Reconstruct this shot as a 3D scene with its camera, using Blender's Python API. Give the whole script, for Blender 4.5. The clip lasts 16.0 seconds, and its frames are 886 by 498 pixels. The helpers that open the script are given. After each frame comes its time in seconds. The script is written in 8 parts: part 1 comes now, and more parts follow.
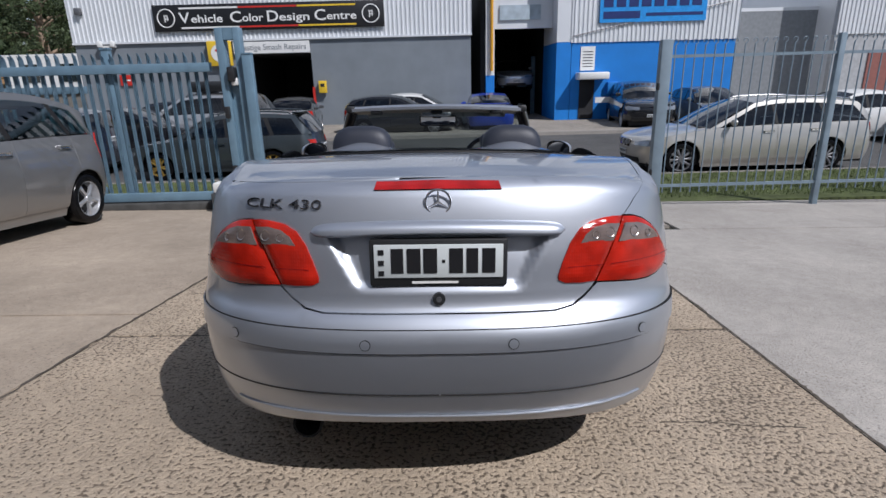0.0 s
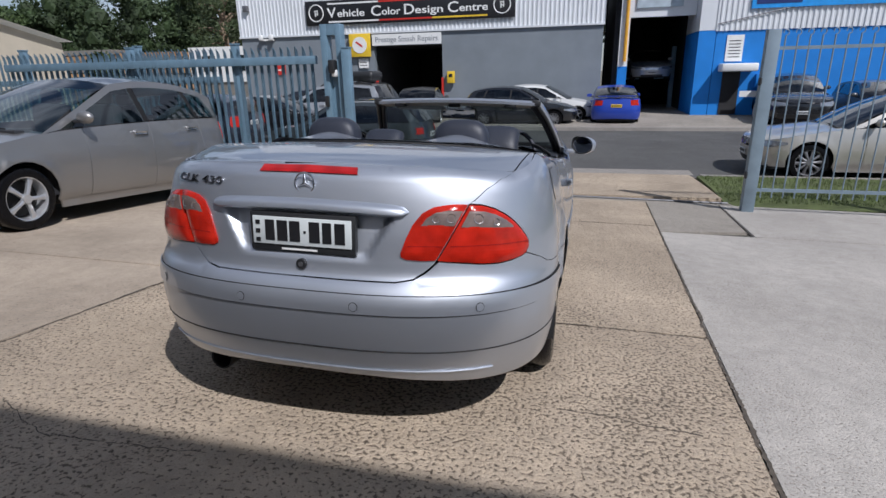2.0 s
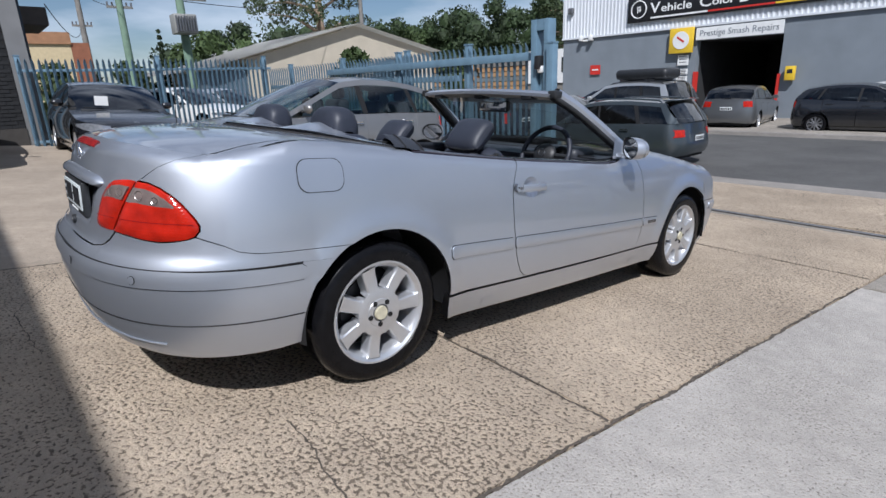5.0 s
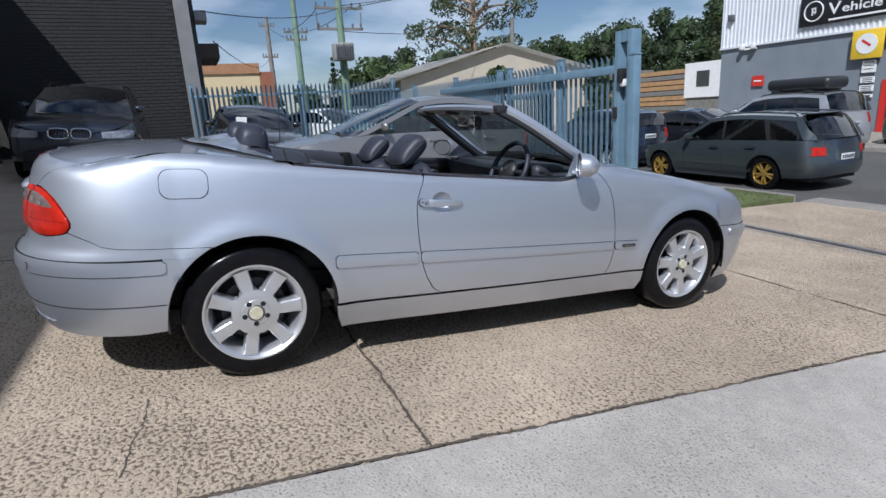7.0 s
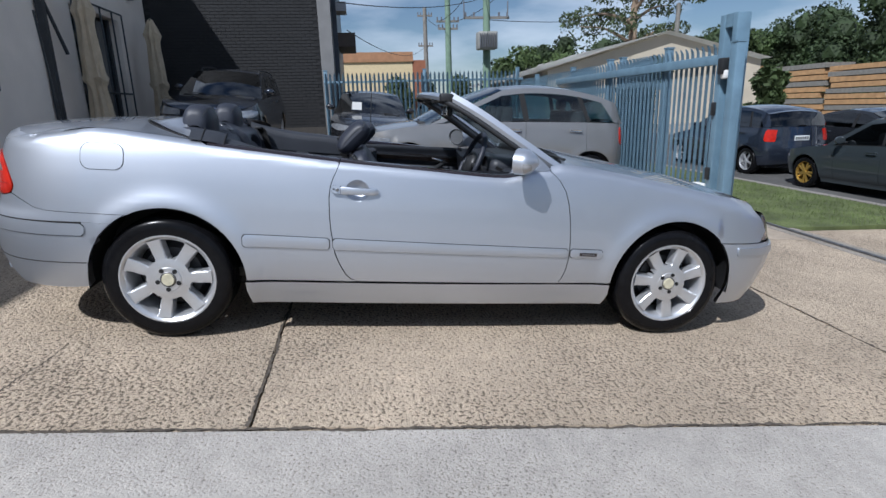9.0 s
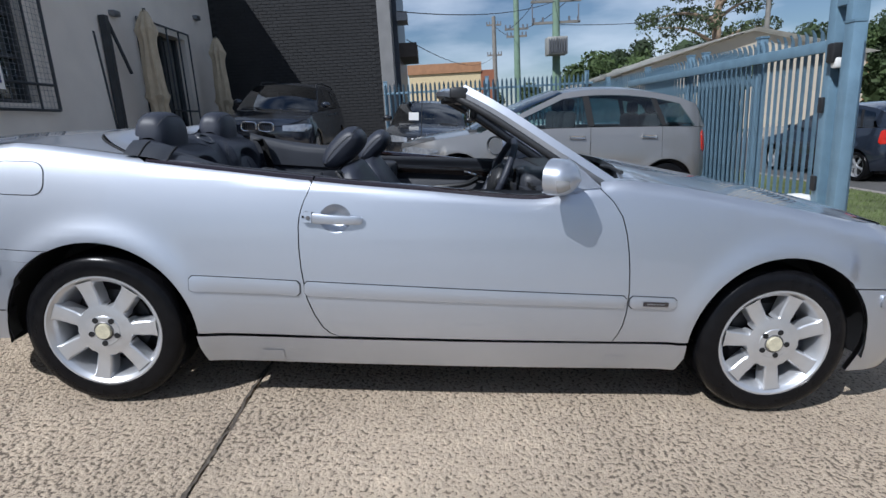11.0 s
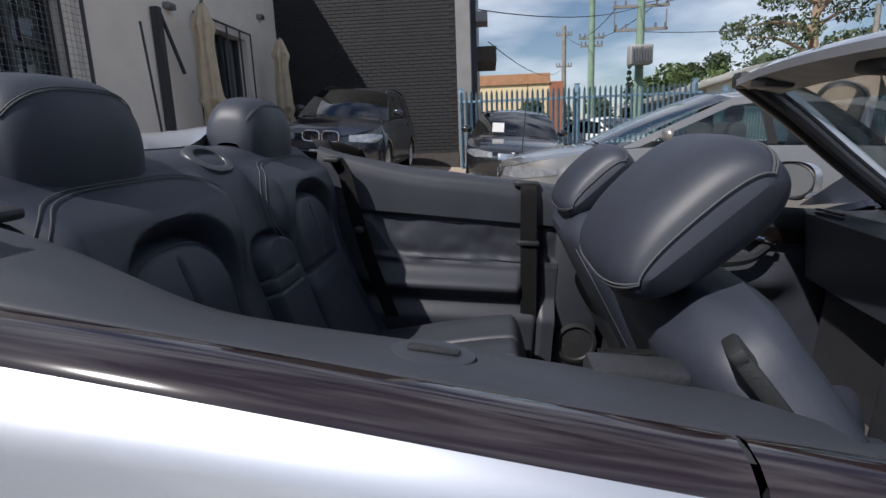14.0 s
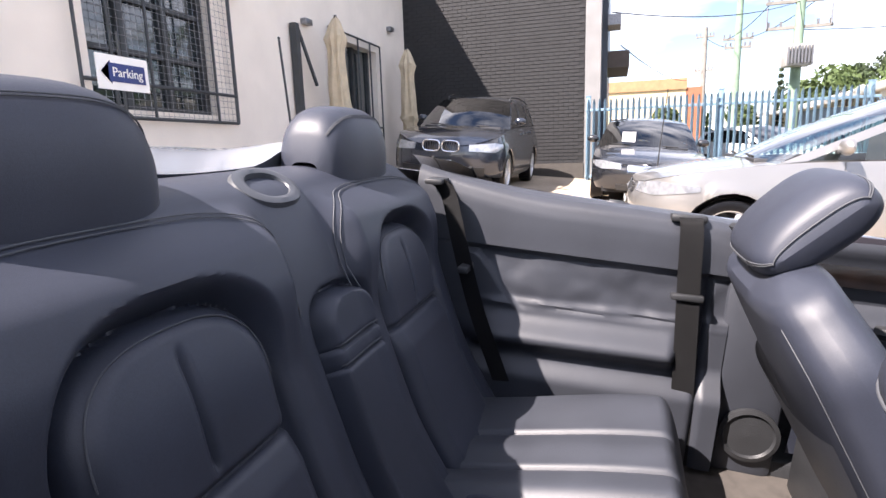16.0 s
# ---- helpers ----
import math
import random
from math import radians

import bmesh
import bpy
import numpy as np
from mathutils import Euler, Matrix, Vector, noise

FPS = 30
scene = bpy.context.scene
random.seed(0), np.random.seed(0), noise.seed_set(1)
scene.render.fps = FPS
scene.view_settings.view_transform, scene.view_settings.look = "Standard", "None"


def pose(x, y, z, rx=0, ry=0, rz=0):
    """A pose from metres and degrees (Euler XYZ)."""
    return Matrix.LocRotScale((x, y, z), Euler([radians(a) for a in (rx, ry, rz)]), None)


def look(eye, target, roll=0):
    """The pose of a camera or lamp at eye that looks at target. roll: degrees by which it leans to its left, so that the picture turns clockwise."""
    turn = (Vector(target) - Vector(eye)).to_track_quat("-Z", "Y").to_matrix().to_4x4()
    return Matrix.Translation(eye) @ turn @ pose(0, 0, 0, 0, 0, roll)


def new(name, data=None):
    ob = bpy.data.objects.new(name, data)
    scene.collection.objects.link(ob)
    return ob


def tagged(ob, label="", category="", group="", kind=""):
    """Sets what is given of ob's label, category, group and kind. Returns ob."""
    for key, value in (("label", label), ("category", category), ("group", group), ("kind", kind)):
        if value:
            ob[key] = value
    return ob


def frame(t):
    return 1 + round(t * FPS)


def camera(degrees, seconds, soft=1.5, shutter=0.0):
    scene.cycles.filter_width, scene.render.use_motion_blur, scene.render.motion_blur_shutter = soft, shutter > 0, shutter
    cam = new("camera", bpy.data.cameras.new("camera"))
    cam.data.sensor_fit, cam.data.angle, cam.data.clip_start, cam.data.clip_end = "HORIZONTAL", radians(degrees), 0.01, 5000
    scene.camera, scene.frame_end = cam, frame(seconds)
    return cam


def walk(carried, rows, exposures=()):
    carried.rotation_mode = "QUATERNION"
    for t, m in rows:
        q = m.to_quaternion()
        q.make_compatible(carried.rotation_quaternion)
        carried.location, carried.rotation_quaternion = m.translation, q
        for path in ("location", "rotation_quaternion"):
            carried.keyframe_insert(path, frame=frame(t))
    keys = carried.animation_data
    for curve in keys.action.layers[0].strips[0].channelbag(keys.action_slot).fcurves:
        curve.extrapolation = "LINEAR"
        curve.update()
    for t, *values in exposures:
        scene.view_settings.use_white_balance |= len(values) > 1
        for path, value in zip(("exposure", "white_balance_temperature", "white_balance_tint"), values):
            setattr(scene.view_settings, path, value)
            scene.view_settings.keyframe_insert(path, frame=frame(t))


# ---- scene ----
cam = camera(78.41, 16.0)
PATH = [
    (0, 0.021, -2.300, 1.342, -0.28, -17.36, -1.49),
    (0.5, 0.152, -2.516, 1.399, 1.43, -17.58, -1.48),
    (1, 0.379, -2.617, 1.415, 4.73, -17.74, -1.48),
    (1.5, 0.651, -2.582, 1.386, 9.21, -17.81, -1.32),
    (2, 0.904, -2.446, 1.357, 14.26, -17.99, -1.23),
    (2.5, 1.217, -2.257, 1.324, 20.29, -18.17, -1.32),
    (3, 1.491, -2.042, 1.286, 26.64, -18.39, -1.16),
    (3.2, 1.609, -1.963, 1.289, 29.14, -18.64, -0.99),
    (5.3, 2.763, -1.005, 1.205, 52.43, -16.32, -2.40),
    (5.5, 2.842, -0.905, 1.198, 54.30, -16.04, -2.50),
    (6, 3.043, -0.667, 1.193, 58.67, -15.29, -3.05),
    (6.5, 3.181, -0.376, 1.158, 62.27, -14.81, -3.02),
    (7, 3.331, -0.131, 1.152, 66.10, -14.31, -3.27),
    (7.5, 3.463, 0.143, 1.128, 70.28, -14.18, -2.89),
    (8, 3.542, 0.441, 1.114, 74.51, -14.19, -2.25),
    (8.2, 3.589, 0.563, 1.120, 76.28, -14.25, -1.82),
    (10.3, 3.279, 1.436, 1.021, 87.71, -14.19, -3.47),
    (10.5, 3.163, 1.442, 1.018, 88.38, -13.88, -3.57),
    (11, 2.865, 1.370, 1.035, 89.67, -13.26, -3.19),
    (11.5, 2.450, 1.198, 1.040, 90.55, -12.76, -2.66),
    (12, 2.074, 1.049, 1.039, 91.67, -12.75, -2.88),
    (12.5, 1.716, 0.971, 0.955, 92.90, -12.37, -2.93),
    (13, 1.464, 0.909, 0.934, 93.44, -12.11, -2.54),
    (13.5, 1.249, 0.831, 0.978, 93.90, -11.90, -2.36),
    (14, 1.071, 0.762, 1.041, 95.10, -11.72, -2.14),
    (14.5, 0.906, 0.699, 1.061, 97.22, -11.49, -1.72),
    (15, 0.817, 0.689, 1.057, 100.13, -11.16, -1.60),
    (15.5, 0.763, 0.695, 1.046, 103.63, -10.80, -1.58),
    (16, 0.730, 0.710, 1.061, 107.54, -10.42, -1.85),
]


def eye_pose(x, y, z, yaw, pitch, roll):
    return pose(x, y, z, 90 + pitch, 0, yaw) @ pose(0, 0, 0, 0, 0, roll)


walk(cam, [(r[0], eye_pose(*r[1:])) for r in PATH],
     exposures=[(0, -0.29, 5950, 14), (3, -0.13, 5870, 13), (5.5, 0.03, 5770, 12), (8, -0.01, 5700, 11), (10.5, 0.05, 5700, 10), (11.5, 0.0, 5750, 11), (12.5, 0.0, 6150, 13),
                (13.5, -0.1, 6250, 13), (14, 0.26, 6300, 13), (14.5, 1.3, 6500, 15), (15, 1.6, 6600, 17), (16, 2.1, 6750, 20)])

# ---- light ----
SUN_WAY = Vector((-0.68, 0.60, -1.05)).normalized()
world = bpy.data.worlds.new("sky")
scene.world = world
world.use_nodes = True
wn = world.node_tree
sky = wn.nodes.new("ShaderNodeTexSky")
sky.sky_type, sky.sun_disc = "NISHITA", False
sky.sun_elevation = math.asin(-SUN_WAY.z)
sky.sun_rotation = math.atan2(-SUN_WAY.x, -SUN_WAY.y)
sky.dust_density, sky.ozone_density = 0.3, 2.0
# thin streaks of high cloud
tc = wn.nodes.new("ShaderNodeTexCoord")
mp = wn.nodes.new("ShaderNodeMapping")
mp.inputs["Scale"].default_value = (1.2, 1.2, 4.5)
cl = wn.nodes.new("ShaderNodeTexNoise")
cl.inputs["Scale"].default_value, cl.inputs["Detail"].default_value = 2.6, 7
cr = wn.nodes.new("ShaderNodeValToRGB")
cr.color_ramp.elements[0].position, cr.color_ramp.elements[1].position = 0.40, 0.72
cr.color_ramp.elements[1].color = (0.75, 0.75, 0.75, 1)
mx = wn.nodes.new("ShaderNodeMixRGB")
mx.inputs[2].default_value = (14.0, 14.6, 15.4, 1)
wn.links.new(tc.outputs["Generated"], mp.inputs[0])
wn.links.new(mp.outputs[0], cl.inputs["Vector"])
wn.links.new(cl.outputs[0], cr.inputs[0])
wn.links.new(cr.outputs[0], mx.inputs[0])
wn.links.new(sky.outputs[0], mx.inputs[1])
wn.links.new(mx.outputs[0], wn.nodes["Background"].inputs[0])
wn.nodes["Background"].inputs[1].default_value = 0.062
sun = new("sun", bpy.data.lights.new("sun", "SUN"))
sun.data.energy, sun.data.angle, sun.data.color = 4.9, radians(0.5), (1.0, 0.955, 0.89)
sun.matrix_world = look((0, 0, 30), Vector((0, 0, 30)) + SUN_WAY)


# ---- materials ----
def mat(name, col, rough=0.5, metal=0.0, var=0.12, scale=6.0, bump=0.0, bscale=60.0, coat=0.0, spec=0.5, fine=0.0, fscale=180.0):
    """A surface with mottling at a large and a small scale and a fine relief."""
    m = bpy.data.materials.new(name)
    m.use_nodes = True
    t = m.node_tree
    b = t.nodes["Principled BSDF"]
    b.inputs["Roughness"].default_value, b.inputs["Metallic"].default_value = rough, metal
    b.inputs["Coat Weight"].default_value, b.inputs["Coat Roughness"].default_value = coat, 0.03
    b.inputs["Specular IOR Level"].default_value = spec
    b.inputs["Base Color"].default_value = (*col, 1)
    co = t.nodes.new("ShaderNodeTexCoord")
    if var:
        n = t.nodes.new("ShaderNodeTexNoise")
        n.inputs["Scale"].default_value, n.inputs["Detail"].default_value = scale, 8
        r = t.nodes.new("ShaderNodeMapRange")
        r.inputs[1].default_value, r.inputs[2].default_value = 0.3, 0.7
        r.inputs[3].default_value, r.inputs[4].default_value = 1 - var, 1 + var
        mul = t.nodes.new("ShaderNodeMixRGB")
        mul.blend_type, mul.inputs[0].default_value = "MULTIPLY", 1
        mul.inputs[1].default_value = (*col, 1)
        t.links.new(co.outputs["Object"], n.inputs["Vector"])
        t.links.new(n.outputs[0], r.inputs[0])
        src = r.outputs[0]
        if fine:
            n2 = t.nodes.new("ShaderNodeTexNoise")
            n2.inputs["Scale"].default_value, n2.inputs["Detail"].default_value = fscale, 4
            r2 = t.nodes.new("ShaderNodeMapRange")
            r2.inputs[1].default_value, r2.inputs[2].default_value = 0.3, 0.7
            r2.inputs[3].default_value, r2.inputs[4].default_value = 1 - fine, 1 + fine
            t.links.new(co.outputs["Object"], n2.inputs["Vector"])
            t.links.new(n2.outputs[0], r2.inputs[0])
            mm = t.nodes.new("ShaderNodeMath")
            mm.operation = "MULTIPLY"
            t.links.new(src, mm.inputs[0])
            t.links.new(r2.outputs[0], mm.inputs[1])
            src = mm.outputs[0]
        t.links.new(src, mul.inputs[2])
        t.links.new(mul.outputs[0], b.inputs["Base Color"])
    if bump:
        nb = t.nodes.new("ShaderNodeTexNoise")
        nb.inputs["Scale"].default_value, nb.inputs["Detail"].default_value = bscale, 5
        bp = t.nodes.new("ShaderNodeBump")
        bp.inputs["Strength"].default_value, bp.inputs["Distance"].default_value = bump, 0.004
        t.links.new(co.outputs["Object"], nb.inputs["Vector"])
        t.links.new(nb.outputs[0], bp.inputs["Height"])
        t.links.new(bp.outputs[0], b.inputs["Normal"])
    return m


def glass(name, col=(0.55, 0.62, 0.6), dark=0.5, rough=0.02):
    """Thin tinted pane: part clear, part gloss."""
    m = bpy.data.materials.new(name)
    m.use_nodes = True
    t = m.node_tree
    t.nodes.clear()
    out = t.nodes.new("ShaderNodeOutputMaterial")
    tr = t.nodes.new("ShaderNodeBsdfTransparent")
    tr.inputs[0].default_value = (*[c * (1 - dark) for c in col], 1)
    gl = t.nodes.new("ShaderNodeBsdfGlossy")
    gl.inputs["Roughness"].default_value = rough
    gl.inputs[0].default_value = (1, 1, 1, 1)
    lw = t.nodes.new("ShaderNodeLayerWeight")
    pw = t.nodes.new("ShaderNodeMath")
    pw.operation, pw.inputs[1].default_value = "POWER", 2.8
    fr = t.nodes.new("ShaderNodeMapRange")
    fr.inputs[3].default_value, fr.inputs[4].default_value = 0.06, 0.9
    t.links.new(lw.outputs["Facing"], pw.inputs[0])
    t.links.new(pw.outputs[0], fr.inputs[0])
    mixs = t.nodes.new("ShaderNodeMixShader")
    t.links.new(fr.outputs[0], mixs.inputs[0])
    t.links.new(tr.outputs[0], mixs.inputs[1])
    t.links.new(gl.outputs[0], mixs.inputs[2])
    t.links.new(mixs.outputs[0], out.inputs[0])
    return m


def concrete(name, base, chip, amount, size, stain=0.16, relief=0.004):
    """Concrete with stones that show through: amount is the share of dark pits, size their number per metre, relief their depth."""
    m = bpy.data.materials.new(name)
    m.use_nodes = True
    t = m.node_tree
    L = t.links.new
    b = t.nodes["Principled BSDF"]
    b.inputs["Roughness"].default_value, b.inputs["Specular IOR Level"].default_value = 0.85, 0.3
    co = t.nodes.new("ShaderNodeTexCoord")

    def tex(kind, scale, detail=3.0, rough=0.5):
        n = t.nodes.new(kind)
        n.inputs["Scale"].default_value = scale
        if kind == "ShaderNodeTexNoise":
            n.inputs["Detail"].default_value, n.inputs["Roughness"].default_value = detail, rough
        L(co.outputs["Object"], n.inputs["Vector"])
        return n

    def ranged(src, a, z, lo, hi):
        r = t.nodes.new("ShaderNodeMapRange")
        r.inputs[1].default_value, r.inputs[2].default_value, r.inputs[3].default_value, r.inputs[4].default_value = a, z, lo, hi
        L(src, r.inputs[0])
        return r.outputs[0]

    def calc(op, p, q):
        n = t.nodes.new("ShaderNodeMath")
        n.operation = op
        for k, v in enumerate((p, q)):
            if isinstance(v, (int, float)):
                n.inputs[k].default_value = v
            else:
                L(v, n.inputs[k])
        return n.outputs[0]

    def blend(kind, fac, p, q):
        n = t.nodes.new("ShaderNodeMixRGB")
        n.blend_type = kind
        for k, v in enumerate((fac, p, q)):
            if isinstance(v, tuple):
                n.inputs[k].default_value = (*v, 1)
            elif isinstance(v, (int, float)):
                n.inputs[k].default_value = v
            else:
                L(v, n.inputs[k])
        return n.outputs[0]
    pits = tex("ShaderNodeTexNoise", size, 2.5, 0.55)
    stones = tex("ShaderNodeTexVoronoi", size * 0.75)
    patch = tex("ShaderNodeTexNoise", 1.1, 6)
    big = tex("ShaderNodeTexNoise", 0.7, 9, 0.6)
    mid = tex("ShaderNodeTexNoise", 9.0, 5, 0.6)
    sand = tex("ShaderNodeTexNoise", 320, 3)
    # pits between the stones, more of them in some patches
    level = calc("ADD", pits.outputs[0], ranged(patch.outputs[0], 0.3, 0.7, 0.05, -0.05))
    pit = ranged(level, 0.36 + 0.16 * amount, 0.30 + 0.16 * amount, 0.0, 1.0)
    tone = calc("MULTIPLY", calc("MULTIPLY", ranged(big.outputs[0], 0.3, 0.7, 1 - stain, 1 + stain), ranged(mid.outputs[0], 0.3, 0.7, 0.90, 1.10)), ranged(sand.outputs[0], 0.25, 0.75, 0.74, 1.26))
    grey = t.nodes.new("ShaderNodeSeparateColor")
    L(stones.outputs["Color"], grey.inputs[0])
    face = blend("MIX", ranged(grey.outputs[0], 0.0, 1.0, 0.0, 0.42), base, tuple(0.62 * q + 0.05 for q in base))
    face = blend("MULTIPLY", 1.0, face, tone)
    dark = blend("MIX", grey.outputs[1], chip, tuple(q * 2.4 for q in chip))
    L(blend("MIX", calc("MULTIPLY", pit, 0.85), face, dark), b.inputs["Base Color"])
    height = calc("ADD", calc("MULTIPLY", level, 1.0), calc("MULTIPLY", sand.outputs[0], 0.25))
    bp = t.nodes.new("ShaderNodeBump")
    bp.inputs["Strength"].default_value, bp.inputs["Distance"].default_value = 0.9, relief
    L(height, bp.inputs["Height"])
    L(bp.outputs[0], b.inputs["Normal"])
    return m


def lens_mat(name, col, rough=0.12, metal=0.0):
    """Moulded lamp plastic with fine upright ribs and broad bands of uneven brightness."""
    m = mat(name, col, rough, metal, 0.30, 16, coat=0.3, spec=0.3)
    t = m.node_tree
    b = t.nodes["Principled BSDF"]
    co = t.nodes.new("ShaderNodeTexCoord")
    bp = t.nodes.new("ShaderNodeBump")
    bp.inputs["Strength"].default_value, bp.inputs["Distance"].default_value = 0.10, 0.002
    add = t.nodes.new("ShaderNodeMath")
    add.operation = "ADD"
    for k, (way, scale) in enumerate((("Z", 30), ("X", 45))):
        wv = t.nodes.new("ShaderNodeTexWave")
        wv.inputs["Scale"].default_value = scale
        wv.bands_direction = way
        t.links.new(co.outputs["Object"], wv.inputs["Vector"])
        t.links.new(wv.outputs["Fac"], add.inputs[k])
    t.links.new(add.outputs[0], bp.inputs["Height"])
    t.links.new(bp.outputs[0], b.inputs["Normal"])
    return m


SILVER = mat("silver_paint", (0.51, 0.542, 0.602), 0.45, 0.86, 0.015, 2.0, coat=1.0)
SILVER_LOW = mat("silver_bumper_paint", (0.48, 0.51, 0.565), 0.44, 0.84, 0.03, 2.0, coat=0.8)
GAP = mat("seal_black", (0.006, 0.006, 0.007), 0.7, 0, 0)
RUBBER = mat("tyre_rubber", (0.006, 0.006, 0.007), 0.22, 0, 0.2, 30, 0.06, 150, spec=0.16)
RIM = mat("alloy_silver", (0.60, 0.61, 0.63), 0.36, 0.75, 0.04, 20)
STEEL = mat("bare_steel", (0.25, 0.25, 0.26), 0.5, 0.9, 0.2, 30)
CHROME = mat("chrome", (0.8, 0.8, 0.82), 0.08, 1.0, 0)
BLACKP = mat("black_plastic", (0.02, 0.021, 0.023), 0.45, 0, 0.1, 20, 0.2, 300)
GLOSSB = mat("gloss_black_trim", (0.016, 0.010, 0.011), 0.08, 0, 0, coat=1.0)
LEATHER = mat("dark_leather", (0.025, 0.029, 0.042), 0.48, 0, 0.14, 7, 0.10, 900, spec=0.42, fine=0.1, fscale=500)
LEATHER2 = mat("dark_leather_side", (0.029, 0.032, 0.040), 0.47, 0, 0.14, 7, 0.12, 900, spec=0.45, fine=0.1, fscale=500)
STITCH = mat("grey_thread", (0.06, 0.064, 0.072), 0.7, 0, 0.1, 200)
CARPET = mat("brown_grey_carpet", (0.055, 0.048, 0.042), 0.95, 0, 0.25, 30, 0.6, 500)
BELT = mat("belt_webbing", (0.007, 0.007, 0.008), 0.8, 0, 0.1, 200)
RED_LENS = lens_mat("red_lamp_lens", (0.40, 0.013, 0.004))
RED_DARK = lens_mat("deep_red_lens", (0.34, 0.012, 0.012))
RED_EDGE = lens_mat("dark_red_lens_edge", (0.20, 0.006, 0.006))
CLEAR_LENS = lens_mat("smoky_clear_lens", (0.30, 0.235, 0.215), 0.2, 0.55)
BOWL = mat("lamp_reflector", (0.62, 0.56, 0.52), 0.22, 0.9, 0.3, 40)
WHITE = mat("white_plastic", (0.75, 0.75, 0.73), 0.5, 0, 0.04)
CREAM = mat("cream_lining", (0.62, 0.58, 0.50), 0.8, 0, 0.1, 20, 0.2, 300)
MIRROR = mat("mirror_glass", (0.85, 0.87, 0.88), 0.02, 1.0, 0)
PANE = glass("car_pane", (0.75, 0.85, 0.83), 0.25)
TINT = glass("tinted_pane", (0.28, 0.33, 0.33), 0.55)
WOOD = mat("dark_walnut_trim", (0.006, 0.004, 0.0035), 0.25, 0, 0.4, 25, coat=0.3)
YELLOW = mat("yellow_paint", (0.75, 0.50, 0.03), 0.5, 0, 0.06)
RED = mat("red_paint", (0.55, 0.03, 0.02), 0.5, 0, 0.06)
BLACKS = mat("black_sign_paint", (0.012, 0.012, 0.014), 0.45, 0, 0.1)
WHITES = mat("white_sign_paint", (0.78, 0.78, 0.76), 0.5, 0, 0.04)
GATE = mat("blue_grey_steel_paint", (0.145, 0.235, 0.31), 0.45, 0.1, 0.14, 5, 0.15, 90, fine=0.08)
GREYFENCE = mat("grey_blue_fence_paint", (0.19, 0.25, 0.30), 0.5, 0.1, 0.14, 5)


# ---- mesh helpers ----
def part(name, bm, material, parent=None, label="", smooth=True):
    me = bpy.data.meshes.new(name)
    bm.normal_update()
    bm.to_mesh(me)
    bm.free()
    if smooth:
        me.polygons.foreach_set("use_smooth", [True] * len(me.polygons))
        me.set_sharp_from_angle(angle=radians(38))
    for mm in (material if isinstance(material, (list, tuple)) else [material]):
        me.materials.append(mm)
    ob = new(name, me)
    if parent is not None:
        ob.parent = parent
    if label:
        ob["label"] = label
    return ob


def thing(name, m, label, category, group="", kind=""):
    ob = new(name)
    ob.matrix_world = m
    ob.empty_display_size = 0.1
    return tagged(ob, label, category, group, kind)


def box(bm, x0, x1, y0, y1, z0, z1, m=None, bevel=0.0, seg=2):
    r = bmesh.ops.create_cube(bm, size=1)
    vs = r["verts"]
    for v in vs:
        v.co = Vector(((x0 + x1) / 2 + v.co.x * (x1 - x0), (y0 + y1) / 2 + v.co.y * (y1 - y0), (z0 + z1) / 2 + v.co.z * (z1 - z0)))
    if bevel:
        es = list({e for v in vs for e in v.link_edges})
        o = bmesh.ops.bevel(bm, geom=es, offset=bevel, segments=seg, profile=0.5, affect="EDGES")
        vs = list({v for f in o["faces"] for v in f.verts} | {v for v in vs if v.is_valid})
    if m is not None:
        bmesh.ops.transform(bm, matrix=m, verts=[v for v in vs if v.is_valid])
    return vs


def boxed(name, dims, material, parent=None, label="", bevel=0.0, m=None, smooth=True):
    bm = bmesh.new()
    box(bm, *dims, m=m, bevel=bevel)
    return part(name, bm, material, parent, label, smooth)


def cyl(bm, r1, r2, h, m, seg=24, caps=True):
    bmesh.ops.create_cone(bm, cap_ends=caps, segments=seg, radius1=r1, radius2=r2, depth=h, matrix=m)


def grid_faces(bm, rows, close=False):
    """Skin a list of equally long rows of points."""
    vs = [[bm.verts.new(p) for p in row] for row in rows]
    n = len(rows[0])
    for a, b in zip(vs, vs[1:]):
        for i in range(n if close else n - 1):
            j = (i + 1) % n
            bm.faces.new((a[i], a[j], b[j], b[i]))
    return vs


def lathe(bm, profile, seg=40, m=None):
    """Profile of (radius, height) turned about z."""
    rows = [[Vector((r * math.cos(2 * math.pi * k / seg), r * math.sin(2 * math.pi * k / seg), h)) for k in range(seg)] for r, h in profile]
    if m is not None:
        rows = [[m @ p for p in row] for row in rows]
    return grid_faces(bm, rows, True)


def tube(bm, pts, r, seg=8, caps=True):
    """A round bar along points; r a number or one for each point."""
    pts = [Vector(p) for p in pts]
    rows, up = [], None
    for i, p in enumerate(pts):
        d = (pts[min(i + 1, len(pts) - 1)] - pts[max(i - 1, 0)]).normalized()
        if up is None:
            up = Vector((0, 0, 1)) if abs(d.z) < 0.9 else Vector((1, 0, 0))
        side = d.cross(up).normalized()
        up = side.cross(d).normalized()
        rr = r[i] if isinstance(r, (list, tuple)) else r
        rows.append([p + rr * (math.cos(2 * math.pi * k / seg) * side + math.sin(2 * math.pi * k / seg) * up) for k in range(seg)])
    vs = grid_faces(bm, rows, True)
    if caps:
        bm.faces.new(vs[0][::-1])
        bm.faces.new(vs[-1])


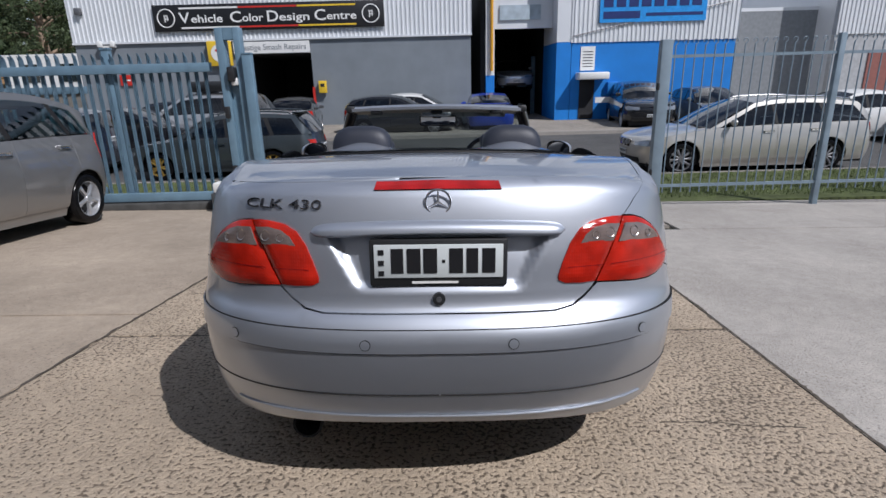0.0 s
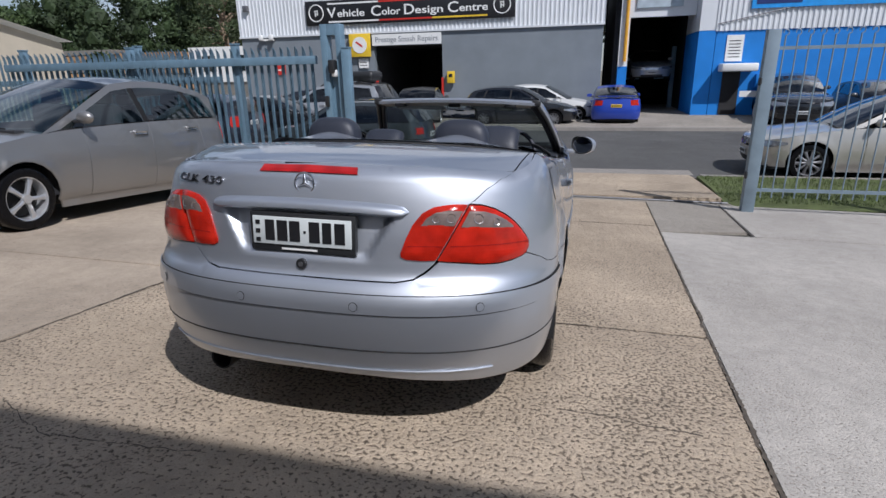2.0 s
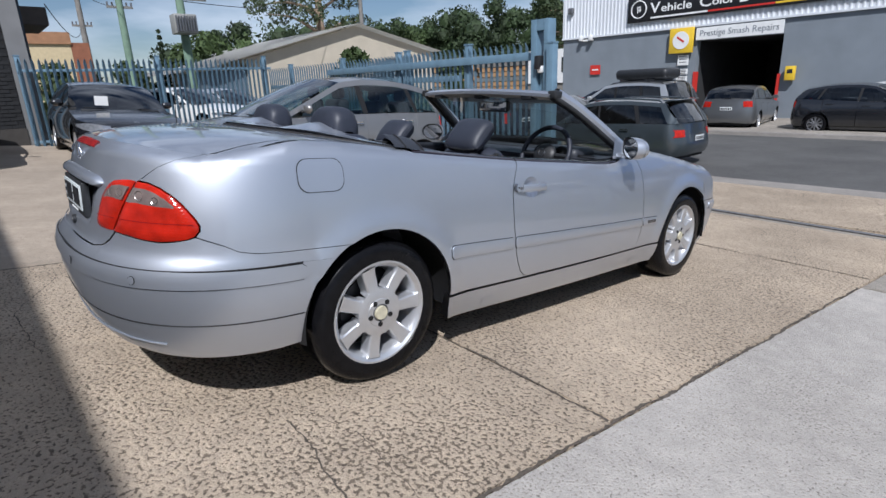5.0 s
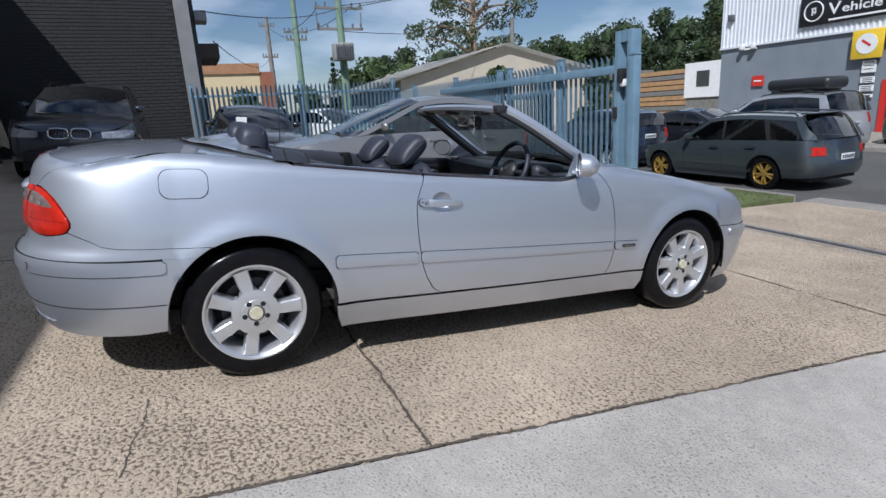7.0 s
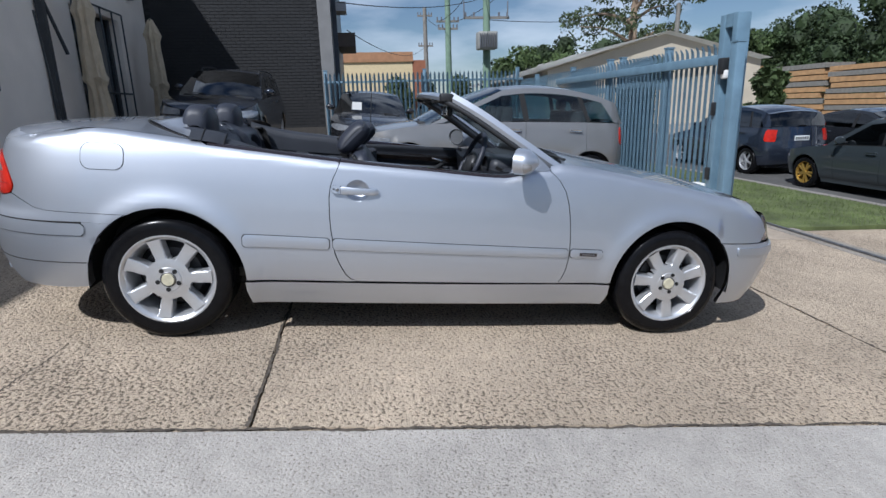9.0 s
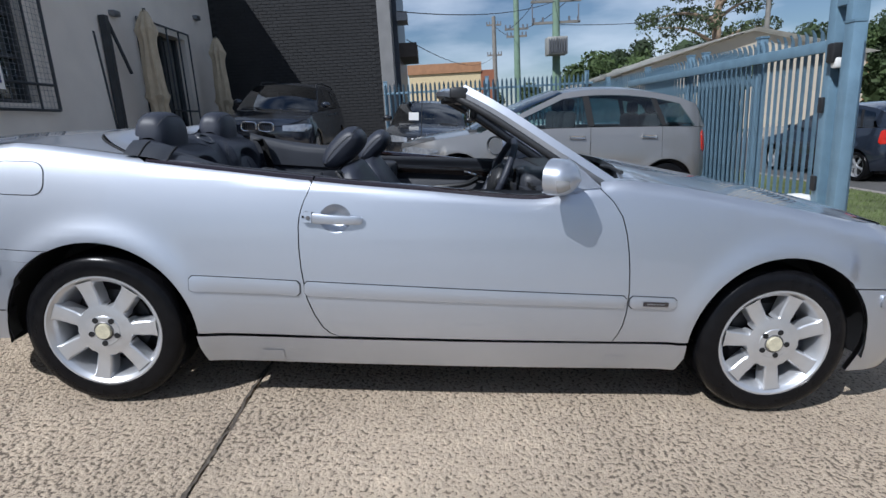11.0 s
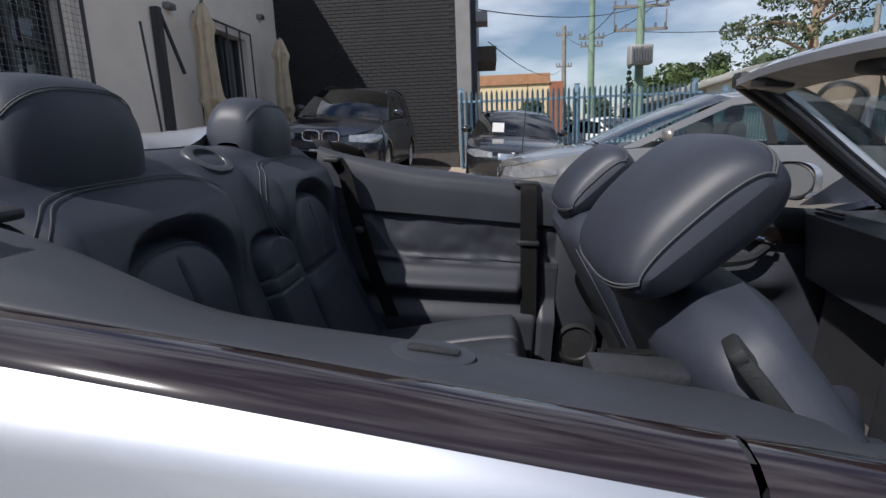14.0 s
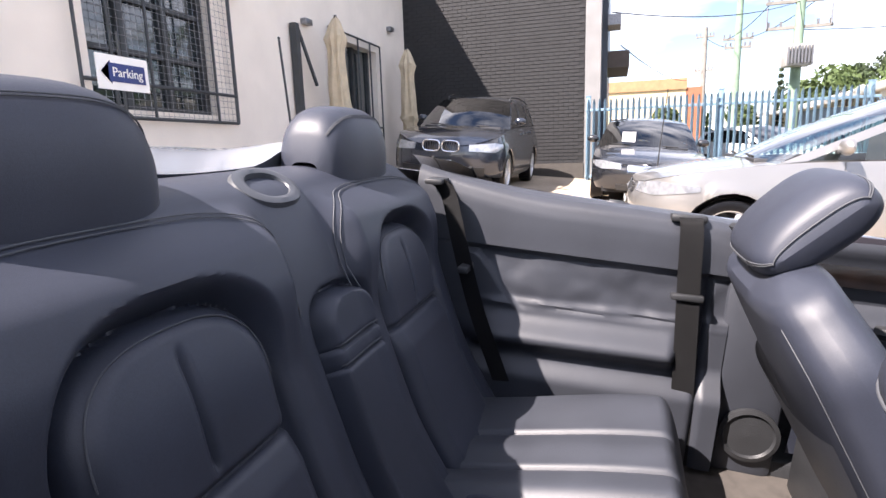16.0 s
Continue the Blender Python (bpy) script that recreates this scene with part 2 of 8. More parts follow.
def tubed(name, pts, r, material, parent=None, label="", seg=8):
    bm = bmesh.new()
    tube(bm, pts, r, seg)
    return part(name, bm, material, parent, label)


def spline(pts, n=8):
    """Catmull-Rom through points."""
    p = [Vector(q) for q in pts]
    p = [2 * p[0] - p[1]] + p + [2 * p[-1] - p[-2]]
    out = []
    for i in range(1, len(p) - 2):
        for k in range(n):
            t = k / n
            a, b, c, d = p[i - 1], p[i], p[i + 1], p[i + 2]
            out.append(0.5 * (2 * b + (c - a) * t + (2 * a - 5 * b + 4 * c - d) * t * t + (3 * b - a - 3 * c + d) * t ** 3))
    return out + [p[-2]]


def table(pairs):
    """A smooth curve through (position, value) pairs."""
    xs, ys = [p[0] for p in pairs], [p[1] for p in pairs]

    def f(x):
        if x <= xs[0]:
            return ys[0]
        if x >= xs[-1]:
            return ys[-1]
        i = max(k for k in range(len(xs)) if xs[k] <= x)
        i = min(i, len(xs) - 2)
        h = xs[i + 1] - xs[i]

        def slope(k):
            if k == 0 or k == len(xs) - 1:
                a, b = (0, 1) if k == 0 else (-2, -1)
                return (ys[b] - ys[a]) / (xs[b] - xs[a])
            return (ys[k + 1] - ys[k - 1]) / (xs[k + 1] - xs[k - 1])
        t = (x - xs[i]) / h
        return ((2 * t ** 3 - 3 * t * t + 1) * ys[i] + (t ** 3 - 2 * t * t + t) * h * slope(i)
                + (-2 * t ** 3 + 3 * t * t) * ys[i + 1] + (t ** 3 - t * t) * h * slope(i + 1))
    return f


def words(name, text, size, m, material, parent=None, depth=0.004, width=None, label="", bold=0.0):
    """Letters as a mesh; width: the length to which the line is fitted."""
    cu = bpy.data.curves.new(name, "FONT")
    cu.body, cu.size, cu.extrude, cu.align_x, cu.align_y, cu.offset = text, size, depth, "CENTER", "CENTER", bold
    cu.resolution_u = 3
    tmp = bpy.data.objects.new(name, cu)
    scene.collection.objects.link(tmp)
    bpy.context.view_layer.update()
    me = bpy.data.meshes.new_from_object(tmp.evaluated_get(bpy.context.evaluated_depsgraph_get()))
    bpy.data.objects.remove(tmp)
    if width:
        xs = [v.co.x for v in me.vertices]
        k = width / (max(xs) - min(xs))
        for v in me.vertices:
            v.co.x *= k
    me.transform(m)
    me.materials.clear()
    me.materials.append(material)
    ob = new(name, me)
    if parent is not None:
        ob.parent = parent
    if label:
        ob["label"] = label
    return ob


FACE_STREET = pose(0, 0, 0, 90, 0, 0)

# ---- the silver convertible: surfaces ----
import functools
from mathutils import geometry
CAR = pose(0, 0, 0, -4.7, 1.0, 0)
YB, YC, CAPN = -0.30, 2.95, 2.7
half_w = table([(-0.30, 0.838), (0.0, 0.848), (0.5, 0.846), (1.0, 0.858), (1.5, 0.862), (2.1, 0.853), (2.75, 0.842)])
tuck = table([(0.15, 0.075), (0.2, 0.052), (0.32, 0.018), (0.45, 0.002), (0.55, 0.0), (0.65, 0.006), (0.75, 0.017), (0.85, 0.034), (0.95, 0.059), (1.06, 0.102)])
rear_y = table([(0.2, -0.83), (0.25, -0.90), (0.30, -0.935), (0.40, -0.975), (0.50, -0.995), (0.58, -0.995), (0.62, -0.975), (0.65, -0.945), (0.70, -0.935), (0.80, -0.925), (0.90, -0.905), (0.96, -0.885), (1.02, -0.855)])
front_y = table([(0.18, 3.46), (0.3, 3.52), (0.45, 3.565), (0.52, 3.56), (0.58, 3.52), (0.68, 3.48), (0.76, 3.40)])
top_rear = table([(0, 1.008), (0.3, 1.003), (0.5, 0.992), (0.68, 0.985), (0.85, 1.004), (1.0, 1.033)])
top_side = table([(-0.30, 1.033), (-0.136, 1.024), (0.189, 0.992), (0.825, 0.939), (1.255, 0.914), (1.671, 0.892), (1.8, 0.915), (1.9, 0.942), (2.06, 0.955), (2.275, 0.932), (2.687, 0.868), (2.95, 0.820)])
top_front = table([(2, 0.820), (2.3, 0.775), (2.6, 0.735), (3.0, 0.70)])
ARCHES = ((0.01, 0.315, 0.368), (2.69, 0.315, 0.368))


def body_top(u):
    return top_rear(u) if u < 1 else top_side(YB + (u - 1) * (YC - YB)) if u <= 2 else top_front(u)


def body_at(u, z):
    """A point of the right-hand body wall: u 0 rear middle, 1 to 2 the flank, 3 front middle."""
    zt = body_top(u)
    r = 0.045 if u < 1.9 else 0.045 + 0.05 * min(1, (u - 1.9) / 0.3)
    q = max(0.0, min(1.0, 1 - (zt - z) / r))
    ins = tuck(z) + 0.85 * r * (1 - math.sqrt(max(0.0, 1 - q * q)))
    if u < 1:
        a = u * math.pi / 2
        yr = rear_y(z) + 0.85 * r * (1 - math.sqrt(max(0.0, 1 - q * q)))
        return Vector(((half_w(YB) - ins) * math.sin(a) ** (2 / CAPN), yr + (YB - yr) * (1 - math.cos(a) ** (2 / CAPN)), z))
    if u > 2:
        a = (3 - u) * math.pi / 2
        yf = front_y(z)
        return Vector(((half_w(YC) - ins) * max(0.0, math.sin(a)) ** (2 / 2.8), yf - (yf - YC) * (1 - max(0.0, math.cos(a)) ** (2 / 2.8)), z))
    y = YB + (u - 1) * (YC - YB)
    x = half_w(y) - ins
    for cy, cz, cr in ARCHES:
        d = math.hypot(y - cy, z - cz) - cr
        x += 0.014 * math.exp(-((d - 0.01) / 0.06) ** 2)
    return Vector((x, y, z))


def ease0(t):
    t = max(0.0, min(1.0, t))
    return t * t * (3 - 2 * t)


US = [i / 100 for i in range(301)]
_ring = [body_at(u, 0.6) for u in US]
SS = [0.0]
for _a, _b in zip(_ring, _ring[1:]):
    SS.append(SS[-1] + (_b - _a).length)


def wall(s, z):
    """The wall by length along the car's outline; negative on the left-hand side."""
    p = body_at(float(np.interp(abs(s), SS, US)), z)
    return Vector((-p.x, p.y, p.z)) if s < 0 else p


def s_y(y, z=0.6):
    """Length along the outline at which the flank reaches y."""
    lo, hi = 0.0, SS[-1]
    for _ in range(30):
        mid = (lo + hi) / 2
        if wall(mid, z).y < y:
            lo = mid
        else:
            hi = mid
    return lo


def s_x(x, z=0.6):
    """Length along the rear at which it reaches x."""
    lo, hi = 0.0, SS[100]
    for _ in range(30):
        mid = (lo + hi) / 2
        if wall(mid, z).x < abs(x):
            lo = mid
        else:
            hi = mid
    return lo if x >= 0 else -lo


EDGE = [body_at(u, body_top(u)) for u in US]
EY, EX, EZ = [e.y for e in EDGE], [e.x for e in EDGE], [e.z for e in EDGE]


def deck(x, y, crown=0.022):
    """The car's upper side between the shoulders."""
    if y > YB:
        xe = float(np.interp(y, EY, EX))
        return Vector((x, y, float(np.interp(y, EY, EZ)) + crown * (1 - min(1.2, (x / xe) ** 2))))
    ax = min(abs(x), EX[100])
    ye, ze = float(np.interp(ax, EX[:101], EY[:101])), float(np.interp(ax, EX[:101], EZ[:101]))
    t = max(0.0, min(1.0, (y - ye) / max(0.02, YB - ye)))
    s = 1 - (1 - t) ** 2.4
    zs = EZ[100] + crown * (1 - (ax / EX[100]) ** 2)
    return Vector((x, y, ze + (zs - ze) * s))


def bonnet(x, y):
    return deck(x, y, 0.035)


def resample(poly, step):
    out = []
    for a, b in zip(poly, poly[1:] + poly[:1]):
        n = max(1, round(math.hypot(b[0] - a[0], b[1] - a[1]) / step))
        out += [(a[0] + (b[0] - a[0]) * k / n, a[1] + (b[1] - a[1]) * k / n) for k in range(n)]
    return out


def panel(name, poly, surf, material, parent, side=1, step=0.03, depth=0.022, proud=0.0, label="", pillow=0.0, hole=None):
    """A sheet cut to an outline on a surface, with folded-in edges; pillow: how far its middle swells."""
    edge = resample(poly, step)
    xs, ys = [p[0] for p in edge], [p[1] for p in edge]
    ea = np.array(edge)
    pts = [Vector(p) for p in edge]
    n = len(pts)
    nx, ny = int((max(xs) - min(xs)) / step) + 1, int((max(ys) - min(ys)) / step) + 1
    gx, gy = [q.ravel() for q in np.meshgrid(min(xs) + np.arange(nx + 1) * step, min(ys) + np.arange(ny + 1) * step, indexing="ij")]
    odd, near = np.zeros(len(gx), bool), np.full(len(gx), 9.0)
    for (x0, y0), (x1, y1) in zip(edge, edge[1:] + edge[:1]):
        near = np.minimum(near, np.hypot(gx - x0, gy - y0))
        if y0 != y1:
            odd ^= ((y0 > gy) != (y1 > gy)) & (gx < (x1 - x0) * (gy - y0) / (y1 - y0) + x0)
    pts += [Vector((p, q)) for p, q, k in zip(gx.tolist(), gy.tolist(), (odd & (near > 0.55 * step)).tolist()) if k]
    cons = [(i, (i + 1) % n) for i in range(n)]
    if hole:
        ha = np.array(hole)
        hc, hr = ha.mean(axis=0), np.ptp(ha, axis=0) / 2
        pts = pts[:n] + [p for p in pts[n:] if math.hypot((p.x - hc[0]) / hr[0], (p.y - hc[1]) / hr[1]) > 1.12]
        cons += [(len(pts) + i, len(pts) + (i + 1) % len(hole)) for i in range(len(hole))]
        pts += [Vector(p) for p in hole]
    res = geometry.delaunay_2d_cdt(pts, cons, [list(range(n))], 1, 1e-6)
    v2, fs = res[0], res[2]
    if hole:
        mid3 = lambda f: sum((v2[i] for i in f), Vector((0, 0))) / len(f)
        fs = [f for f in fs if math.hypot((mid3(f).x - hc[0]) / hr[0], (mid3(f).y - hc[1]) / hr[1]) > 0.985]

    def at(a, b):
        p = surf(a, b)
        return Vector((p.x * side, p.y, p.z))

    def normal(a, b):
        e = 0.006
        d = (at(a + e, b) - at(a - e, b)).cross(at(a, b + e) - at(a, b - e))
        return d.normalized()
    area = sum(p[0] * q[1] - q[0] * p[1] for p, q in zip(edge, edge[1:] + edge[:1]))
    mid = at(sum(xs) / n, sum(ys) / n)
    nm = normal(sum(xs) / n, sum(ys) / n)
    out = Vector((mid.x, (mid.y - 1.2) * 0.6, mid.z - 0.3))
    flip = 1 if nm.dot(out) > 0 else -1
    co, no = [], []
    for p in v2:
        nn = normal(p.x, p.y) * flip
        lift = proud
        if pillow:
            dd = float(np.min(np.hypot(ea[:, 0] - p.x, ea[:, 1] - p.y)))
            lift += pillow * (1 - (1 - min(1.0, dd / (2.2 * step))) ** 2)
        co.append(at(p.x, p.y) + nn * lift)
        no.append(nn)
    faces = []
    for f in fs:
        a, b, c = (co[i] for i in f[:3])
        faces.append(list(f) if (b - a).cross(c - a).dot(no[f[0]]) > 0 else list(f)[::-1])
    base = len(co)
    if depth:
        ring = [at(*p) for p in edge]
        rn = [normal(*p) * flip for p in edge]
        for p, q in zip(ring, rn):
            co += [p + q * proud, p - q * depth]
            no += [q, q]
        for i in range(n):
            j = (i + 1) % n
            f = [base + 2 * i, base + 2 * j, base + 2 * j + 1, base + 2 * i + 1]
            faces.append(f if (area > 0) == (flip * side > 0) else f[::-1])
    me = bpy.data.meshes.new(name)
    me.from_pydata([tuple(c) for c in co], [], faces)
    me.polygons.foreach_set("use_smooth", [True] * len(me.polygons))
    if not pillow:
        me.normals_split_custom_set_from_vertices([tuple(q) for q in no])
    me.materials.append(material)
    ob = new(name, me)
    ob.parent = parent
    if label:
        ob["label"] = label
    return ob


def arc(cy, cz, r, a0, a1, n=22):
    return [(cy + r * math.cos(radians(a0 + (a1 - a0) * k / n)), cz + r * math.sin(radians(a0 + (a1 - a0) * k / n))) for k in range(n + 1)]


def flank(pts):
    """Outline points (y, z) on the flank as wall coordinates."""
    return [(s_y(y, z), z) for y, z in pts]


def top_line(y0, y1, n=14, low=0.0):
    return [(y0 + (y1 - y0) * k / n, body_top(1 + (y0 + (y1 - y0) * k / n - YB) / (YC - YB)) - low) for k in range(n + 1)]


car = thing("convertible_car", CAR, "silver two-door convertible car with its roof folded, on concrete", "car")
DOOR_REAR = [(0.817, 0.884), (0.805, 0.858), (0.794, 0.828), (0.786, 0.795), (0.782, 0.755), (0.784, 0.68), (0.791, 0.60), (0.812, 0.476), (0.838, 0.41), (0.868, 0.358), (0.895, 0.333), (0.929, 0.319)]
DOOR_FRONT = [(2.018, 0.317), (2.035, 0.345), (2.05, 0.39), (2.058, 0.45), (2.059, 0.53), (2.053, 0.62), (2.044, 0.694), (2.032, 0.76), (2.012, 0.825), (1.975, 0.88), (1.925, 0.925)]
G = 0.0022
for sd in (1, -1):
    # door
    top = top_line(0.834, 1.78, 18, 0.012) + top_line(1.80, 1.90, 2, 0.0)
    hy, hz = 0.922, 0.793
    dish = flank([(hy + 0.060 * math.cos(k * math.pi / 14), hz + 0.054 * math.sin(k * math.pi / 14)) for k in range(28)])
    door = panel("door", flank([(0.826, 0.905)] + [(0.831, 0.918)] + top + [(y - G, z) for y, z in DOOR_FRONT[::-1]] + [(y + G, z + 0.002) for y, z in DOOR_REAR[::-1]]),
                 wall, SILVER, car, sd, hole=dish)

    def cup(s, z):
        p = wall(s, z)
        d = min(1.0, math.hypot((p.y - hy) / 0.060, (p.z - hz) / 0.054))
        return Vector((p.x - 0.030 * (1 - d ** 2.4), p.y, p.z))
    panel("handle_recess", dish, cup, SILVER, door, sd, step=0.01, depth=0.0)

    # rear quarter with half the wheel opening
    cy, cz, cr = ARCHES[0]
    q = flank([(y - G, z) for y, z in DOOR_REAR[::-1]] + [(0.824, 0.908), (0.8275, 0.920)] + top_line(0.820, 0.20, 12, 0.012) + top_line(0.16, -0.295, 10))
    UL = float(np.interp(0.655, EX[:101], US[:101]))
    q += [(SS[int(100 * k)], top_rear(k)) for k in (0.97, 0.93, 0.89, 0.85, 0.81, 0.77, 0.74, 0.71, 0.685)]
    lid_top = (float(np.interp(UL, US, SS)), top_rear(UL))
    q += [lid_top, (0.735, 0.965), (0.668, 0.938), (0.612, 0.9005)]
    q += [(0.594, 0.8935), (0.64, 0.8890), (0.687, 0.876), (0.733, 0.854), (0.769, 0.829), (0.800, 0.800), (0.822, 0.775), (0.835, 0.754), (0.834, 0.734), (0.818, 0.716)]
    q += flank([(-0.62, 0.685), (-0.58, 0.663), (-0.52, 0.652), (-0.42, 0.648), (-0.30, 0.645)])
    a_start = math.degrees(math.asin((0.645 - cz) / cr))
    q += flank(arc(cy, cz, cr, 180 - a_start, 1.0, 26)) + flank([(0.378, 0.322)])
    panel("rear_quarter_panel", q, wall, SILVER, car, sd)
    # front wing
    cy, cz, cr = ARCHES[1]
    w = [(s_y(y, z), z) for y, z in [(2.310, 0.320)] + arc(cy, cz, cr, 179, 42.2, 26) + [(3.20, 0.562)]]
    fr = [(s_y(3.24, 0.562), 0.562), (s_y(3.30, 0.62), 0.62), (s_y(3.24, 0.70), 0.70), (s_y(3.18, 0.745), 0.745)]
    w = w[:-1] + fr + [(SS[200 + k], top_front(2 + k / 100)) for k in (28, 21, 14, 7)] + flank(top_line(2.95, 1.935, 20)) + flank([(y + G, z) for y, z in DOOR_FRONT[::-1]])
    panel("front_wing", w, wall, SILVER, car, sd)
    # sill
    sill = flank([(0.372, 0.312), (0.378, 0.255), (0.398, 0.192), (1.2, 0.190), (2.30, 0.186), (2.322, 0.25), (2.318, 0.311), (1.3, 0.311)])
    panel("sill", sill, wall, SILVER_LOW, car, sd, proud=0.006, depth=0.04)
    for yy in (0.62, 2.0):
        panel("jack_cover", flank([(yy, 0.252), (yy + 0.085, 0.252), (yy + 0.085, 0.203), (yy, 0.203)]), wall, SILVER_LOW, car, sd, proud=0.009, depth=0.0, step=0.02)
    # side mouldings, set proud
    mt = lambda y: 0.561 - 0.026 * (y - 0.366)
    mb = lambda y: 0.500 - 0.0187 * (y - 0.381)
    for y0, y1, nm in ((0.366, 0.785, "side_moulding"), (0.803, 2.049, "side_moulding"), (2.064, 2.25, "side_moulding")):
        ins = 0.012
        o = [(y0, mb(y0) + ins), (y0, mt(y0) - ins), (y0 + ins, mt(y0)), (y1 - ins, mt(y1)), (y1, mt(y1) - ins), (y1, mb(y1) + ins), (y1 - ins, mb(y1)), (y0 + ins, mb(y0))]
        mo = panel(nm, flank(o), wall, SILVER, car, sd, step=0.012, proud=0.0075, depth=0.006, pillow=0.0025)
        ol = [(y + (-0.003 if y < (y0 + y1) / 2 else 0.003), z + (0.0028 if z > mb(y) + 0.03 else -0.0028)) for y, z in o]
        panel("moulding_seal", flank(ol), wall, GAP, mo, sd, step=0.03, proud=0.0012, depth=0.0)
        if y0 > 2:
            panel("badge", flank([(2.115, mb(2.115) + 0.013), (2.215, mb(2.2) + 0.013), (2.215, mb(2.2) + 0.031), (2.115, mb(2.115) + 0.031)]), wall, GLOSSB, mo, sd, proud=0.0135, depth=0.004, step=0.02)
            panel("badge_bar", flank([(2.13, mb(2.115) + 0.019), (2.20, mb(2.2) + 0.019), (2.20, mb(2.2) + 0.025), (2.13, mb(2.115) + 0.025)]), wall, STEEL, mo, sd, proud=0.0145, depth=0.002, step=0.02)
    # rear bumper: upper shell, rub strip, valance
    o = [(0.0, 0.6005), (0.0, 0.6365)] + [(s_x(x, z), z) for x, z in ((0.33, 0.636), (0.388, 0.645), (0.425, 0.668), (0.452, 0.694))] + [(0.474, 0.7035), (0.54, 0.6985), (0.62, 0.6915), (0.685, 0.6895), (0.74, 0.695)]
    o += [(0.79, 0.7045), (0.816, 0.7125)] + flank([(-0.621, 0.6825), (-0.58, 0.6605), (-0.52, 0.6495), (-0.42, 0.6455), (-0.30, 0.6425), (-0.155, 0.6425)])
    o += flank(arc(0.01, 0.315, 0.372, 119, 129.8, 3))
    o += [(s_x(x, 0.6005), 0.6005) for x in (0.7, 0.5, 0.25)]
    panel("rear_bumper", o, wall, SILVER, car, sd)
    o = [(0.0, 0.538), (0.0, 0.599)] + [(s_x(x, 0.6), 0.599) for x in (0.25, 0.5, 0.7)] + flank([(-0.365, 0.594), (-0.348, 0.58), (-0.350, 0.549), (-0.365, 0.537)]) + [(s_x(x, 0.54), 0.538) for x in (0.7, 0.5, 0.25)]
    panel("strip_seal", [(s, z + (0.0035 if z > 0.57 else -0.0035)) for s, z in o], wall, GAP, car, sd, proud=0.001, step=0.04, depth=0.0)
    rs = panel("rub_strip", o, wall, SILVER_LOW, car, sd, proud=0.006, step=0.025, depth=0.01)
    o = [(0.0, 0.4006), (0.0, 0.5365)] + [(s_x(x, 0.535), 0.535) for x in (0.25, 0.5, 0.7)] + flank([(-0.37, 0.535)]) + flank([(-0.36, 0.600), (-0.226, 0.600)] + arc(0.01, 0.315, 0.372, 130.2, 166.6, 8)) + [(s_x(x, 0.4006), 0.4006) for x in (0.7, 0.5, 0.25)]
    panel("rear_bumper_skirt", o, wall, SILVER_LOW, car, sd)
    o = [(0.0, 0.29), (0.0, 0.399)] + [(s_x(x, 0.4), 0.399) for x in (0.25, 0.5, 0.7)] + flank(arc(0.01, 0.315, 0.372, 167, 186, 4) + [(-0.45, 0.268)]) + [(s_x(x, 0.27), 0.262) for x in (0.70, 0.6)] + [(s_x(0.5, 0.27), 0.268), (s_x(0.25, 0.28), 0.286)]
    panel("rear_valance", o, wall, SILVER_LOW, car, sd, depth=0.05)
    tubed("valance_lip", [Vector((p.x * sd, p.y - 0.004, p.z)) for p in (wall(s_x(x, 0.31), 0.318) for x in (0.001, 0.1, 0.2, 0.3, 0.4, 0.5, 0.58, 0.64))], 0.0035, SILVER_LOW, car)
    for zz in (0.6005, 0.5365, 0.4003):
        ends = [0.001 + k * (s_y(-0.36, zz) - 0.001) / 24 for k in range(25)]
        tubed("bumper_seam", [Vector((p.x * sd, p.y, p.z)) for p in (wall(q_, zz) for q_ in ends)], 0.0028, GAP, car, seg=6)
    for sx in (0.205, 0.60):
        p0 = s_x(sx, 0.575)
        circ = [(p0 + 0.0135 * math.cos(k * math.pi / 8), 0.562 + 0.0135 * math.sin(k * math.pi / 8)) for k in range(16)]
        panel("parking_sensor", circ, wall, SILVER, rs, sd, step=0.008, proud=0.0085, depth=0.0)
        circ2 = [(p0 + 0.0155 * math.cos(k * math.pi / 8), 0.562 + 0.0155 * math.sin(k * math.pi / 8)) for k in range(16)]
        panel("sensor_ring", circ2, wall, GAP, rs, sd, step=0.008, proud=0.007, depth=0.0)
    # front bumper
    o = [(s_y(2.972, 0.557), 0.557), (s_y(3.3, 0.557), 0.557), (SS[270], 0.557), (SS[298], 0.557), (SS[298], 0.20), (SS[270], 0.19), (s_y(3.25, 0.185), 0.182), (s_y(3.045, 0.18), 0.18)]
    o += [(s_y(y, z), z) for y, z in arc(2.69, 0.315, 0.372, -14, 40, 12)]
    panel("front_bumper", o, wall, SILVER, car, sd)
    o = [(s_y(3.08, 0.51), 0.488), (s_y(3.08, 0.51), 0.535), (SS[290], 0.535), (SS[290], 0.488)]
    panel("front_rub_strip", o, wall, SILVER_LOW, car, sd, proud=0.007, depth=0.006, pillow=0.003)
    panel("headlamp", [(s_y(3.245, 0.57), 0.57), (s_y(3.305, 0.62), 0.62), (s_y(3.245, 0.70), 0.70), (s_y(3.30, 0.70), 0.715), (SS[270], 0.69), (SS[285], 0.66), (SS[285], 0.57)], wall, CLEAR_LENS, car, sd)
    panel("nose_panel", [(SS[280], 0.56), (SS[280], 0.70), (SS[299], 0.70), (SS[299], 0.56)], wall, GLOSSB, car, sd)
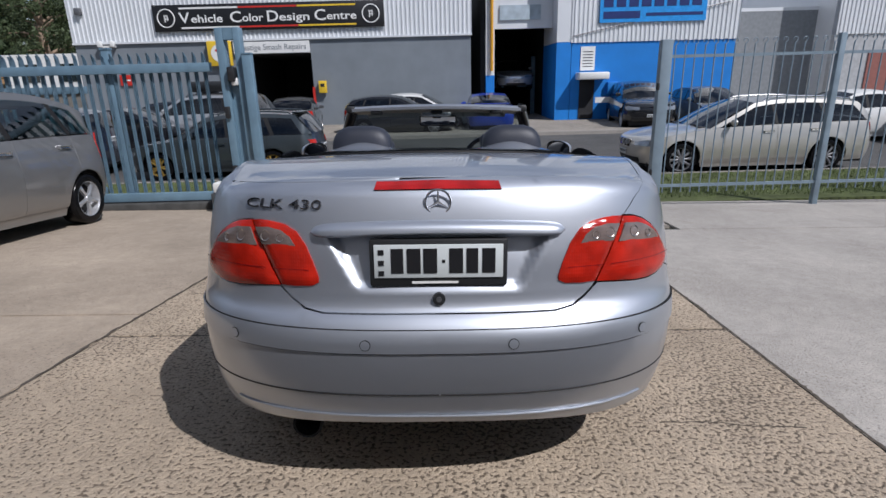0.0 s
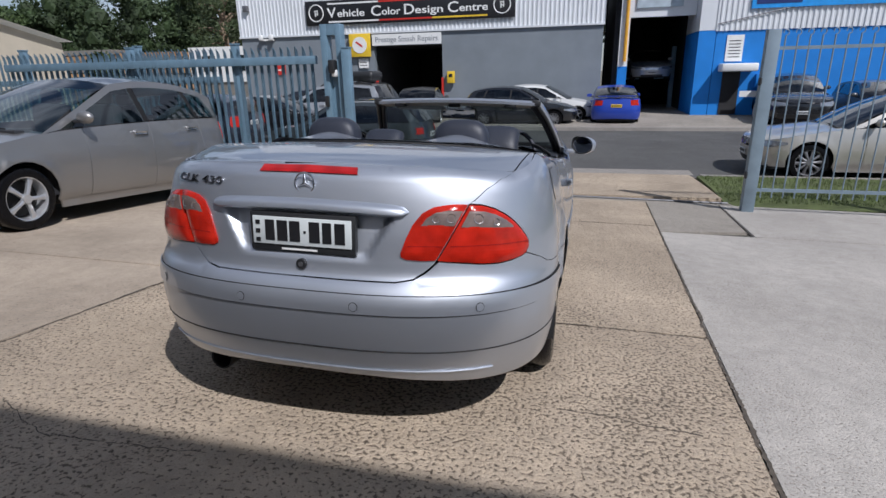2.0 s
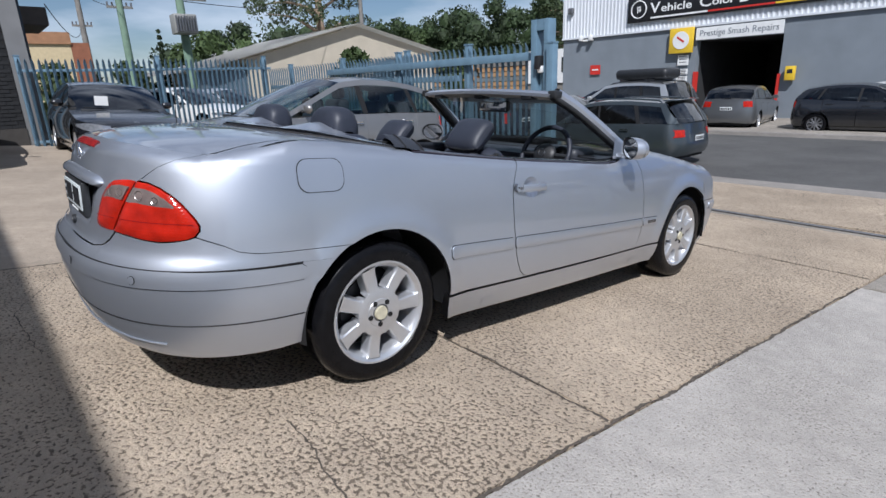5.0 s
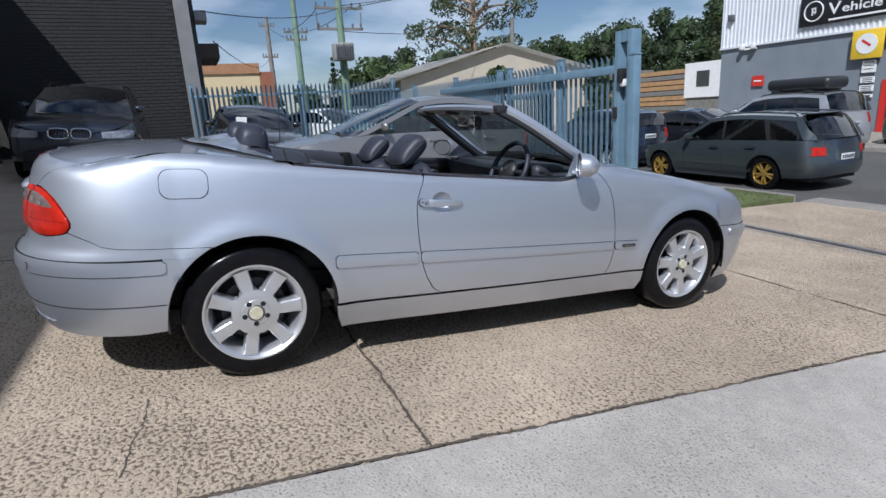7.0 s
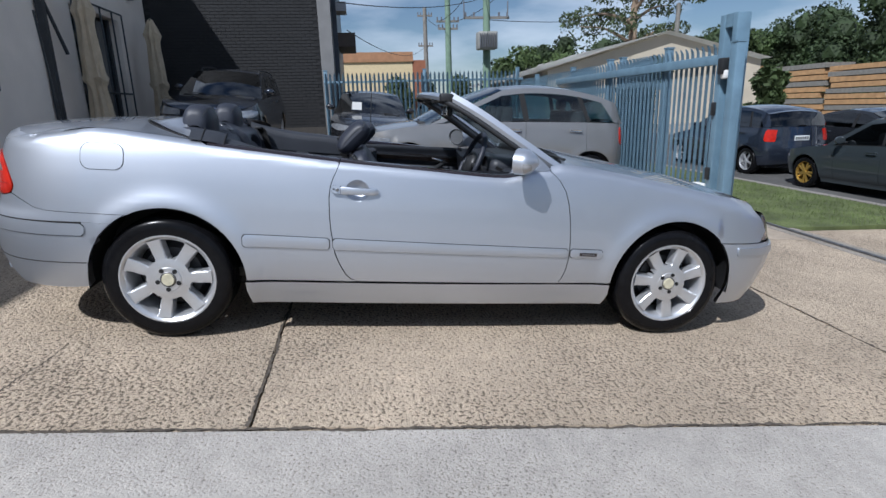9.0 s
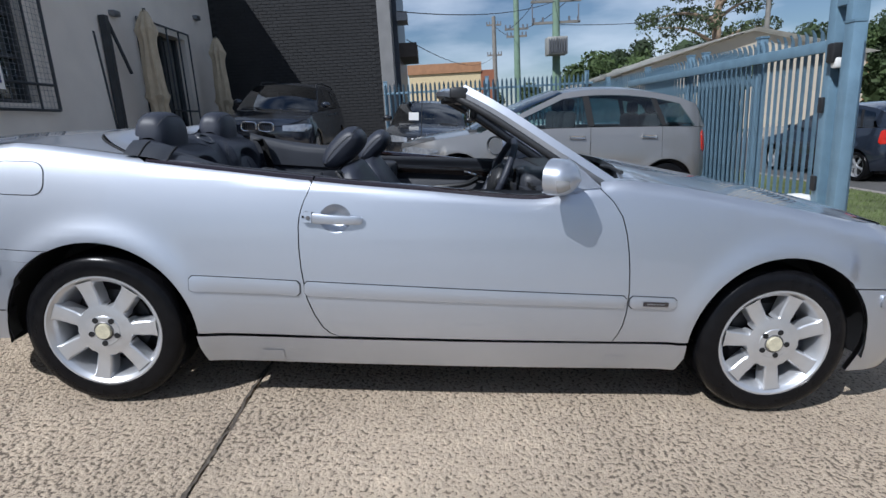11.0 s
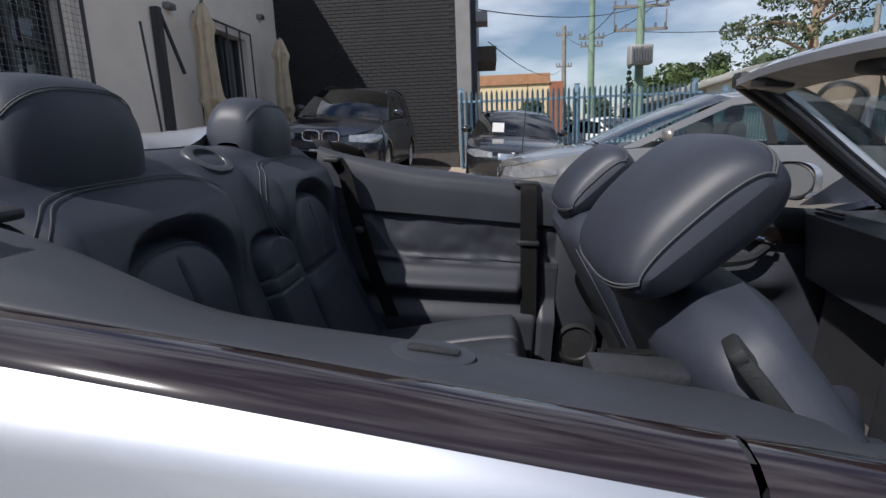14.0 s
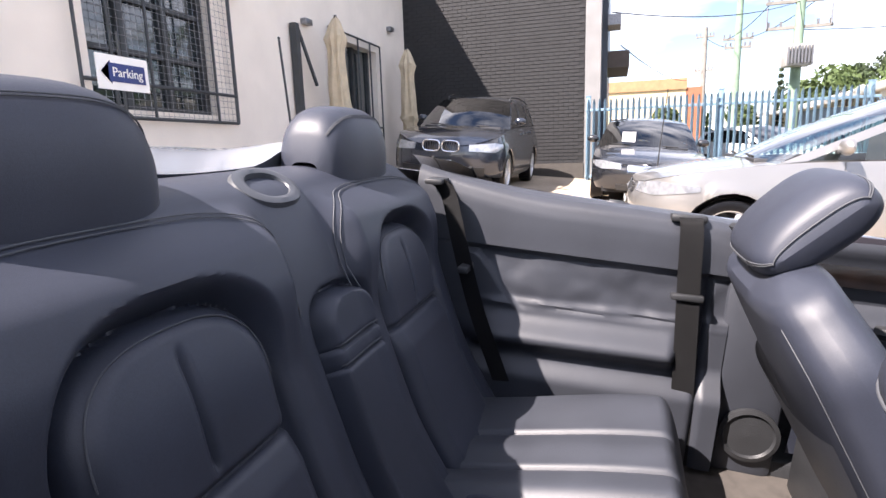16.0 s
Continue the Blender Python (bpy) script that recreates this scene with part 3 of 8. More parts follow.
    # tail lamp on the quarter
    lamp = [(0.468, 0.709), (0.528, 0.800), (0.590, 0.888), (0.64, 0.884), (0.685, 0.871), (0.730, 0.849), (0.765, 0.824), (0.795, 0.796), (0.817, 0.771), (0.829, 0.752), (0.828, 0.735), (0.812, 0.717), (0.785, 0.707), (0.74, 0.700), (0.685, 0.6945), (0.62, 0.6965), (0.54, 0.7035)]
    lo = panel("tail_lamp", lamp, wall, RED_LENS, car, sd, step=0.016, proud=0.004, pillow=0.010, label="red and smoky clear tail lamp lens")
    clear = [(0.552, 0.818), (0.586, 0.868), (0.640, 0.865), (0.680, 0.854), (0.722, 0.834), (0.748, 0.815), (0.75, 0.809), (0.71, 0.807), (0.64, 0.812)]
    panel("clear_lens", clear, wall, CLEAR_LENS, lo, sd, step=0.012, proud=0.0135, depth=0.003, pillow=0.0025)
    # tail lamp on the lid
    lamp2 = [(0.462, 0.710), (0.522, 0.800), (0.584, 0.889), (0.55, 0.891), (0.515, 0.889), (0.465, 0.882), (0.425, 0.863), (0.390, 0.825), (0.365, 0.778), (0.347, 0.735), (0.347, 0.720), (0.365, 0.711), (0.42, 0.708)]
    li = panel("lid_tail_lamp", lamp2, wall, RED_LENS, car, sd, step=0.016, proud=0.005, pillow=0.010, label="red and smoky clear tail lamp lens")
    clear2 = [(0.530, 0.822), (0.562, 0.868), (0.515, 0.871), (0.470, 0.864), (0.438, 0.846), (0.418, 0.822)]
    panel("clear_lens", clear2, wall, CLEAR_LENS, li, sd, step=0.012, proud=0.0145, depth=0.003, pillow=0.0025)
    for own, spots in ((lo, ((0.615, 0.842, 0.018), (0.680, 0.830, 0.013))), (li, ((0.520, 0.846, 0.016), (0.468, 0.842, 0.012)))):
        for s0, z0_, r_ in spots:
            panel("reflector", [(s0 + r_ * math.cos(k * math.pi / 10), z0_ + 0.9 * r_ * math.sin(k * math.pi / 10)) for k in range(20)], wall, BOWL, own, sd, step=0.006, proud=0.0175, depth=0.0, pillow=-0.005)
    for own, a_, b_ in ((lo, 0.512, 0.815), (li, 0.372, 0.490)):
        panel("lens_edge", [(a_, 0.7560), (b_, 0.7560), (b_, 0.7585), (a_, 0.7585)], wall, RED_EDGE, own, sd, step=0.02, proud=0.0152, depth=0.0)
    # top of the quarter beside the lid
    qs = [(EDGE[i].x, EDGE[i].y) for i in range(int(UL * 100) + 1, 124, 2)]
    q = [(0.657, qs[0][1] + 0.002), (0.6655, -0.62), (0.6875, -0.45), (0.702, -0.25), (0.712, -0.05), (0.722, 0.12), (0.735, 0.235)]
    panel("quarter_top", [(x + 0.001, y) for x, y in q] + [(x, y) for x, y in qs[::-1]], deck, SILVER, car, sd, depth=0.02, step=0.025)
    # fuel flap only on the right-hand side
    if sd == 1:
        f0, f1, z0, z1, rr = -0.350, -0.165, 0.850, 0.968, 0.042
        o = arc(f1 - rr, z0 + rr, rr, -90, 0, 5) + arc(f1 - rr, z1 - rr, rr, 0, 90, 5) + arc(f0 + rr, z1 - rr, rr, 90, 180, 5) + arc(f0 + rr, z0 + rr, rr, 180, 270, 5)
        panel("fuel_flap", flank(o), wall, SILVER, car, sd, step=0.015, proud=0.0024, depth=0.0)
        gp = [(y + (0.0025 if y > -0.257 else -0.0025), z + (0.0025 if z > 0.91 else -0.0025)) for y, z in o]
        panel("fuel_flap_gap", flank(gp), wall, GAP, car, sd, step=0.015, proud=0.0012, depth=0.0)
    # door handle: recess, grip, lock
    hx = wall(s_y(hy, hz), hz).x
    bm = bmesh.new()
    rows = []
    for k in range(17):
        t = k / 16
        y = 0.838 + t * 0.187
        fat = min(1.0, 0.86 + 3 * t, 4.5 * math.sqrt(max(0.0, 1.02 - t)))
        cx, rz, rx = hx + 0.012 + 0.010 * math.sin(math.pi * t), (0.0200 - 0.0045 * t) * fat, 0.0085 * fat
        rows.append([Vector((sd * (cx + rx * math.copysign(abs(math.cos(a)) ** 0.6, math.cos(a))), y, 0.793 - 0.02 * (y - 0.9) + rz * math.copysign(abs(math.sin(a)) ** 0.6, math.sin(a)))) for a in [2 * math.pi * i / 12 for i in range(12)]])
    gv = grid_faces(bm, rows, True)
    bm.faces.new(gv[0]), bm.faces.new(gv[-1][::-1])
    part("door_handle", bm, SILVER, door)
    rim_ = arc(0.812, 0.795, 0.0212, 90, 270, 10) + [(0.90, 0.7735), (1.0, 0.7755)] + arc(1.014, 0.7905, 0.0145, -80, 80, 6) + [(1.0, 0.8070), (0.90, 0.8120)]
    panel("handle_seal", flank([(min(y_, 0.840), z_) for y_, z_ in rim_ if y_ < 0.95]), wall, GAP, door, sd, step=0.012, proud=0.0012, depth=0.0)
    lk = panel("lock_cap", flank([(0.8368, 0.7755)] + [(0.8368, 0.8145)] + arc(0.812, 0.795, 0.0195, 90, 270, 10)), wall, SILVER, door, sd, step=0.01, proud=0.019, depth=0.017)
    bm = bmesh.new()
    cyl(bm, 0.0085, 0.0075, 0.004, Matrix.Translation((sd * (hx + 0.019), 0.823, 0.796)) @ pose(0, 0, 0, 0, 90, 0), 16)
    part("key_barrel", bm, STEEL, door)
    boxed("lock_mark", (sd * hx + sd * 0.016, sd * hx + sd * 0.0195, 0.801, 0.808, 0.7965, 0.8035), GAP, door)
    # gloss belt trim along the open side
    for y0, y1, nm in ((0.20, 0.8310, "belt_trim"), (0.8365, 1.80, "belt_trim")):
        bm = bmesh.new()
        rows = []
        for k in range(25):
            y = y0 + (y1 - y0) * k / 24
            x = float(np.interp(y, EY, EX))
            z = top_side(y) if y < 1.72 else top_side(1.70)
            rows.append([Vector((sd * (x + a), y, z + b)) for a, b in ((0.018, -0.031), (0.026, -0.022), (0.027, -0.014), (0.021, -0.006), (0.008, 0.001), (-0.010, 0.004), (-0.022, 0.001), (-0.026, -0.014))])
        grid_faces(bm, rows)
        part(nm, bm, GLOSSB, car if y0 < 0.5 else door)
    # wheel opening lining
    for cy, cz, cr in ARCHES:
        bm = bmesh.new()
        rows = []
        for x in (0.855, 0.80, 0.52):
            rows.append([Vector((sd * (x - (0.02 if x > 0.84 else 0)), cy + (cr + (0.012 if x < 0.84 else 0.0)) * math.cos(radians(a)), cz + (cr + (0.012 if x < 0.84 else 0.0)) * math.sin(radians(a)))) for a in range(-8, 189, 7)])
        vs = grid_faces(bm, rows)
        bm.faces.new(vs[-1])
        part("wheel_arch_liner", bm, GAP, car)

# lid: rear face and upper deck
rear = [(s_x(x, z), z) for x, z in ((0.0, 0.640), (0.33, 0.640), (0.383, 0.649), (0.419, 0.672), (0.447, 0.698))] + [(0.464, 0.709), (0.524, 0.800), (0.587, 0.890), (0.607, 0.9005), (0.664, 0.938), (0.731, 0.965)]
rear += [(lid_top[0] - 0.0035, top_rear(UL - 0.005))]
UI = int(UL * 100) - 1
arcs = [(-SS[i], top_rear(i / 100)) for i in range(UI, 0, -6)]


def lid_face(s_, z):
    """Rear face of the lid, with the dished place of the number plate."""
    p = wall(s_, z)
    hw = 0.245 + 0.085 * (z - 0.70) / 0.165
    m = ease0((hw - abs(p.x)) / 0.040) * ease0((z - 0.694) / 0.028) * ease0((0.872 - z) / 0.008)
    return Vector((p.x, p.y + m * (0.014 + 0.026 * (z - 0.70) / 0.165), p.z))


lid = panel("boot_lid", rear + [(SS[i], top_rear(i / 100)) for i in range(UI, 0, -4)] + arcs + [(-s, z) for s, z in rear[::-1][:-1]], lid_face, SILVER, car, 1, step=0.015)
front_line = lambda x: -0.26 + 0.40 * (abs(x) / 0.72) ** 2.2
sidel = [(0.6525, float(np.interp(0.6525, EX[:101], EY[:101])) + 0.001), (0.662, -0.62), (0.684, -0.45), (0.698, -0.25), (0.708, -0.05), (0.712, front_line(0.712) - 0.012)]
rearl = [(EDGE[i].x, EDGE[i].y) for i in range(2, UI + 1, 4)]
frontl = [(x / 20 * 0.70, front_line(x / 20 * 0.70) - 0.012) for x in range(19, -20, -1)]
panel("lid_top", [(0.0, EDGE[0].y)] + rearl + sidel + frontl + [(-x, y) for x, y in sidel[::-1]] + [(-x, y) for x, y in rearl[::-1]], deck, SILVER, lid, 1, step=0.035)


def tonneau(x, y):
    """Roof cover behind the seats, with a hump behind each head restraint."""
    p = deck(x, y, 0.030)
    t = max(0.0, min(1.0, (y + 0.22) / 0.26))
    hump = sum(0.050 * math.exp(-((x - c) / 0.14) ** 2) for c in (-0.33, 0.33))
    p.z += 0.006 + hump * t * t * (3 - 2 * t)
    return p


back = [(0.726, 0.17), (0.715, 0.205), (0.66, 0.15), (0.56, 0.08), (0.46, 0.03), (0.33, 0.0), (0.2, 0.01), (0.1, 0.03)]
tl = [(x / 20 * 0.72, front_line(x / 20 * 0.72)) for x in range(-20, 21)]
panel("roof_cover", tl + back + [(-x, y) for x, y in back[::-1]], tonneau, SILVER, car, 1, step=0.03)
bm = bmesh.new()
tube(bm, [deck(x / 20 * 0.735, front_line(x / 20 * 0.735) - 0.006, 0.026) - Vector((0, 0, 0.002)) for x in range(-20, 21)], 0.006, 8)
part("cover_seal", bm, GAP, car)

# number plate recess, pull bar, plate, star, letters, lock, brake light
bm = bmesh.new()
rows = []
for k in range(49):
    t = -1 + 2 * k / 48
    x = 0.362 * t
    fat = max(0.0, 1 - abs(t) ** 14) ** 0.5 * 0.92 + 0.08
    c = wall(s_x(x, 0.875), 0.875)
    rows.append([Vector((x, c.y + 0.004 + a * (0.3 + 0.7 * fat), 0.876 - 0.012 * t * t + b * fat)) for a, b in ((0.010, 0.022), (-0.008, 0.020), (-0.024, 0.012), (-0.032, 0.002), (-0.033, -0.010), (-0.024, -0.018), (0.0, -0.021), (0.03, -0.020))])
gv = grid_faces(bm, rows)
bm.faces.new(gv[0]), bm.faces.new(gv[-1][::-1])
bmesh.ops.recalc_face_normals(bm, faces=bm.faces[:])
part("lid_pull_bar", bm, SILVER, lid)
py = wall(0.0, 0.79).y + 0.008
plate = boxed("plate_holder", (-0.193, 0.193, py - 0.014, py + 0.012, 0.712, 0.848), BLACKP, lid, bevel=0.006)
boxed("number_plate", (-0.180, 0.180, py - 0.019, py - 0.013, 0.738, 0.833), mat("plate_enamel", (0.62, 0.66, 0.66), 0.35, 0, 0.03), plate, bevel=0.002)
for x0, x1, z0, z1 in ((-0.132, -0.098, 0.752, 0.822), (-0.088, -0.050, 0.752, 0.822), (-0.042, -0.004, 0.752, 0.822), (0.010, 0.018, 0.782, 0.790), (0.030, 0.068, 0.752, 0.822), (0.078, 0.110, 0.752, 0.822), (0.122, 0.158, 0.752, 0.822)):
    boxed("plate_bar", (x0, x1, py - 0.021, py - 0.018, z0, z1), BLACKS, plate)
for z in (0.752, 0.782, 0.812):
    boxed("state_bar", (-0.168, -0.152, py - 0.021, py - 0.018, z - 0.007, z + 0.007), BLACKS, plate)
boxed("web_bar", (-0.075, 0.055, py - 0.0165, py - 0.0125, 0.721, 0.727), WHITES, plate)
# round emblem with three arms
sy = wall(0.0, 0.945).y
bm = bmesh.new()
ring = [Vector((0.035 * math.cos(k * math.pi / 16), sy - 0.006, 0.945 + 0.035 * math.sin(k * math.pi / 16))) for k in range(33)]
tube(bm, ring, 0.0032, 8, False)
for a in (90, 210, 330):
    d = Vector((math.cos(radians(a)), 0, math.sin(radians(a))))
    tube(bm, [Vector((0, sy - 0.008, 0.945)), Vector((0, sy - 0.007, 0.945)) + d * 0.033], [0.005, 0.0016], 6)
part("round_emblem", bm, CHROME, lid)
ml = words("model_letters", "CLK 430", 0.037, Matrix.Identity(4), mat("dark_chrome", (0.20, 0.20, 0.21), 0.15, 1.0, 0), lid, 0.0025, 0.235, "chrome model letters", 0.0)
for v in ml.data.vertices:
    sv, zv_ = s_x(-0.447 + v.co.x, 0.935), 0.935 + v.co.y
    p = wall(sv, zv_)
    n_ = (wall(sv + 0.01, zv_) - p).cross(wall(sv, zv_ + 0.01) - p).normalized()
    v.co = p + n_ * (0.004 + v.co.z)
bm = bmesh.new()
cyl(bm, 0.018, 0.018, 0.014, Matrix.Translation((0, wall(0, 0.678).y - 0.004, 0.678)) @ pose(0, 0, 0, 90, 0, 0), 24)
lk = part("boot_lock", bm, BLACKP, lid)
bm = bmesh.new()
cyl(bm, 0.008, 0.008, 0.018, Matrix.Translation((0, wall(0, 0.678).y - 0.005, 0.678)) @ pose(0, 0, 0, 90, 0, 0), 16)
part("lock_barrel", bm, STEEL, lk)
bl = [(s_x(-0.178, 0.985), 0.976), (s_x(-0.176, 0.985), 0.996), (0.0, 0.999), (s_x(0.176, 0.985), 0.996), (s_x(0.178, 0.985), 0.976), (0.0, 0.978)]
panel("high_brake_light", bl, wall, RED_DARK, lid, 1, step=0.02, proud=0.005, depth=0.01)
# tail pipe and underside
bm = bmesh.new()
lathe(bm, [(0.045, -0.10), (0.047, 0.06), (0.040, 0.06), (0.038, -0.06)], 20, Matrix.Translation((-0.42, -0.78, 0.235)) @ pose(0, 0, 0, 90, 0, 0))
part("tail_pipe", bm, GAP, car)
boxed("underbody", (-0.60, 0.60, -0.72, 3.20, 0.23, 0.30), GAP, car)
boxed("boot_floor", (-0.55, 0.55, -0.82, 0.05, 0.30, 0.62), GAP, car)
boxed("engine_block", (-0.55, 0.55, 2.1, 3.2, 0.30, 0.60), GAP, car)
# bonnet and scuttle
bo = [(0.70, 2.02), (0.725, 2.2), (0.715, 2.65), (0.680, 3.0), (0.56, 3.24), (0.38, 3.34), (0.2, 3.38)]
panel("bonnet", bo + [(-x, y) for x, y in bo[::-1]] + [(-0.4, 2.10), (0.0, 2.13), (0.4, 2.10)], bonnet, SILVER, car, 1, step=0.05)
for sd in (1, -1):
    ws = [(EDGE[i].x, EDGE[i].y) for i in range(166, 236, 3)]
    panel("wing_top", [(0.704, 2.02), (0.729, 2.2), (0.719, 2.65), (0.684, 3.0)] + [p for p in ws[::-1] if p[1] < 3.12 and p[1] > 1.93], bonnet, SILVER, car, sd, step=0.035)
boxed("scuttle", (-0.66, 0.66, 1.86, 2.10, 0.86, 0.925), BLACKP, car, bevel=0.02)

# ---- wheels ----
bm = bmesh.new()
prof = [(0.225, 0.0), (0.232, 0.008), (0.265, 0.012), (0.292, 0.006), (0.308, -0.012), (0.315, -0.035), (0.316, -0.11), (0.315, -0.18), (0.306, -0.205), (0.26, -0.215), (0.21, -0.20)]
lathe(bm, prof, 56)
tyre_me = part("tyre", bm, RUBBER).data
bm = bmesh.new()
lathe(bm, [(0.150, -0.150), (0.178, -0.135), (0.186, -0.08), (0.196, -0.030), (0.203, -0.012), (0.207, -0.006), (0.214, -0.001), (0.221, 0.005), (0.228, 0.005), (0.230, -0.004)], 72)
barrel_me = part("rim_barrel", bm, RIM).data
bm = bmesh.new()
R0, RHO = 0.096, 0.027


def window_half(r):
    """Half the width of the opening between two spokes: round at its foot, widening outwards."""
    if r <= R0:
        return 0.0
    if r < R0 + RHO:
        return math.sqrt(max(0.0, RHO ** 2 - (r - R0 - RHO) ** 2))
    return RHO + 0.40 * (r - R0 - RHO)


for k in range(7):
    rows = []
    for r in (0.060, 0.080, 0.096, 0.0972, 0.099, 0.102, 0.106, 0.112, 0.120, 0.135, 0.150, 0.165, 0.180, 0.192, 0.200, 0.206):
        a = math.pi / 7
        h = -0.002 - 0.006 * math.sin(math.pi * min(1, max(0, (r - 0.06) / 0.146)))
        w0 = r * math.tan(a) * 0.999 - window_half(r) / math.cos(a) if r < 0.1 else r * math.sin(a) - window_half(r)
        if r > 0.19:
            w0 += 0.45 * (r - 0.19)
        lip = 0.0 if r <= R0 else min(0.005, 0.35 * window_half(r))
        rows.append([pose(0, 0, 0, 0, 0, 90 + k * 360 / 7) @ Vector((r, w, z)) for w, z in ((-w0 - 1.4 * lip, h - 0.055 * min(1, lip / 0.005)), (-w0 - lip * 0.5, h - lip), (-w0 + lip * 0.5, h), (0, h + 0.0015), (w0 - lip * 0.5, h), (w0 + lip * 0.5, h - lip), (w0 + 1.4 * lip, h - 0.055 * min(1, lip / 0.005)))])
    grid_faces(bm, rows)
lathe(bm, [(0.0, 0.001), (0.060, 0.001), (0.063, -0.002), (0.066, -0.0015), (0.078, -0.0025)], 49)
spoke_me = part("spokes", bm, RIM).data
bm = bmesh.new()
cyl(bm, 0.032, 0.029, 0.012, Matrix.Translation((0, 0, 0.005)), 28)
cap_me = part("hub_cap", bm, mat("worn_ivory_cap", (0.58, 0.54, 0.40), 0.4, 0.2, 0.15, 60)).data
bm = bmesh.new()
lathe(bm, [(0.030, 0.000), (0.036, 0.004), (0.039, 0.002), (0.039, -0.002)], 32)
ring_me = part("hub_ring", bm, mat("hub_ring_grey", (0.16, 0.16, 0.165), 0.4, 0.6, 0.1)).data
# bolt holes are not cut: flush black discs carry their shade
bm = bmesh.new()
cyl(bm, 0.0115, 0.0115, 0.006, Matrix.Translation((0.052, 0, 0.0005)), 14)
bolt_shade_me = part("wheel_bolt", bm, GAP).data
bm = bmesh.new()
lathe(bm, [(0.03, -0.085), (0.145, -0.085), (0.148, -0.10), (0.186, -0.14)], 40)
disc_me = part("brake_disc", bm, mat("dark_brake_iron", (0.045, 0.045, 0.048), 0.5, 0.6, 0.2, 30)).data
for o in list(scene.objects):
    if o.data in (tyre_me, barrel_me, spoke_me, cap_me, ring_me, bolt_shade_me, disc_me):
        bpy.data.objects.remove(o)


def road_wheel(parent, m):
    w = new("wheel", barrel_me)
    w.parent, w.matrix_local = parent, m
    for nm, me in (("tyre", tyre_me), ("spokes", spoke_me), ("hub_cap", cap_me), ("hub_ring", ring_me), ("brake_disc", disc_me)):
        c = new(nm, me)
        c.parent = w
    for k in range(5):
        c = new("wheel_bolt", bolt_shade_me)
        c.parent, c.rotation_euler = w, (0, 0, 2 * math.pi * k / 5 - 0.10)


for y, x, turn in ((0.0, 0.818, 4), (2.69, 0.822, 21)):
    road_wheel(car, Matrix.Translation((x, y, 0.315)) @ pose(0, 0, 0, 0, 90, 0) @ pose(0, 0, 0, 0, 0, turn))
    road_wheel(car, Matrix.Translation((-x, y, 0.315)) @ pose(0, 0, 0, 0, -90, 0) @ pose(0, 0, 0, 0, 0, 30))

# ---- the convertible's inside ----
def sheet(name, fn, nu, nv, material, parent, label="", close=False):
    """A skin over fn(u, v), u and v from 0 to 1."""
    bm = bmesh.new()
    grid_faces(bm, [[fn(i / nu, j / nv) for j in range(nv + (0 if close else 1))] for i in range(nu + 1)], close)
    bmesh.ops.recalc_face_normals(bm, faces=bm.faces[:])
    return part(name, bm, material, parent, label)


def bump1(d, w):
    return math.exp(-(d / w) ** 2)


def ease(t):
    t = max(0.0, min(1.0, t))
    return t * t * (3 - 2 * t)


# rear bench: back swept along a leaning profile
PROF = spline([(0, 0.425, 0.44), (0, 0.325, 0.60), (0, 0.258, 0.76), (0, 0.208, 0.90), (0, 0.172, 0.975), (0, 0.138, 1.020), (0, 0.090, 1.040), (0, 0.03, 1.042), (0, -0.03, 1.03)], 6)
PLEN = [0.0]
for _a, _b in zip(PROF, PROF[1:]):
    PLEN.append(PLEN[-1] + (_b - _a).length)


def h_of(z):
    """Length along the profile at a height below its top."""
    return float(np.interp(z, [p.z for p in PROF[:40]], PLEN[:40]))


@functools.lru_cache(maxsize=None)
def prof_at(h):
    y = float(np.interp(h, PLEN, [p.y for p in PROF]))
    z = float(np.interp(h, PLEN, [p.z for p in PROF]))
    y2 = float(np.interp(h + 0.01, PLEN, [p.y for p in PROF]))
    z2 = float(np.interp(h + 0.01, PLEN, [p.z for p in PROF]))
    t = Vector((0, y2 - y, z2 - z))
    if t.length < 1e-5:
        t = Vector((0, -1, -0.2))
    n = Vector((0, t.z, -t.y)).normalized()
    return Vector((0, y, z)), n


def pad_dist(x, h, c, half, top):
    """Distance to an arch-topped pad's outline, positive inside."""
    dx = abs(x - c)
    spring = top - half * 0.85
    if h > spring:
        return half - (dx ** 2.7 + ((h - spring) / 0.85) ** 2.7) ** (1 / 2.7)
    return half - dx


H_PAD, H_LOW, H_ARM, H_TOP = h_of(0.930), h_of(0.755), h_of(0.872), h_of(1.0)
PADS, ARM = (-0.295, 0.305), -0.028


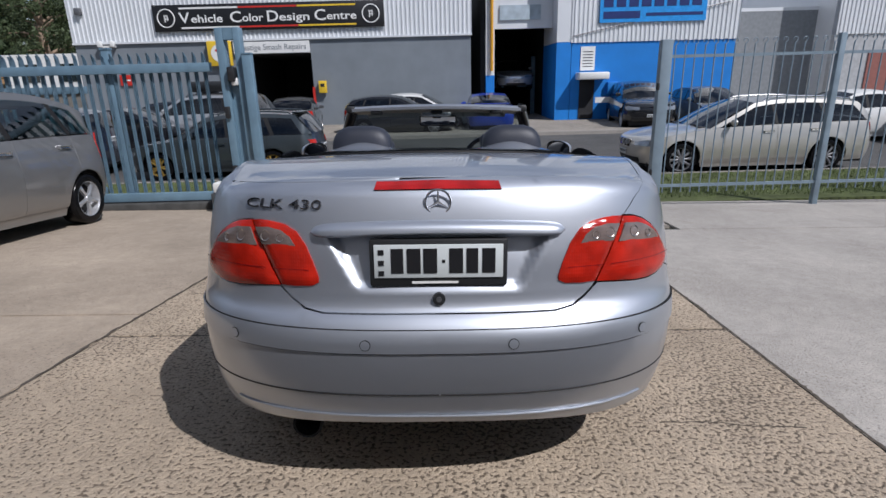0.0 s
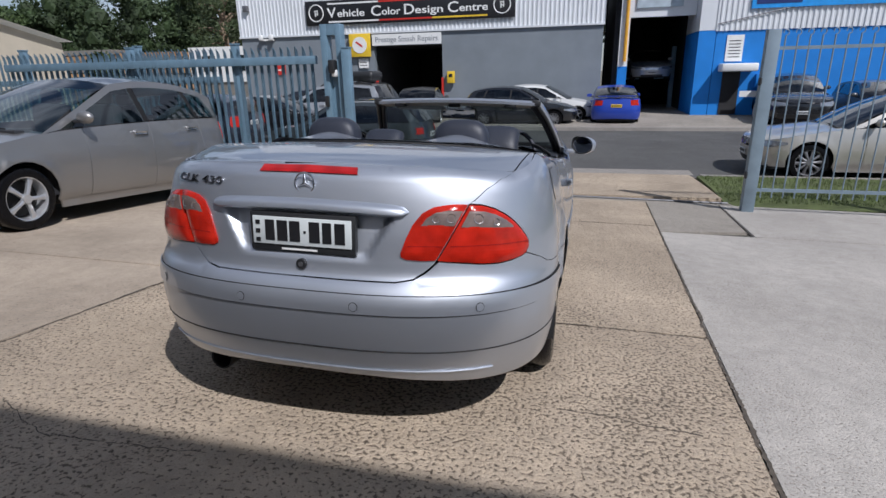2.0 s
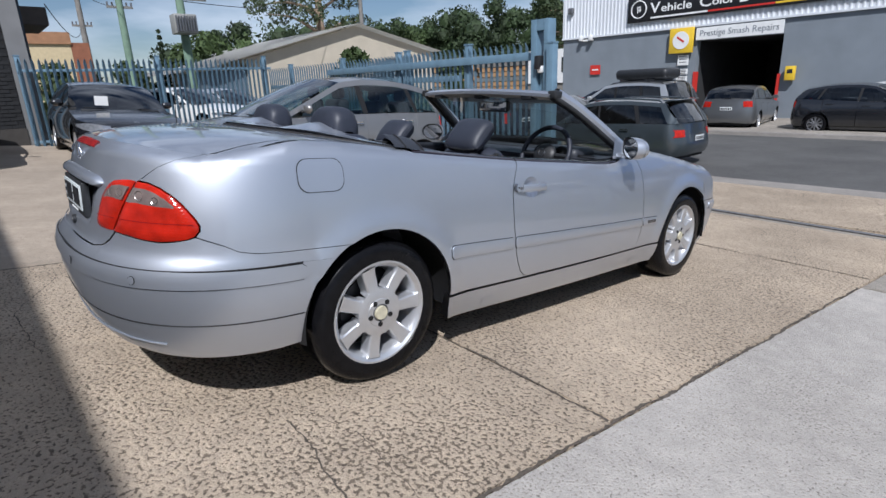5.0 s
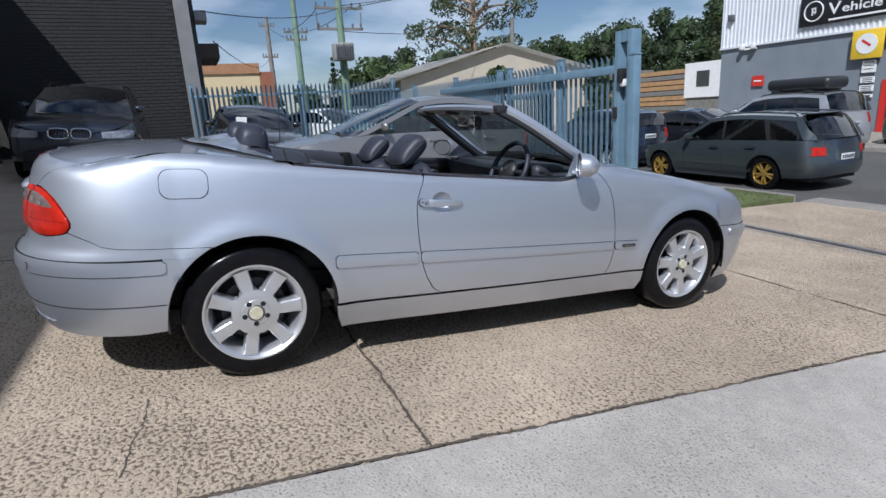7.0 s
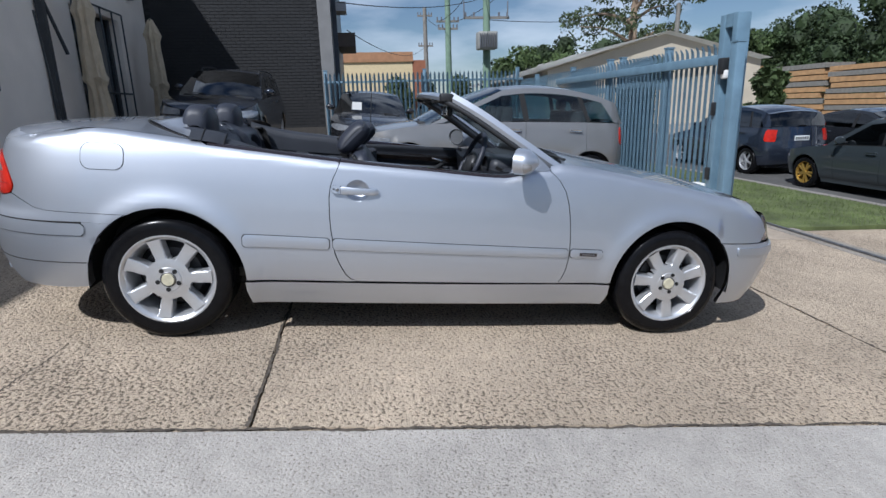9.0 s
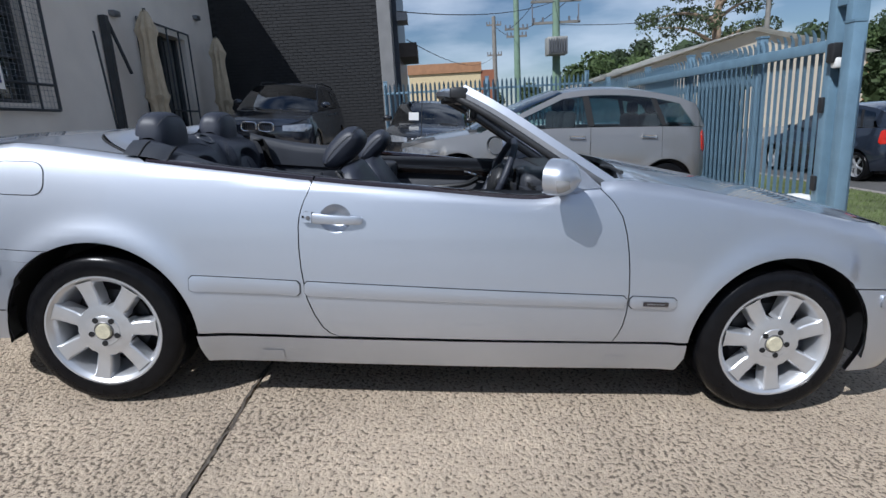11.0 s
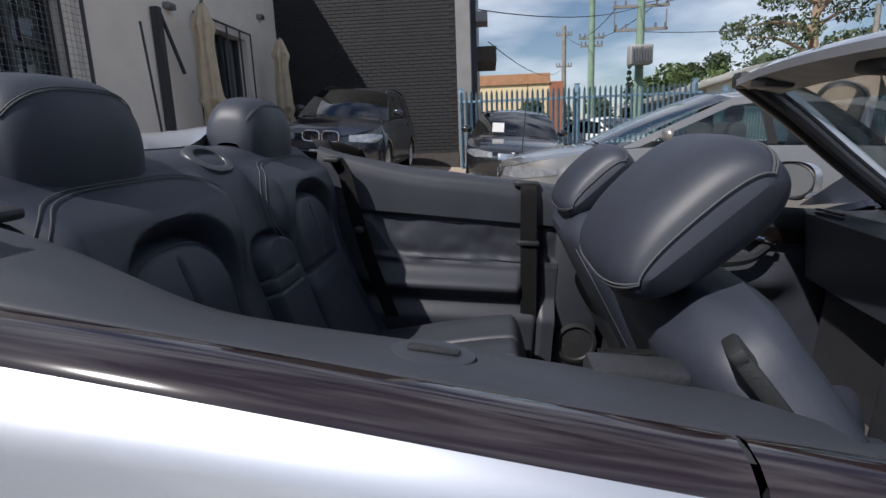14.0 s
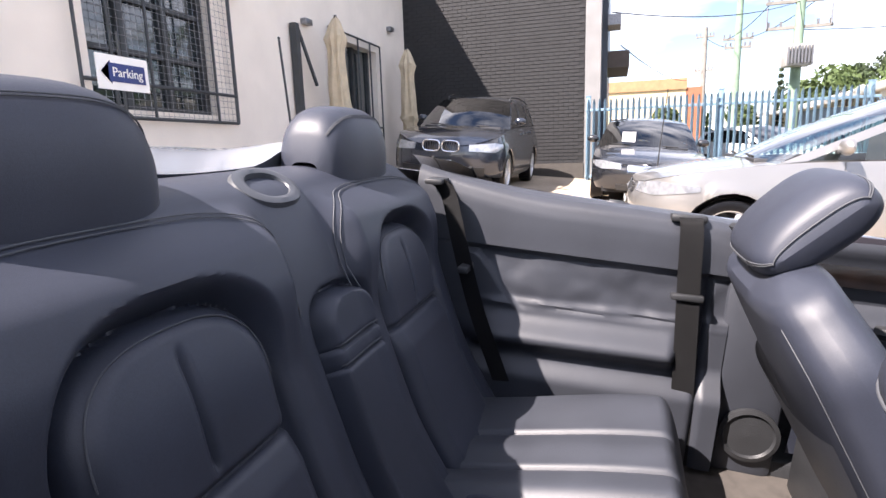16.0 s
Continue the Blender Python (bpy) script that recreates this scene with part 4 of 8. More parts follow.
def back_relief(x, h):
    d = 0.0
    for c in PADS:
        p = pad_dist(x, h, c, 0.134, H_PAD)
        # swollen pad under an overhanging hood
        d += 0.016 * ease((p + 0.002) / 0.034) - 0.013 * bump1(p + 0.002, 0.0055)
        if p > 0.006 and H_LOW < h < H_PAD - 0.02:
            d -= 0.009 * bump1(x - c, 0.0045) * ease((H_PAD - 0.03 - h) / 0.03) * ease((h - H_LOW) / 0.03)
        if p > 0.0:
            d -= 0.012 * bump1(h - H_LOW, 0.006)
            d += 0.008 * bump1(h - 0.5 * (H_LOW + H_PAD), 0.07) + 0.010 * ease((H_LOW - h) / 0.05)
        hood = 0.012 + 0.030 * ease((h - H_PAD + 0.14) / 0.13)
        d += hood * ease((-p) / 0.024) * ease((0.240 - abs(x - c)) / 0.06) * ease((H_TOP + 0.03 - h) / 0.09)
    p = pad_dist(x, h, ARM, 0.074, H_ARM)
    d += 0.024 * ease((p + 0.002) / 0.020) - 0.016 * bump1(p + 0.002, 0.006)
    if p > 0:
        d -= 0.009 * bump1(h - H_BAR[0], 0.004) + 0.009 * bump1(h - H_BAR[1], 0.004)
    d -= 0.05 * ease((abs(x) - 0.50) / 0.09)
    return d


H_BAR = (h_of(0.793), h_of(0.764))
bench = thing("rear_seat_back", CAR, "dark blue-black leather rear bench back with padded panels", "car seat")
bench.parent = car
bench.matrix_local = Matrix()


def bench_at(u, v):
    x, h = -0.60 + 1.20 * u, v * PLEN[-1]
    p, n = prof_at(h)
    q = p + n * back_relief(x, h)
    return Vector((x, q.y + 0.05 * max(0, abs(x) - 0.45), q.z - 0.02 * max(0, abs(x) - 0.5) * 4))


del bench["label"], bench["category"]
bench.name = "rear_seat_back"
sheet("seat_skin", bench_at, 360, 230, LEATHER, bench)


def seam(pts, parent, r=0.0010, off=0.001):
    tubed("seam", pts, r, STITCH, parent, seg=5)


def on_bench(x, h, lift=0.0022):
    p, n = prof_at(h)
    q = p + n * (back_relief(x, h) + lift)
    return Vector((x, q.y + 0.05 * max(0, abs(x) - 0.45), q.z - 0.02 * max(0, abs(x) - 0.5) * 4))


for c in PADS:
    seam([on_bench(c + 0.119 * math.copysign(abs(math.cos(a)) ** 0.74, math.cos(a)), H_PAD - 0.116 + 0.100 * math.sin(a) ** 0.74) for a in [math.pi * k / 32 for k in range(33)]], bench)
    for o in (0.0, 0.007):
        seam([on_bench(c + (0.222 + o) * math.copysign(abs(math.cos(a)) ** 0.55, math.cos(a)), H_TOP - 0.16 + o + 0.17 * max(0, math.sin(a)) ** 0.55) for a in [math.pi * k / 40 for k in range(41)]], bench)
for hb in H_BAR:
    seam([on_bench(ARM - 0.064 + 0.128 * k / 12, hb + 0.005) for k in range(13)], bench)


def restraint(name, m, hw, dep, hi, parent, rear=True):
    """A padded head restraint: flat-footed dome with two seams."""
    h = new(name)
    h.parent, h.matrix_local = parent, m

    def dome(u, v):
        cx = -1 + 2 * u
        k = max(0.0, 1 - abs(cx) ** 3.2) ** (1 / 2.6)
        a = math.pi * (1.08 * v - 0.04)
        ca, sa = math.cos(a), math.sin(a)
        sq = lambda t: math.copysign(abs(t) ** 0.72, t)
        return Vector((hw * cx, dep * sq(ca) * (0.35 + 0.65 * k), hi * sq(sa) * (0.12 + 0.88 * k)))
    sheet("pad", dome, 44, 40, LEATHER, h)
    for vv in (0.30, 0.315):
        seam([dome(0.04 + 0.92 * k / 40, vv) + Vector((0, 0.0015, 0.0015)) for k in range(41)], h)
    for x in (-0.06, 0.06):
        tubed("post", [(x, 0, -0.06), (x, 0, 0.02)], 0.007, BLACKP, h)
    return h


for x in (-0.33, 0.33):
    restraint("rear_head_restraint", Matrix.Translation((x, 0.068, 1.036)), 0.132, 0.078, 0.122, car)
# latch plate between the restraints
LATCH = Matrix.Translation((0.0, 0.121, 1.0235)) @ pose(0, 0, 0, -33, 0, 0)
bm = bmesh.new()
rows = []
for r_, z in ((1.0, 0.0), (0.96, 0.008), (0.80, 0.011), (0.64, 0.009), (0.58, 0.002), (0.50, -0.03)):
    rows.append([LATCH @ Vector((0.070 * r_ * math.copysign(abs(math.cos(a)) ** 0.8, math.cos(a)), 0.044 * r_ * math.sin(a), z)) for a in [2 * math.pi * k / 36 for k in range(36)]])
grid_faces(bm, rows, True)
lp = part("latch_plate", bm, mat("grey_trim", (0.05, 0.054, 0.062), 0.38, 0.1, 0.05), car)
boxed("latch_hole", (-0.040, 0.040, -0.024, 0.024, -0.04, -0.006), GAP, lp, m=LATCH)

# cushions
for c in (-0.27, 0.27):
    def cush(u, v, c=c):
        x = c - 0.235 + 0.47 * u
        y = 0.290 + 0.565 * v
        e = min(u, 1 - u)
        side = 1 if c > 0 else -1
        z = 0.442 + 0.100 * ease(0.10 + 0.90 * v) + 0.03 * ease((0.10 - v) / 0.10) + 0.045 * ease(e / 0.16) + 0.012 * bump1(x - c - side * 0.13, 0.08)
        z -= 0.013 * sum(bump1(x - c - side * o, 0.006) - 0.5 * bump1(x - c - side * (o - 0.055), 0.035) for o in (0.02, -0.10, -0.205)) * ease((0.90 - v) / 0.06)
        if v > 0.84:
            t = (v - 0.84) / 0.16
            z -= 0.17 * t ** 2.0
            y -= 0.022 * t
        if e < 0.03:
            z -= 0.06 * (1 - e / 0.03)
        return Vector((x, y, z))
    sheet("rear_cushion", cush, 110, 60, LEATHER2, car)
boxed("centre_tray", (-0.07, 0.07, 0.44, 0.80, 0.36, 0.55), LEATHER, car, bevel=0.03)
bk_ = boxed("belt_buckle", (0.085, 0.115, 0.50, 0.53, 0.54, 0.62), BLACKP, car, bevel=0.006)
boxed("red_button", (0.086, 0.114, 0.518, 0.536, 0.60, 0.626), RED, bk_, bevel=0.004)
boxed("cabin_floor", (-0.70, 0.70, 0.30, 2.0, 0.30, 0.345), CARPET, car)
boxed("tunnel", (-0.10, 0.10, 0.40, 1.75, 0.345, 0.50), LEATHER, car, bevel=0.04)
boxed("seat_box", (-0.6, 0.6, 0.05, 0.40, 0.30, 0.43), GAP, car)

# side trims beside the bench
crest = table([(0.13, 1.040), (0.26, 1.006), (0.46, 0.970), (0.666, 0.957), (0.87, 0.940), (0.93, 0.925)])
foot = lambda y: 0.853 - 0.040 * (y - 0.285)
for sd in (1, -1):
    def shoulder(u, v, sd=sd):
        y = 0.16 + 0.76 * u
        xe, ze = float(np.interp(y, EY, EX)), top_side(y)
        cz = crest(y) - (0.014 if sd > 0 else 0.0) * ease((y - 0.28) / 0.2)
        out_ = 0.022 * ease((y - 0.28) / 0.2) if sd > 0 else 0.0
        sec = [(xe - 0.014, ze - 0.012), (xe - 0.024, ze + 0.001), (xe + out_ * 0.4 - 0.060, 0.5 * (ze + cz) + 0.007), (xe + out_ * 0.8 - 0.095, 0.3 * ze + 0.7 * cz + 0.006), (xe + out_ * 1 - 0.126, cz + 0.001), (xe + out_ * 1 - 0.142, cz - 0.012), (xe + out_ * 1 - 0.151, cz - 0.04), (xe + out_ * 1 - 0.154, 0.4 * cz + 0.6 * foot(y)), (xe + out_ * 1 - 0.156, foot(y) - 0.004)]
        i = v * (len(sec) - 1)
        k = min(int(i), len(sec) - 2)
        f = i - k
        return Vector((sd * (sec[k][0] * (1 - f) + sec[k + 1][0] * f), y, sec[k][1] * (1 - f) + sec[k + 1][1] * f))
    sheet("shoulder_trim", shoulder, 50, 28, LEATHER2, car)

    def side(u, v, sd=sd):
        y = 0.17 + 0.745 * u
        top = foot(y) + 0.012
        z = top + (0.36 - top) * v
        x = float(np.interp(y, EY, EX)) - 0.154
        # pocket, arm roll, lower panel
        pocket = ease((y - 0.27) / 0.04) * ease((z - 0.690 - 0.13 * (1 - ease((y - 0.31) / 0.13))) / 0.012) * ease((foot(y) - 0.006 - z) / 0.012)
        x += 0.012 * pocket - 0.010 * pocket * (0.9 * noise.noise(Vector((y * 9, z * 14, sd))) + 0.25 * noise.noise(Vector((y * 24, z * 26, 3))))
        x -= 0.050 * bump1(z - 0.626, 0.036) * ease((y - 0.26) / 0.12) * ease((0.83 - y) / 0.04)
        x -= 0.010 * bump1(z - 0.705, 0.010) * ease((y - 0.3) / 0.1)
        x += 0.010 * bump1(z - foot(y), 0.005) + 0.012 * bump1(y - 0.862, 0.006)
        x -= 0.045 * ease((0.60 - z) / 0.08)
        return Vector((sd * x, y, z))
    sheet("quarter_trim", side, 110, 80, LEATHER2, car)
    # loudspeaker low by the door post
    bm = bmesh.new()
    lathe(bm, [(0.066, 0.0), (0.066, 0.010), (0.056, 0.013), (0.052, 0.006), (0.0, 0.010)], 30, Matrix.Translation((sd * 0.606, 0.992, 0.452)) @ pose(0, 0, 0, 0, -90 * sd, 0))
    part("loudspeaker", bm, BLACKP, car)
    boxed("door_post", (sd * 0.665 - 0.055, sd * 0.665 + 0.055, 0.90, 1.06, 0.33, 0.88), LEATHER2, car, bevel=0.025)
    boxed("sill_lining", (sd * 0.70 - 0.075, sd * 0.70 + 0.075, 0.40, 2.0, 0.29, 0.385), BLACKP, car, bevel=0.015)
    # belts
    def ribbon(name, pts, w, parent=car):
        bm = bmesh.new()
        rows = [[Vector(p) - Vector(w), Vector(p) + Vector(w)] for p in pts]
        grid_faces(bm, rows)
        bmesh.ops.solidify(bm, geom=bm.faces[:], thickness=0.0016)
        return part(name, bm, BELT, parent)
    fb = ribbon("front_belt", spline([(sd * 0.622, 0.800, 0.953 if sd < 0 else 0.938), (sd * 0.590, 0.806, 0.935 if sd < 0 else 0.920), (sd * 0.580, 0.815, 0.80), (sd * 0.574, 0.83, 0.60), (sd * 0.570, 0.845, 0.36)], 6), (0, 0.0245, 0.001))
    boxed("belt_guide", (sd * 0.579 - 0.009, sd * 0.579 + 0.009, 0.780, 0.850, 0.765, 0.780), BLACKP, fb, bevel=0.004)
    dz_, dx_ = (-0.015, 0.022) if sd > 0 else (0.0, 0.0)
    so = boxed("belt_slot", (sd * 0.622 + dx_ - 0.019, sd * 0.622 + dx_ + 0.019, 0.762, 0.840, 0.938 + dz_, 0.957 + dz_), BLACKP, car, bevel=0.007)
    if sd < 0:
        rb = ribbon("rear_belt", spline([(-0.560, 0.215, 0.998), (-0.548, 0.250, 0.970), (-0.525, 0.292, 0.85), (-0.495, 0.350, 0.70), (-0.46, 0.425, 0.55)], 6), (0.010, 0.0215, 0.007))
        boxed("belt_guide", (-0.544, -0.480, 0.300, 0.326, 0.792, 0.808), BLACKP, rb, bevel=0.004)
        boxed("rear_belt_slot", (-0.594, -0.526, 0.195, 0.240, 0.990, 1.004), BLACKP, car, bevel=0.005)
    else:
        ribbon("rear_belt", spline([(0.585, 0.175, 1.012), (0.565, 0.225, 0.985), (0.535, 0.275, 0.85), (0.495, 0.33, 0.70), (0.46, 0.40, 0.55)], 6), (0.024, 0.012, 0.004))
        boxed("rear_belt_slot", (0.540, 0.610, 0.15, 0.21, 1.004, 1.017), BLACKP, car, bevel=0.005)
    # hinged corner cap beside the roof cover
    capf = lambda u, v, sd=sd: Vector((sd * (0.655 + 0.095 * v), 0.115 + 0.165 * u, 1.052 - 0.048 * v ** 1.5 - 0.016 * u - 0.012 * bump1(u - 1, 0.2)))
    sheet("corner_cap", capf, 16, 10, LEATHER2, car)
    tubed("cap_gap", [capf(0.97, v / 10) + Vector((0, 0, 0.003)) for v in range(11)], 0.0035, GAP, car)
    tubed("cap_gap", [capf(0.35, v / 10) + Vector((0, 0, 0.002)) for v in range(11)], 0.003, GAP, car)
    # small switch plate on the shoulder
    sx_, sz_ = 0.688, 0.9535 if sd > 0 else 0.9605
    tilt_ = Matrix.Translation((sd * sx_, 0.643, sz_)) @ pose(0, 0, 0, -4, 5 * sd, 0)
    bm = bmesh.new()
    lathe(bm, [(0.0, 0.004), (0.80, 0.004), (0.93, 0.0035), (1.0, 0.0), (1.02, -0.006)], 36, tilt_ @ Matrix.Diagonal((0.019, 0.033, 1, 1)))
    sp = part("switch_plate", bm, LEATHER2, car)
    boxed("switch_bar", (-0.004, 0.004, -0.019, 0.019, 0.003, 0.0075), BLACKP, sp, bevel=0.0018, m=tilt_)

    # door inside: padded panel, wood strip, handle, arm rest
    dp = new("door_lining")
    dp.parent = car

    def dfn(u, v, sd=sd):
        y = 0.86 + 1.08 * u
        z = 0.905 - 0.55 * v
        x = 0.755 - 0.02 * bump1(z - 0.89, 0.03) - 0.045 * bump1(z - 0.66, 0.05) * ease((1.75 - y) / 0.15) + 0.01 * bump1(z - 0.76, 0.012)
        return Vector((sd * x, y, z))
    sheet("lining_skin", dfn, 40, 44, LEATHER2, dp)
    ws_ = sheet("wood_strip", lambda u, v, sd=sd: Vector((sd * (0.738 - 0.004 * math.sin(math.pi * v)), 0.92 + 0.86 * u, 0.855 - 0.05 * v - 0.02 * u)), 24, 6, WOOD, dp)
    bm = bmesh.new()
    tube(bm, spline([(sd * 0.735, 1.50, 0.815), (sd * 0.712, 1.53, 0.812), (sd * 0.705, 1.58, 0.800), (sd * 0.728, 1.61, 0.79)], 5), 0.008, 8)
    part("inner_handle", bm, CHROME, dp)
    bm = bmesh.new()
    tube(bm, spline([(sd * 0.73, 1.25, 0.70), (sd * 0.68, 1.32, 0.715), (sd * 0.68, 1.50, 0.74), (sd * 0.72, 1.58, 0.775)], 6), 0.018, 8)
    part("pull_handle", bm, BLACKP, dp)

    # front seat
    fsx = sd * 0.375
    seat = new("front_seat")
    seat.parent = car

    def backf(u, v, fsx=fsx):
        a = 2 * math.pi * u
        t = v
        cy, cz = 1.185 - 0.285 * t, 0.51 + (0.445 if fsx > 0 else 0.41) * t
        wdt = 0.275 - 0.070 * ease((t - 0.72) / 0.28)
        th = 0.100 - 0.040 * t
        close_ = math.sqrt(max(0.0, 1 - max(0.0, (t - 0.93) / 0.07) ** 2))
        sq = lambda q: math.copysign(abs(q) ** 0.62, q)
        x = fsx + wdt * sq(math.cos(a)) * (0.4 + 0.6 * close_)
        d = th * sq(math.sin(a)) * close_
        dish = -0.030 * (1 - (abs(math.cos(a))) ** 2) if math.sin(a) > 0 else 0.0
        n = Vector((0, 0.80, 0.60))
        return Vector((x, cy, cz)) + n * (d + dish * (1 - t))

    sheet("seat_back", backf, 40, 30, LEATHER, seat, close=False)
    seam([backf(0.60 + 0.0 * k, 0.05 + 0.85 * k / 20) - Vector((0, 0.002, 0.001)) for k in range(21)], seat)
    seam([backf(0.90, 0.05 + 0.85 * k / 20) - Vector((0, 0.002, 0.001)) for k in range(21)], seat)
    # map pocket on the back
    sheet("back_pocket", lambda u, v, fsx=fsx: backf(0.62 + 0.26 * u, 0.04 + 0.50 * v) + Vector((0, -0.006 - 0.012 * math.sin(math.pi * u) * (0.4 + 0.6 * v), -0.003)), 24, 10, LEATHER2, seat)

    def seatc(u, v, fsx=fsx):
        x = fsx - 0.25 + 0.50 * u
        y = 1.08 + 0.50 * v
        e = min(u, 1 - u)
        z = 0.50 + 0.05 * bump1(e - 0.06, 0.05) + 0.03 * v - (0.10 * ((v - 0.88) / 0.12) ** 2 if v > 0.88 else 0) - (0.10 * (1 - e / 0.04) if e < 0.04 else 0)
        return Vector((x, y, z))
    sheet("seat_cushion", seatc, 40, 30, LEATHER, seat)
    boxed("seat_base", (fsx - 0.22, fsx + 0.22, 1.08, 1.55, 0.34, 0.50), BLACKP, seat, bevel=0.02)
    # tilted head restraint, long axis across the car
    hr = new("head_restraint")
    hr.parent = seat
    hy_, hz_ = (0.892, 1.024) if sd > 0 else (0.945, 0.988)
    hm = Matrix.Translation((fsx + sd * 0.012, hy_, hz_)) @ pose(0, 0, 0, 46, 0, 0)

    def pill(u, v, hm=hm):
        cx = -1 + 2 * u
        k = max(0.0, 1 - abs(cx) ** 3.6) ** (1 / 2.4)
        a = 2 * math.pi * v
        sq = lambda q, e: math.copysign(abs(q) ** e, q)
        return hm @ Vector((0.130 * cx, 0.108 * sq(math.cos(a), 0.80) * (0.62 + 0.38 * k), (0.058 + 0.008 * math.cos(a)) * sq(math.sin(a), 0.78) * k))
    sheet("pad", pill, 44, 48, LEATHER, hr)
    for vv in (0.020, 0.034):
        for end in (0, 1):
            way = lambda q: q if end else 1 - q
            line = [pill(way(0.35 + 0.64 * k / 24), vv) for k in range(25)] + [pill(way(0.99), vv + (0.5 - 2 * vv) * k / 24) for k in range(1, 24)] + [pill(way(0.99 - 0.64 * k / 24), 0.5 - vv) for k in range(25)]
            seam([q + (q - hm.translation).normalized() * 0.0012 for q in line], hr, 0.0011)
    tubed("post", [(fsx - 0.05, hy_ - 0.03, hz_ - 0.03), (fsx - 0.05, 0.915, 0.88)], 0.007, BLACKP, hr)
    tubed("post", [(fsx + 0.05, hy_ - 0.03, hz_ - 0.03), (fsx + 0.05, 0.915, 0.88)], 0.007, BLACKP, hr)
    lm = Matrix.Translation((fsx + sd * 0.232, 0.935, 0.895)) @ pose(0, 0, 0, -48, 0, -14 * sd)
    bm = bmesh.new()
    for x0, x1, y0, y1 in ((-0.022, -0.011, -0.060, 0.060), (0.011, 0.022, -0.060, 0.060), (-0.022, 0.022, -0.066, -0.050), (-0.022, 0.022, 0.050, 0.066)):
        box(bm, x0, x1, y0, y1, -0.008, 0.008, m=lm, bevel=0.004)
    bh = part("belt_loop", bm, BLACKP, seat)
    boxed("loop_slot", (-0.012, 0.012, -0.052, 0.052, -0.007, -0.002), GAP, bh, m=lm)

    # windscreen pillar: silver outside, black seal inside
    line = spline([(sd * 0.728, 1.985, 0.925), (sd * 0.685, 1.76, 1.060), (sd * 0.625, 1.545, 1.190), (sd * 0.572, 1.385, 1.272)], 8)
    bm = bmesh.new()
    rows = []
    for p in line:
        rows.append([p + Vector((sd * a, b, c)) for a, b, c in ((0.016, -0.008, -0.012), (0.026, 0.004, 0.004), (0.018, 0.020, 0.028), (-0.012, 0.018, 0.032), (-0.030, 0.02, 0.004))])
    grid_faces(bm, rows, True)
    part("windscreen_pillar", bm, SILVER, car)
    tubed("pillar_seal", [p + Vector((sd * 0.004, -0.022, -0.016)) for p in line], 0.017, BLACKP, car, seg=10)
    tubed("pillar_lining", [p + Vector((-sd * 0.026, 0.0, -0.016)) for p in line], 0.018, LEATHER2, car, seg=8)
    # visor
    sheet("sun_visor", lambda u, v, sd=sd: Vector((sd * (0.10 + 0.38 * u), 1.40 + 0.15 * v, 1.262 - 0.045 * v + 0.004 * math.sin(math.pi * u))), 14, 8, CREAM, car)
    # outside mirror
    mr = new("door_mirror")
    mr.parent = car

    def shell(u, v, sd=sd):
        a = 2 * math.pi * v
        t = u
        k = math.sin(math.pi / 2 * (1 - (1 - t) ** 2.2)) if t < 1 else 1.0
        sq = lambda q: math.copysign(abs(q) ** 0.8, q)
        return Vector((sd * (0.938 + 0.098 * sq(math.cos(a)) * k + 0.010 * (1 - t)), 1.815 - 0.125 * t, 0.978 + 0.070 * sq(math.sin(a)) * k * (1 - 0.15 * math.cos(a))))
    sheet("mirror_shell", shell, 18, 32, SILVER, mr, close=True)
    sheet("mirror_face", lambda u, v, sd=sd: Vector((sd * (0.938 + 0.086 * u * math.cos(2 * math.pi * v)), 1.699, 0.978 + 0.060 * u * math.sin(2 * math.pi * v))), 8, 32, MIRROR, mr, close=True)
    sheet("mirror_edge", lambda u, v, sd=sd: Vector((sd * (0.938 + (0.086 + 0.012 * u) * math.cos(2 * math.pi * v)), 1.701 - 0.006 * math.sin(math.pi * u), 0.978 + (0.060 + 0.010 * u) * math.sin(2 * math.pi * v))), 4, 32, BLACKP, mr, close=True)
    sheet("side_repeater", lambda u, v, sd=sd: shell(0.22 + 0.35 * v, (0.86 + 0.14 * u + (0.0 if sd > 0 else 0.0)) % 1.0) + Vector((sd * 0.002, 0.002, -0.002)), 10, 8, mat("grey_lens", (0.35, 0.36, 0.38), 0.15, 0.3, 0.1, coat=1), mr)
    tw = Matrix.Translation((sd * 0.938, 1.77, 0.978)) @ pose(0, 0, 0, 0, 0, -30 * sd) @ Matrix.Scale(0.92, 4) @ Matrix.Translation((-sd * 0.938, -1.77, -0.978))
    for o in mr.children:
        o.matrix_local = tw
    bm = bmesh.new()
    tri = [Vector((sd * 0.800, 1.70, 0.905)), Vector((sd * 0.802, 1.93, 0.93)), Vector((sd * 0.735, 1.81, 1.035))]
    f = bm.faces.new([bm.verts.new(p) for p in tri])
    bmesh.ops.solidify(bm, geom=[f], thickness=0.02)
    part("mirror_base", bm, SILVER, mr)
    boxed("mirror_arm", (min(sd * 0.79, sd * 0.87), max(sd * 0.79, sd * 0.87), 1.745, 1.80, 0.915, 0.945), SILVER, mr, bevel=0.012)

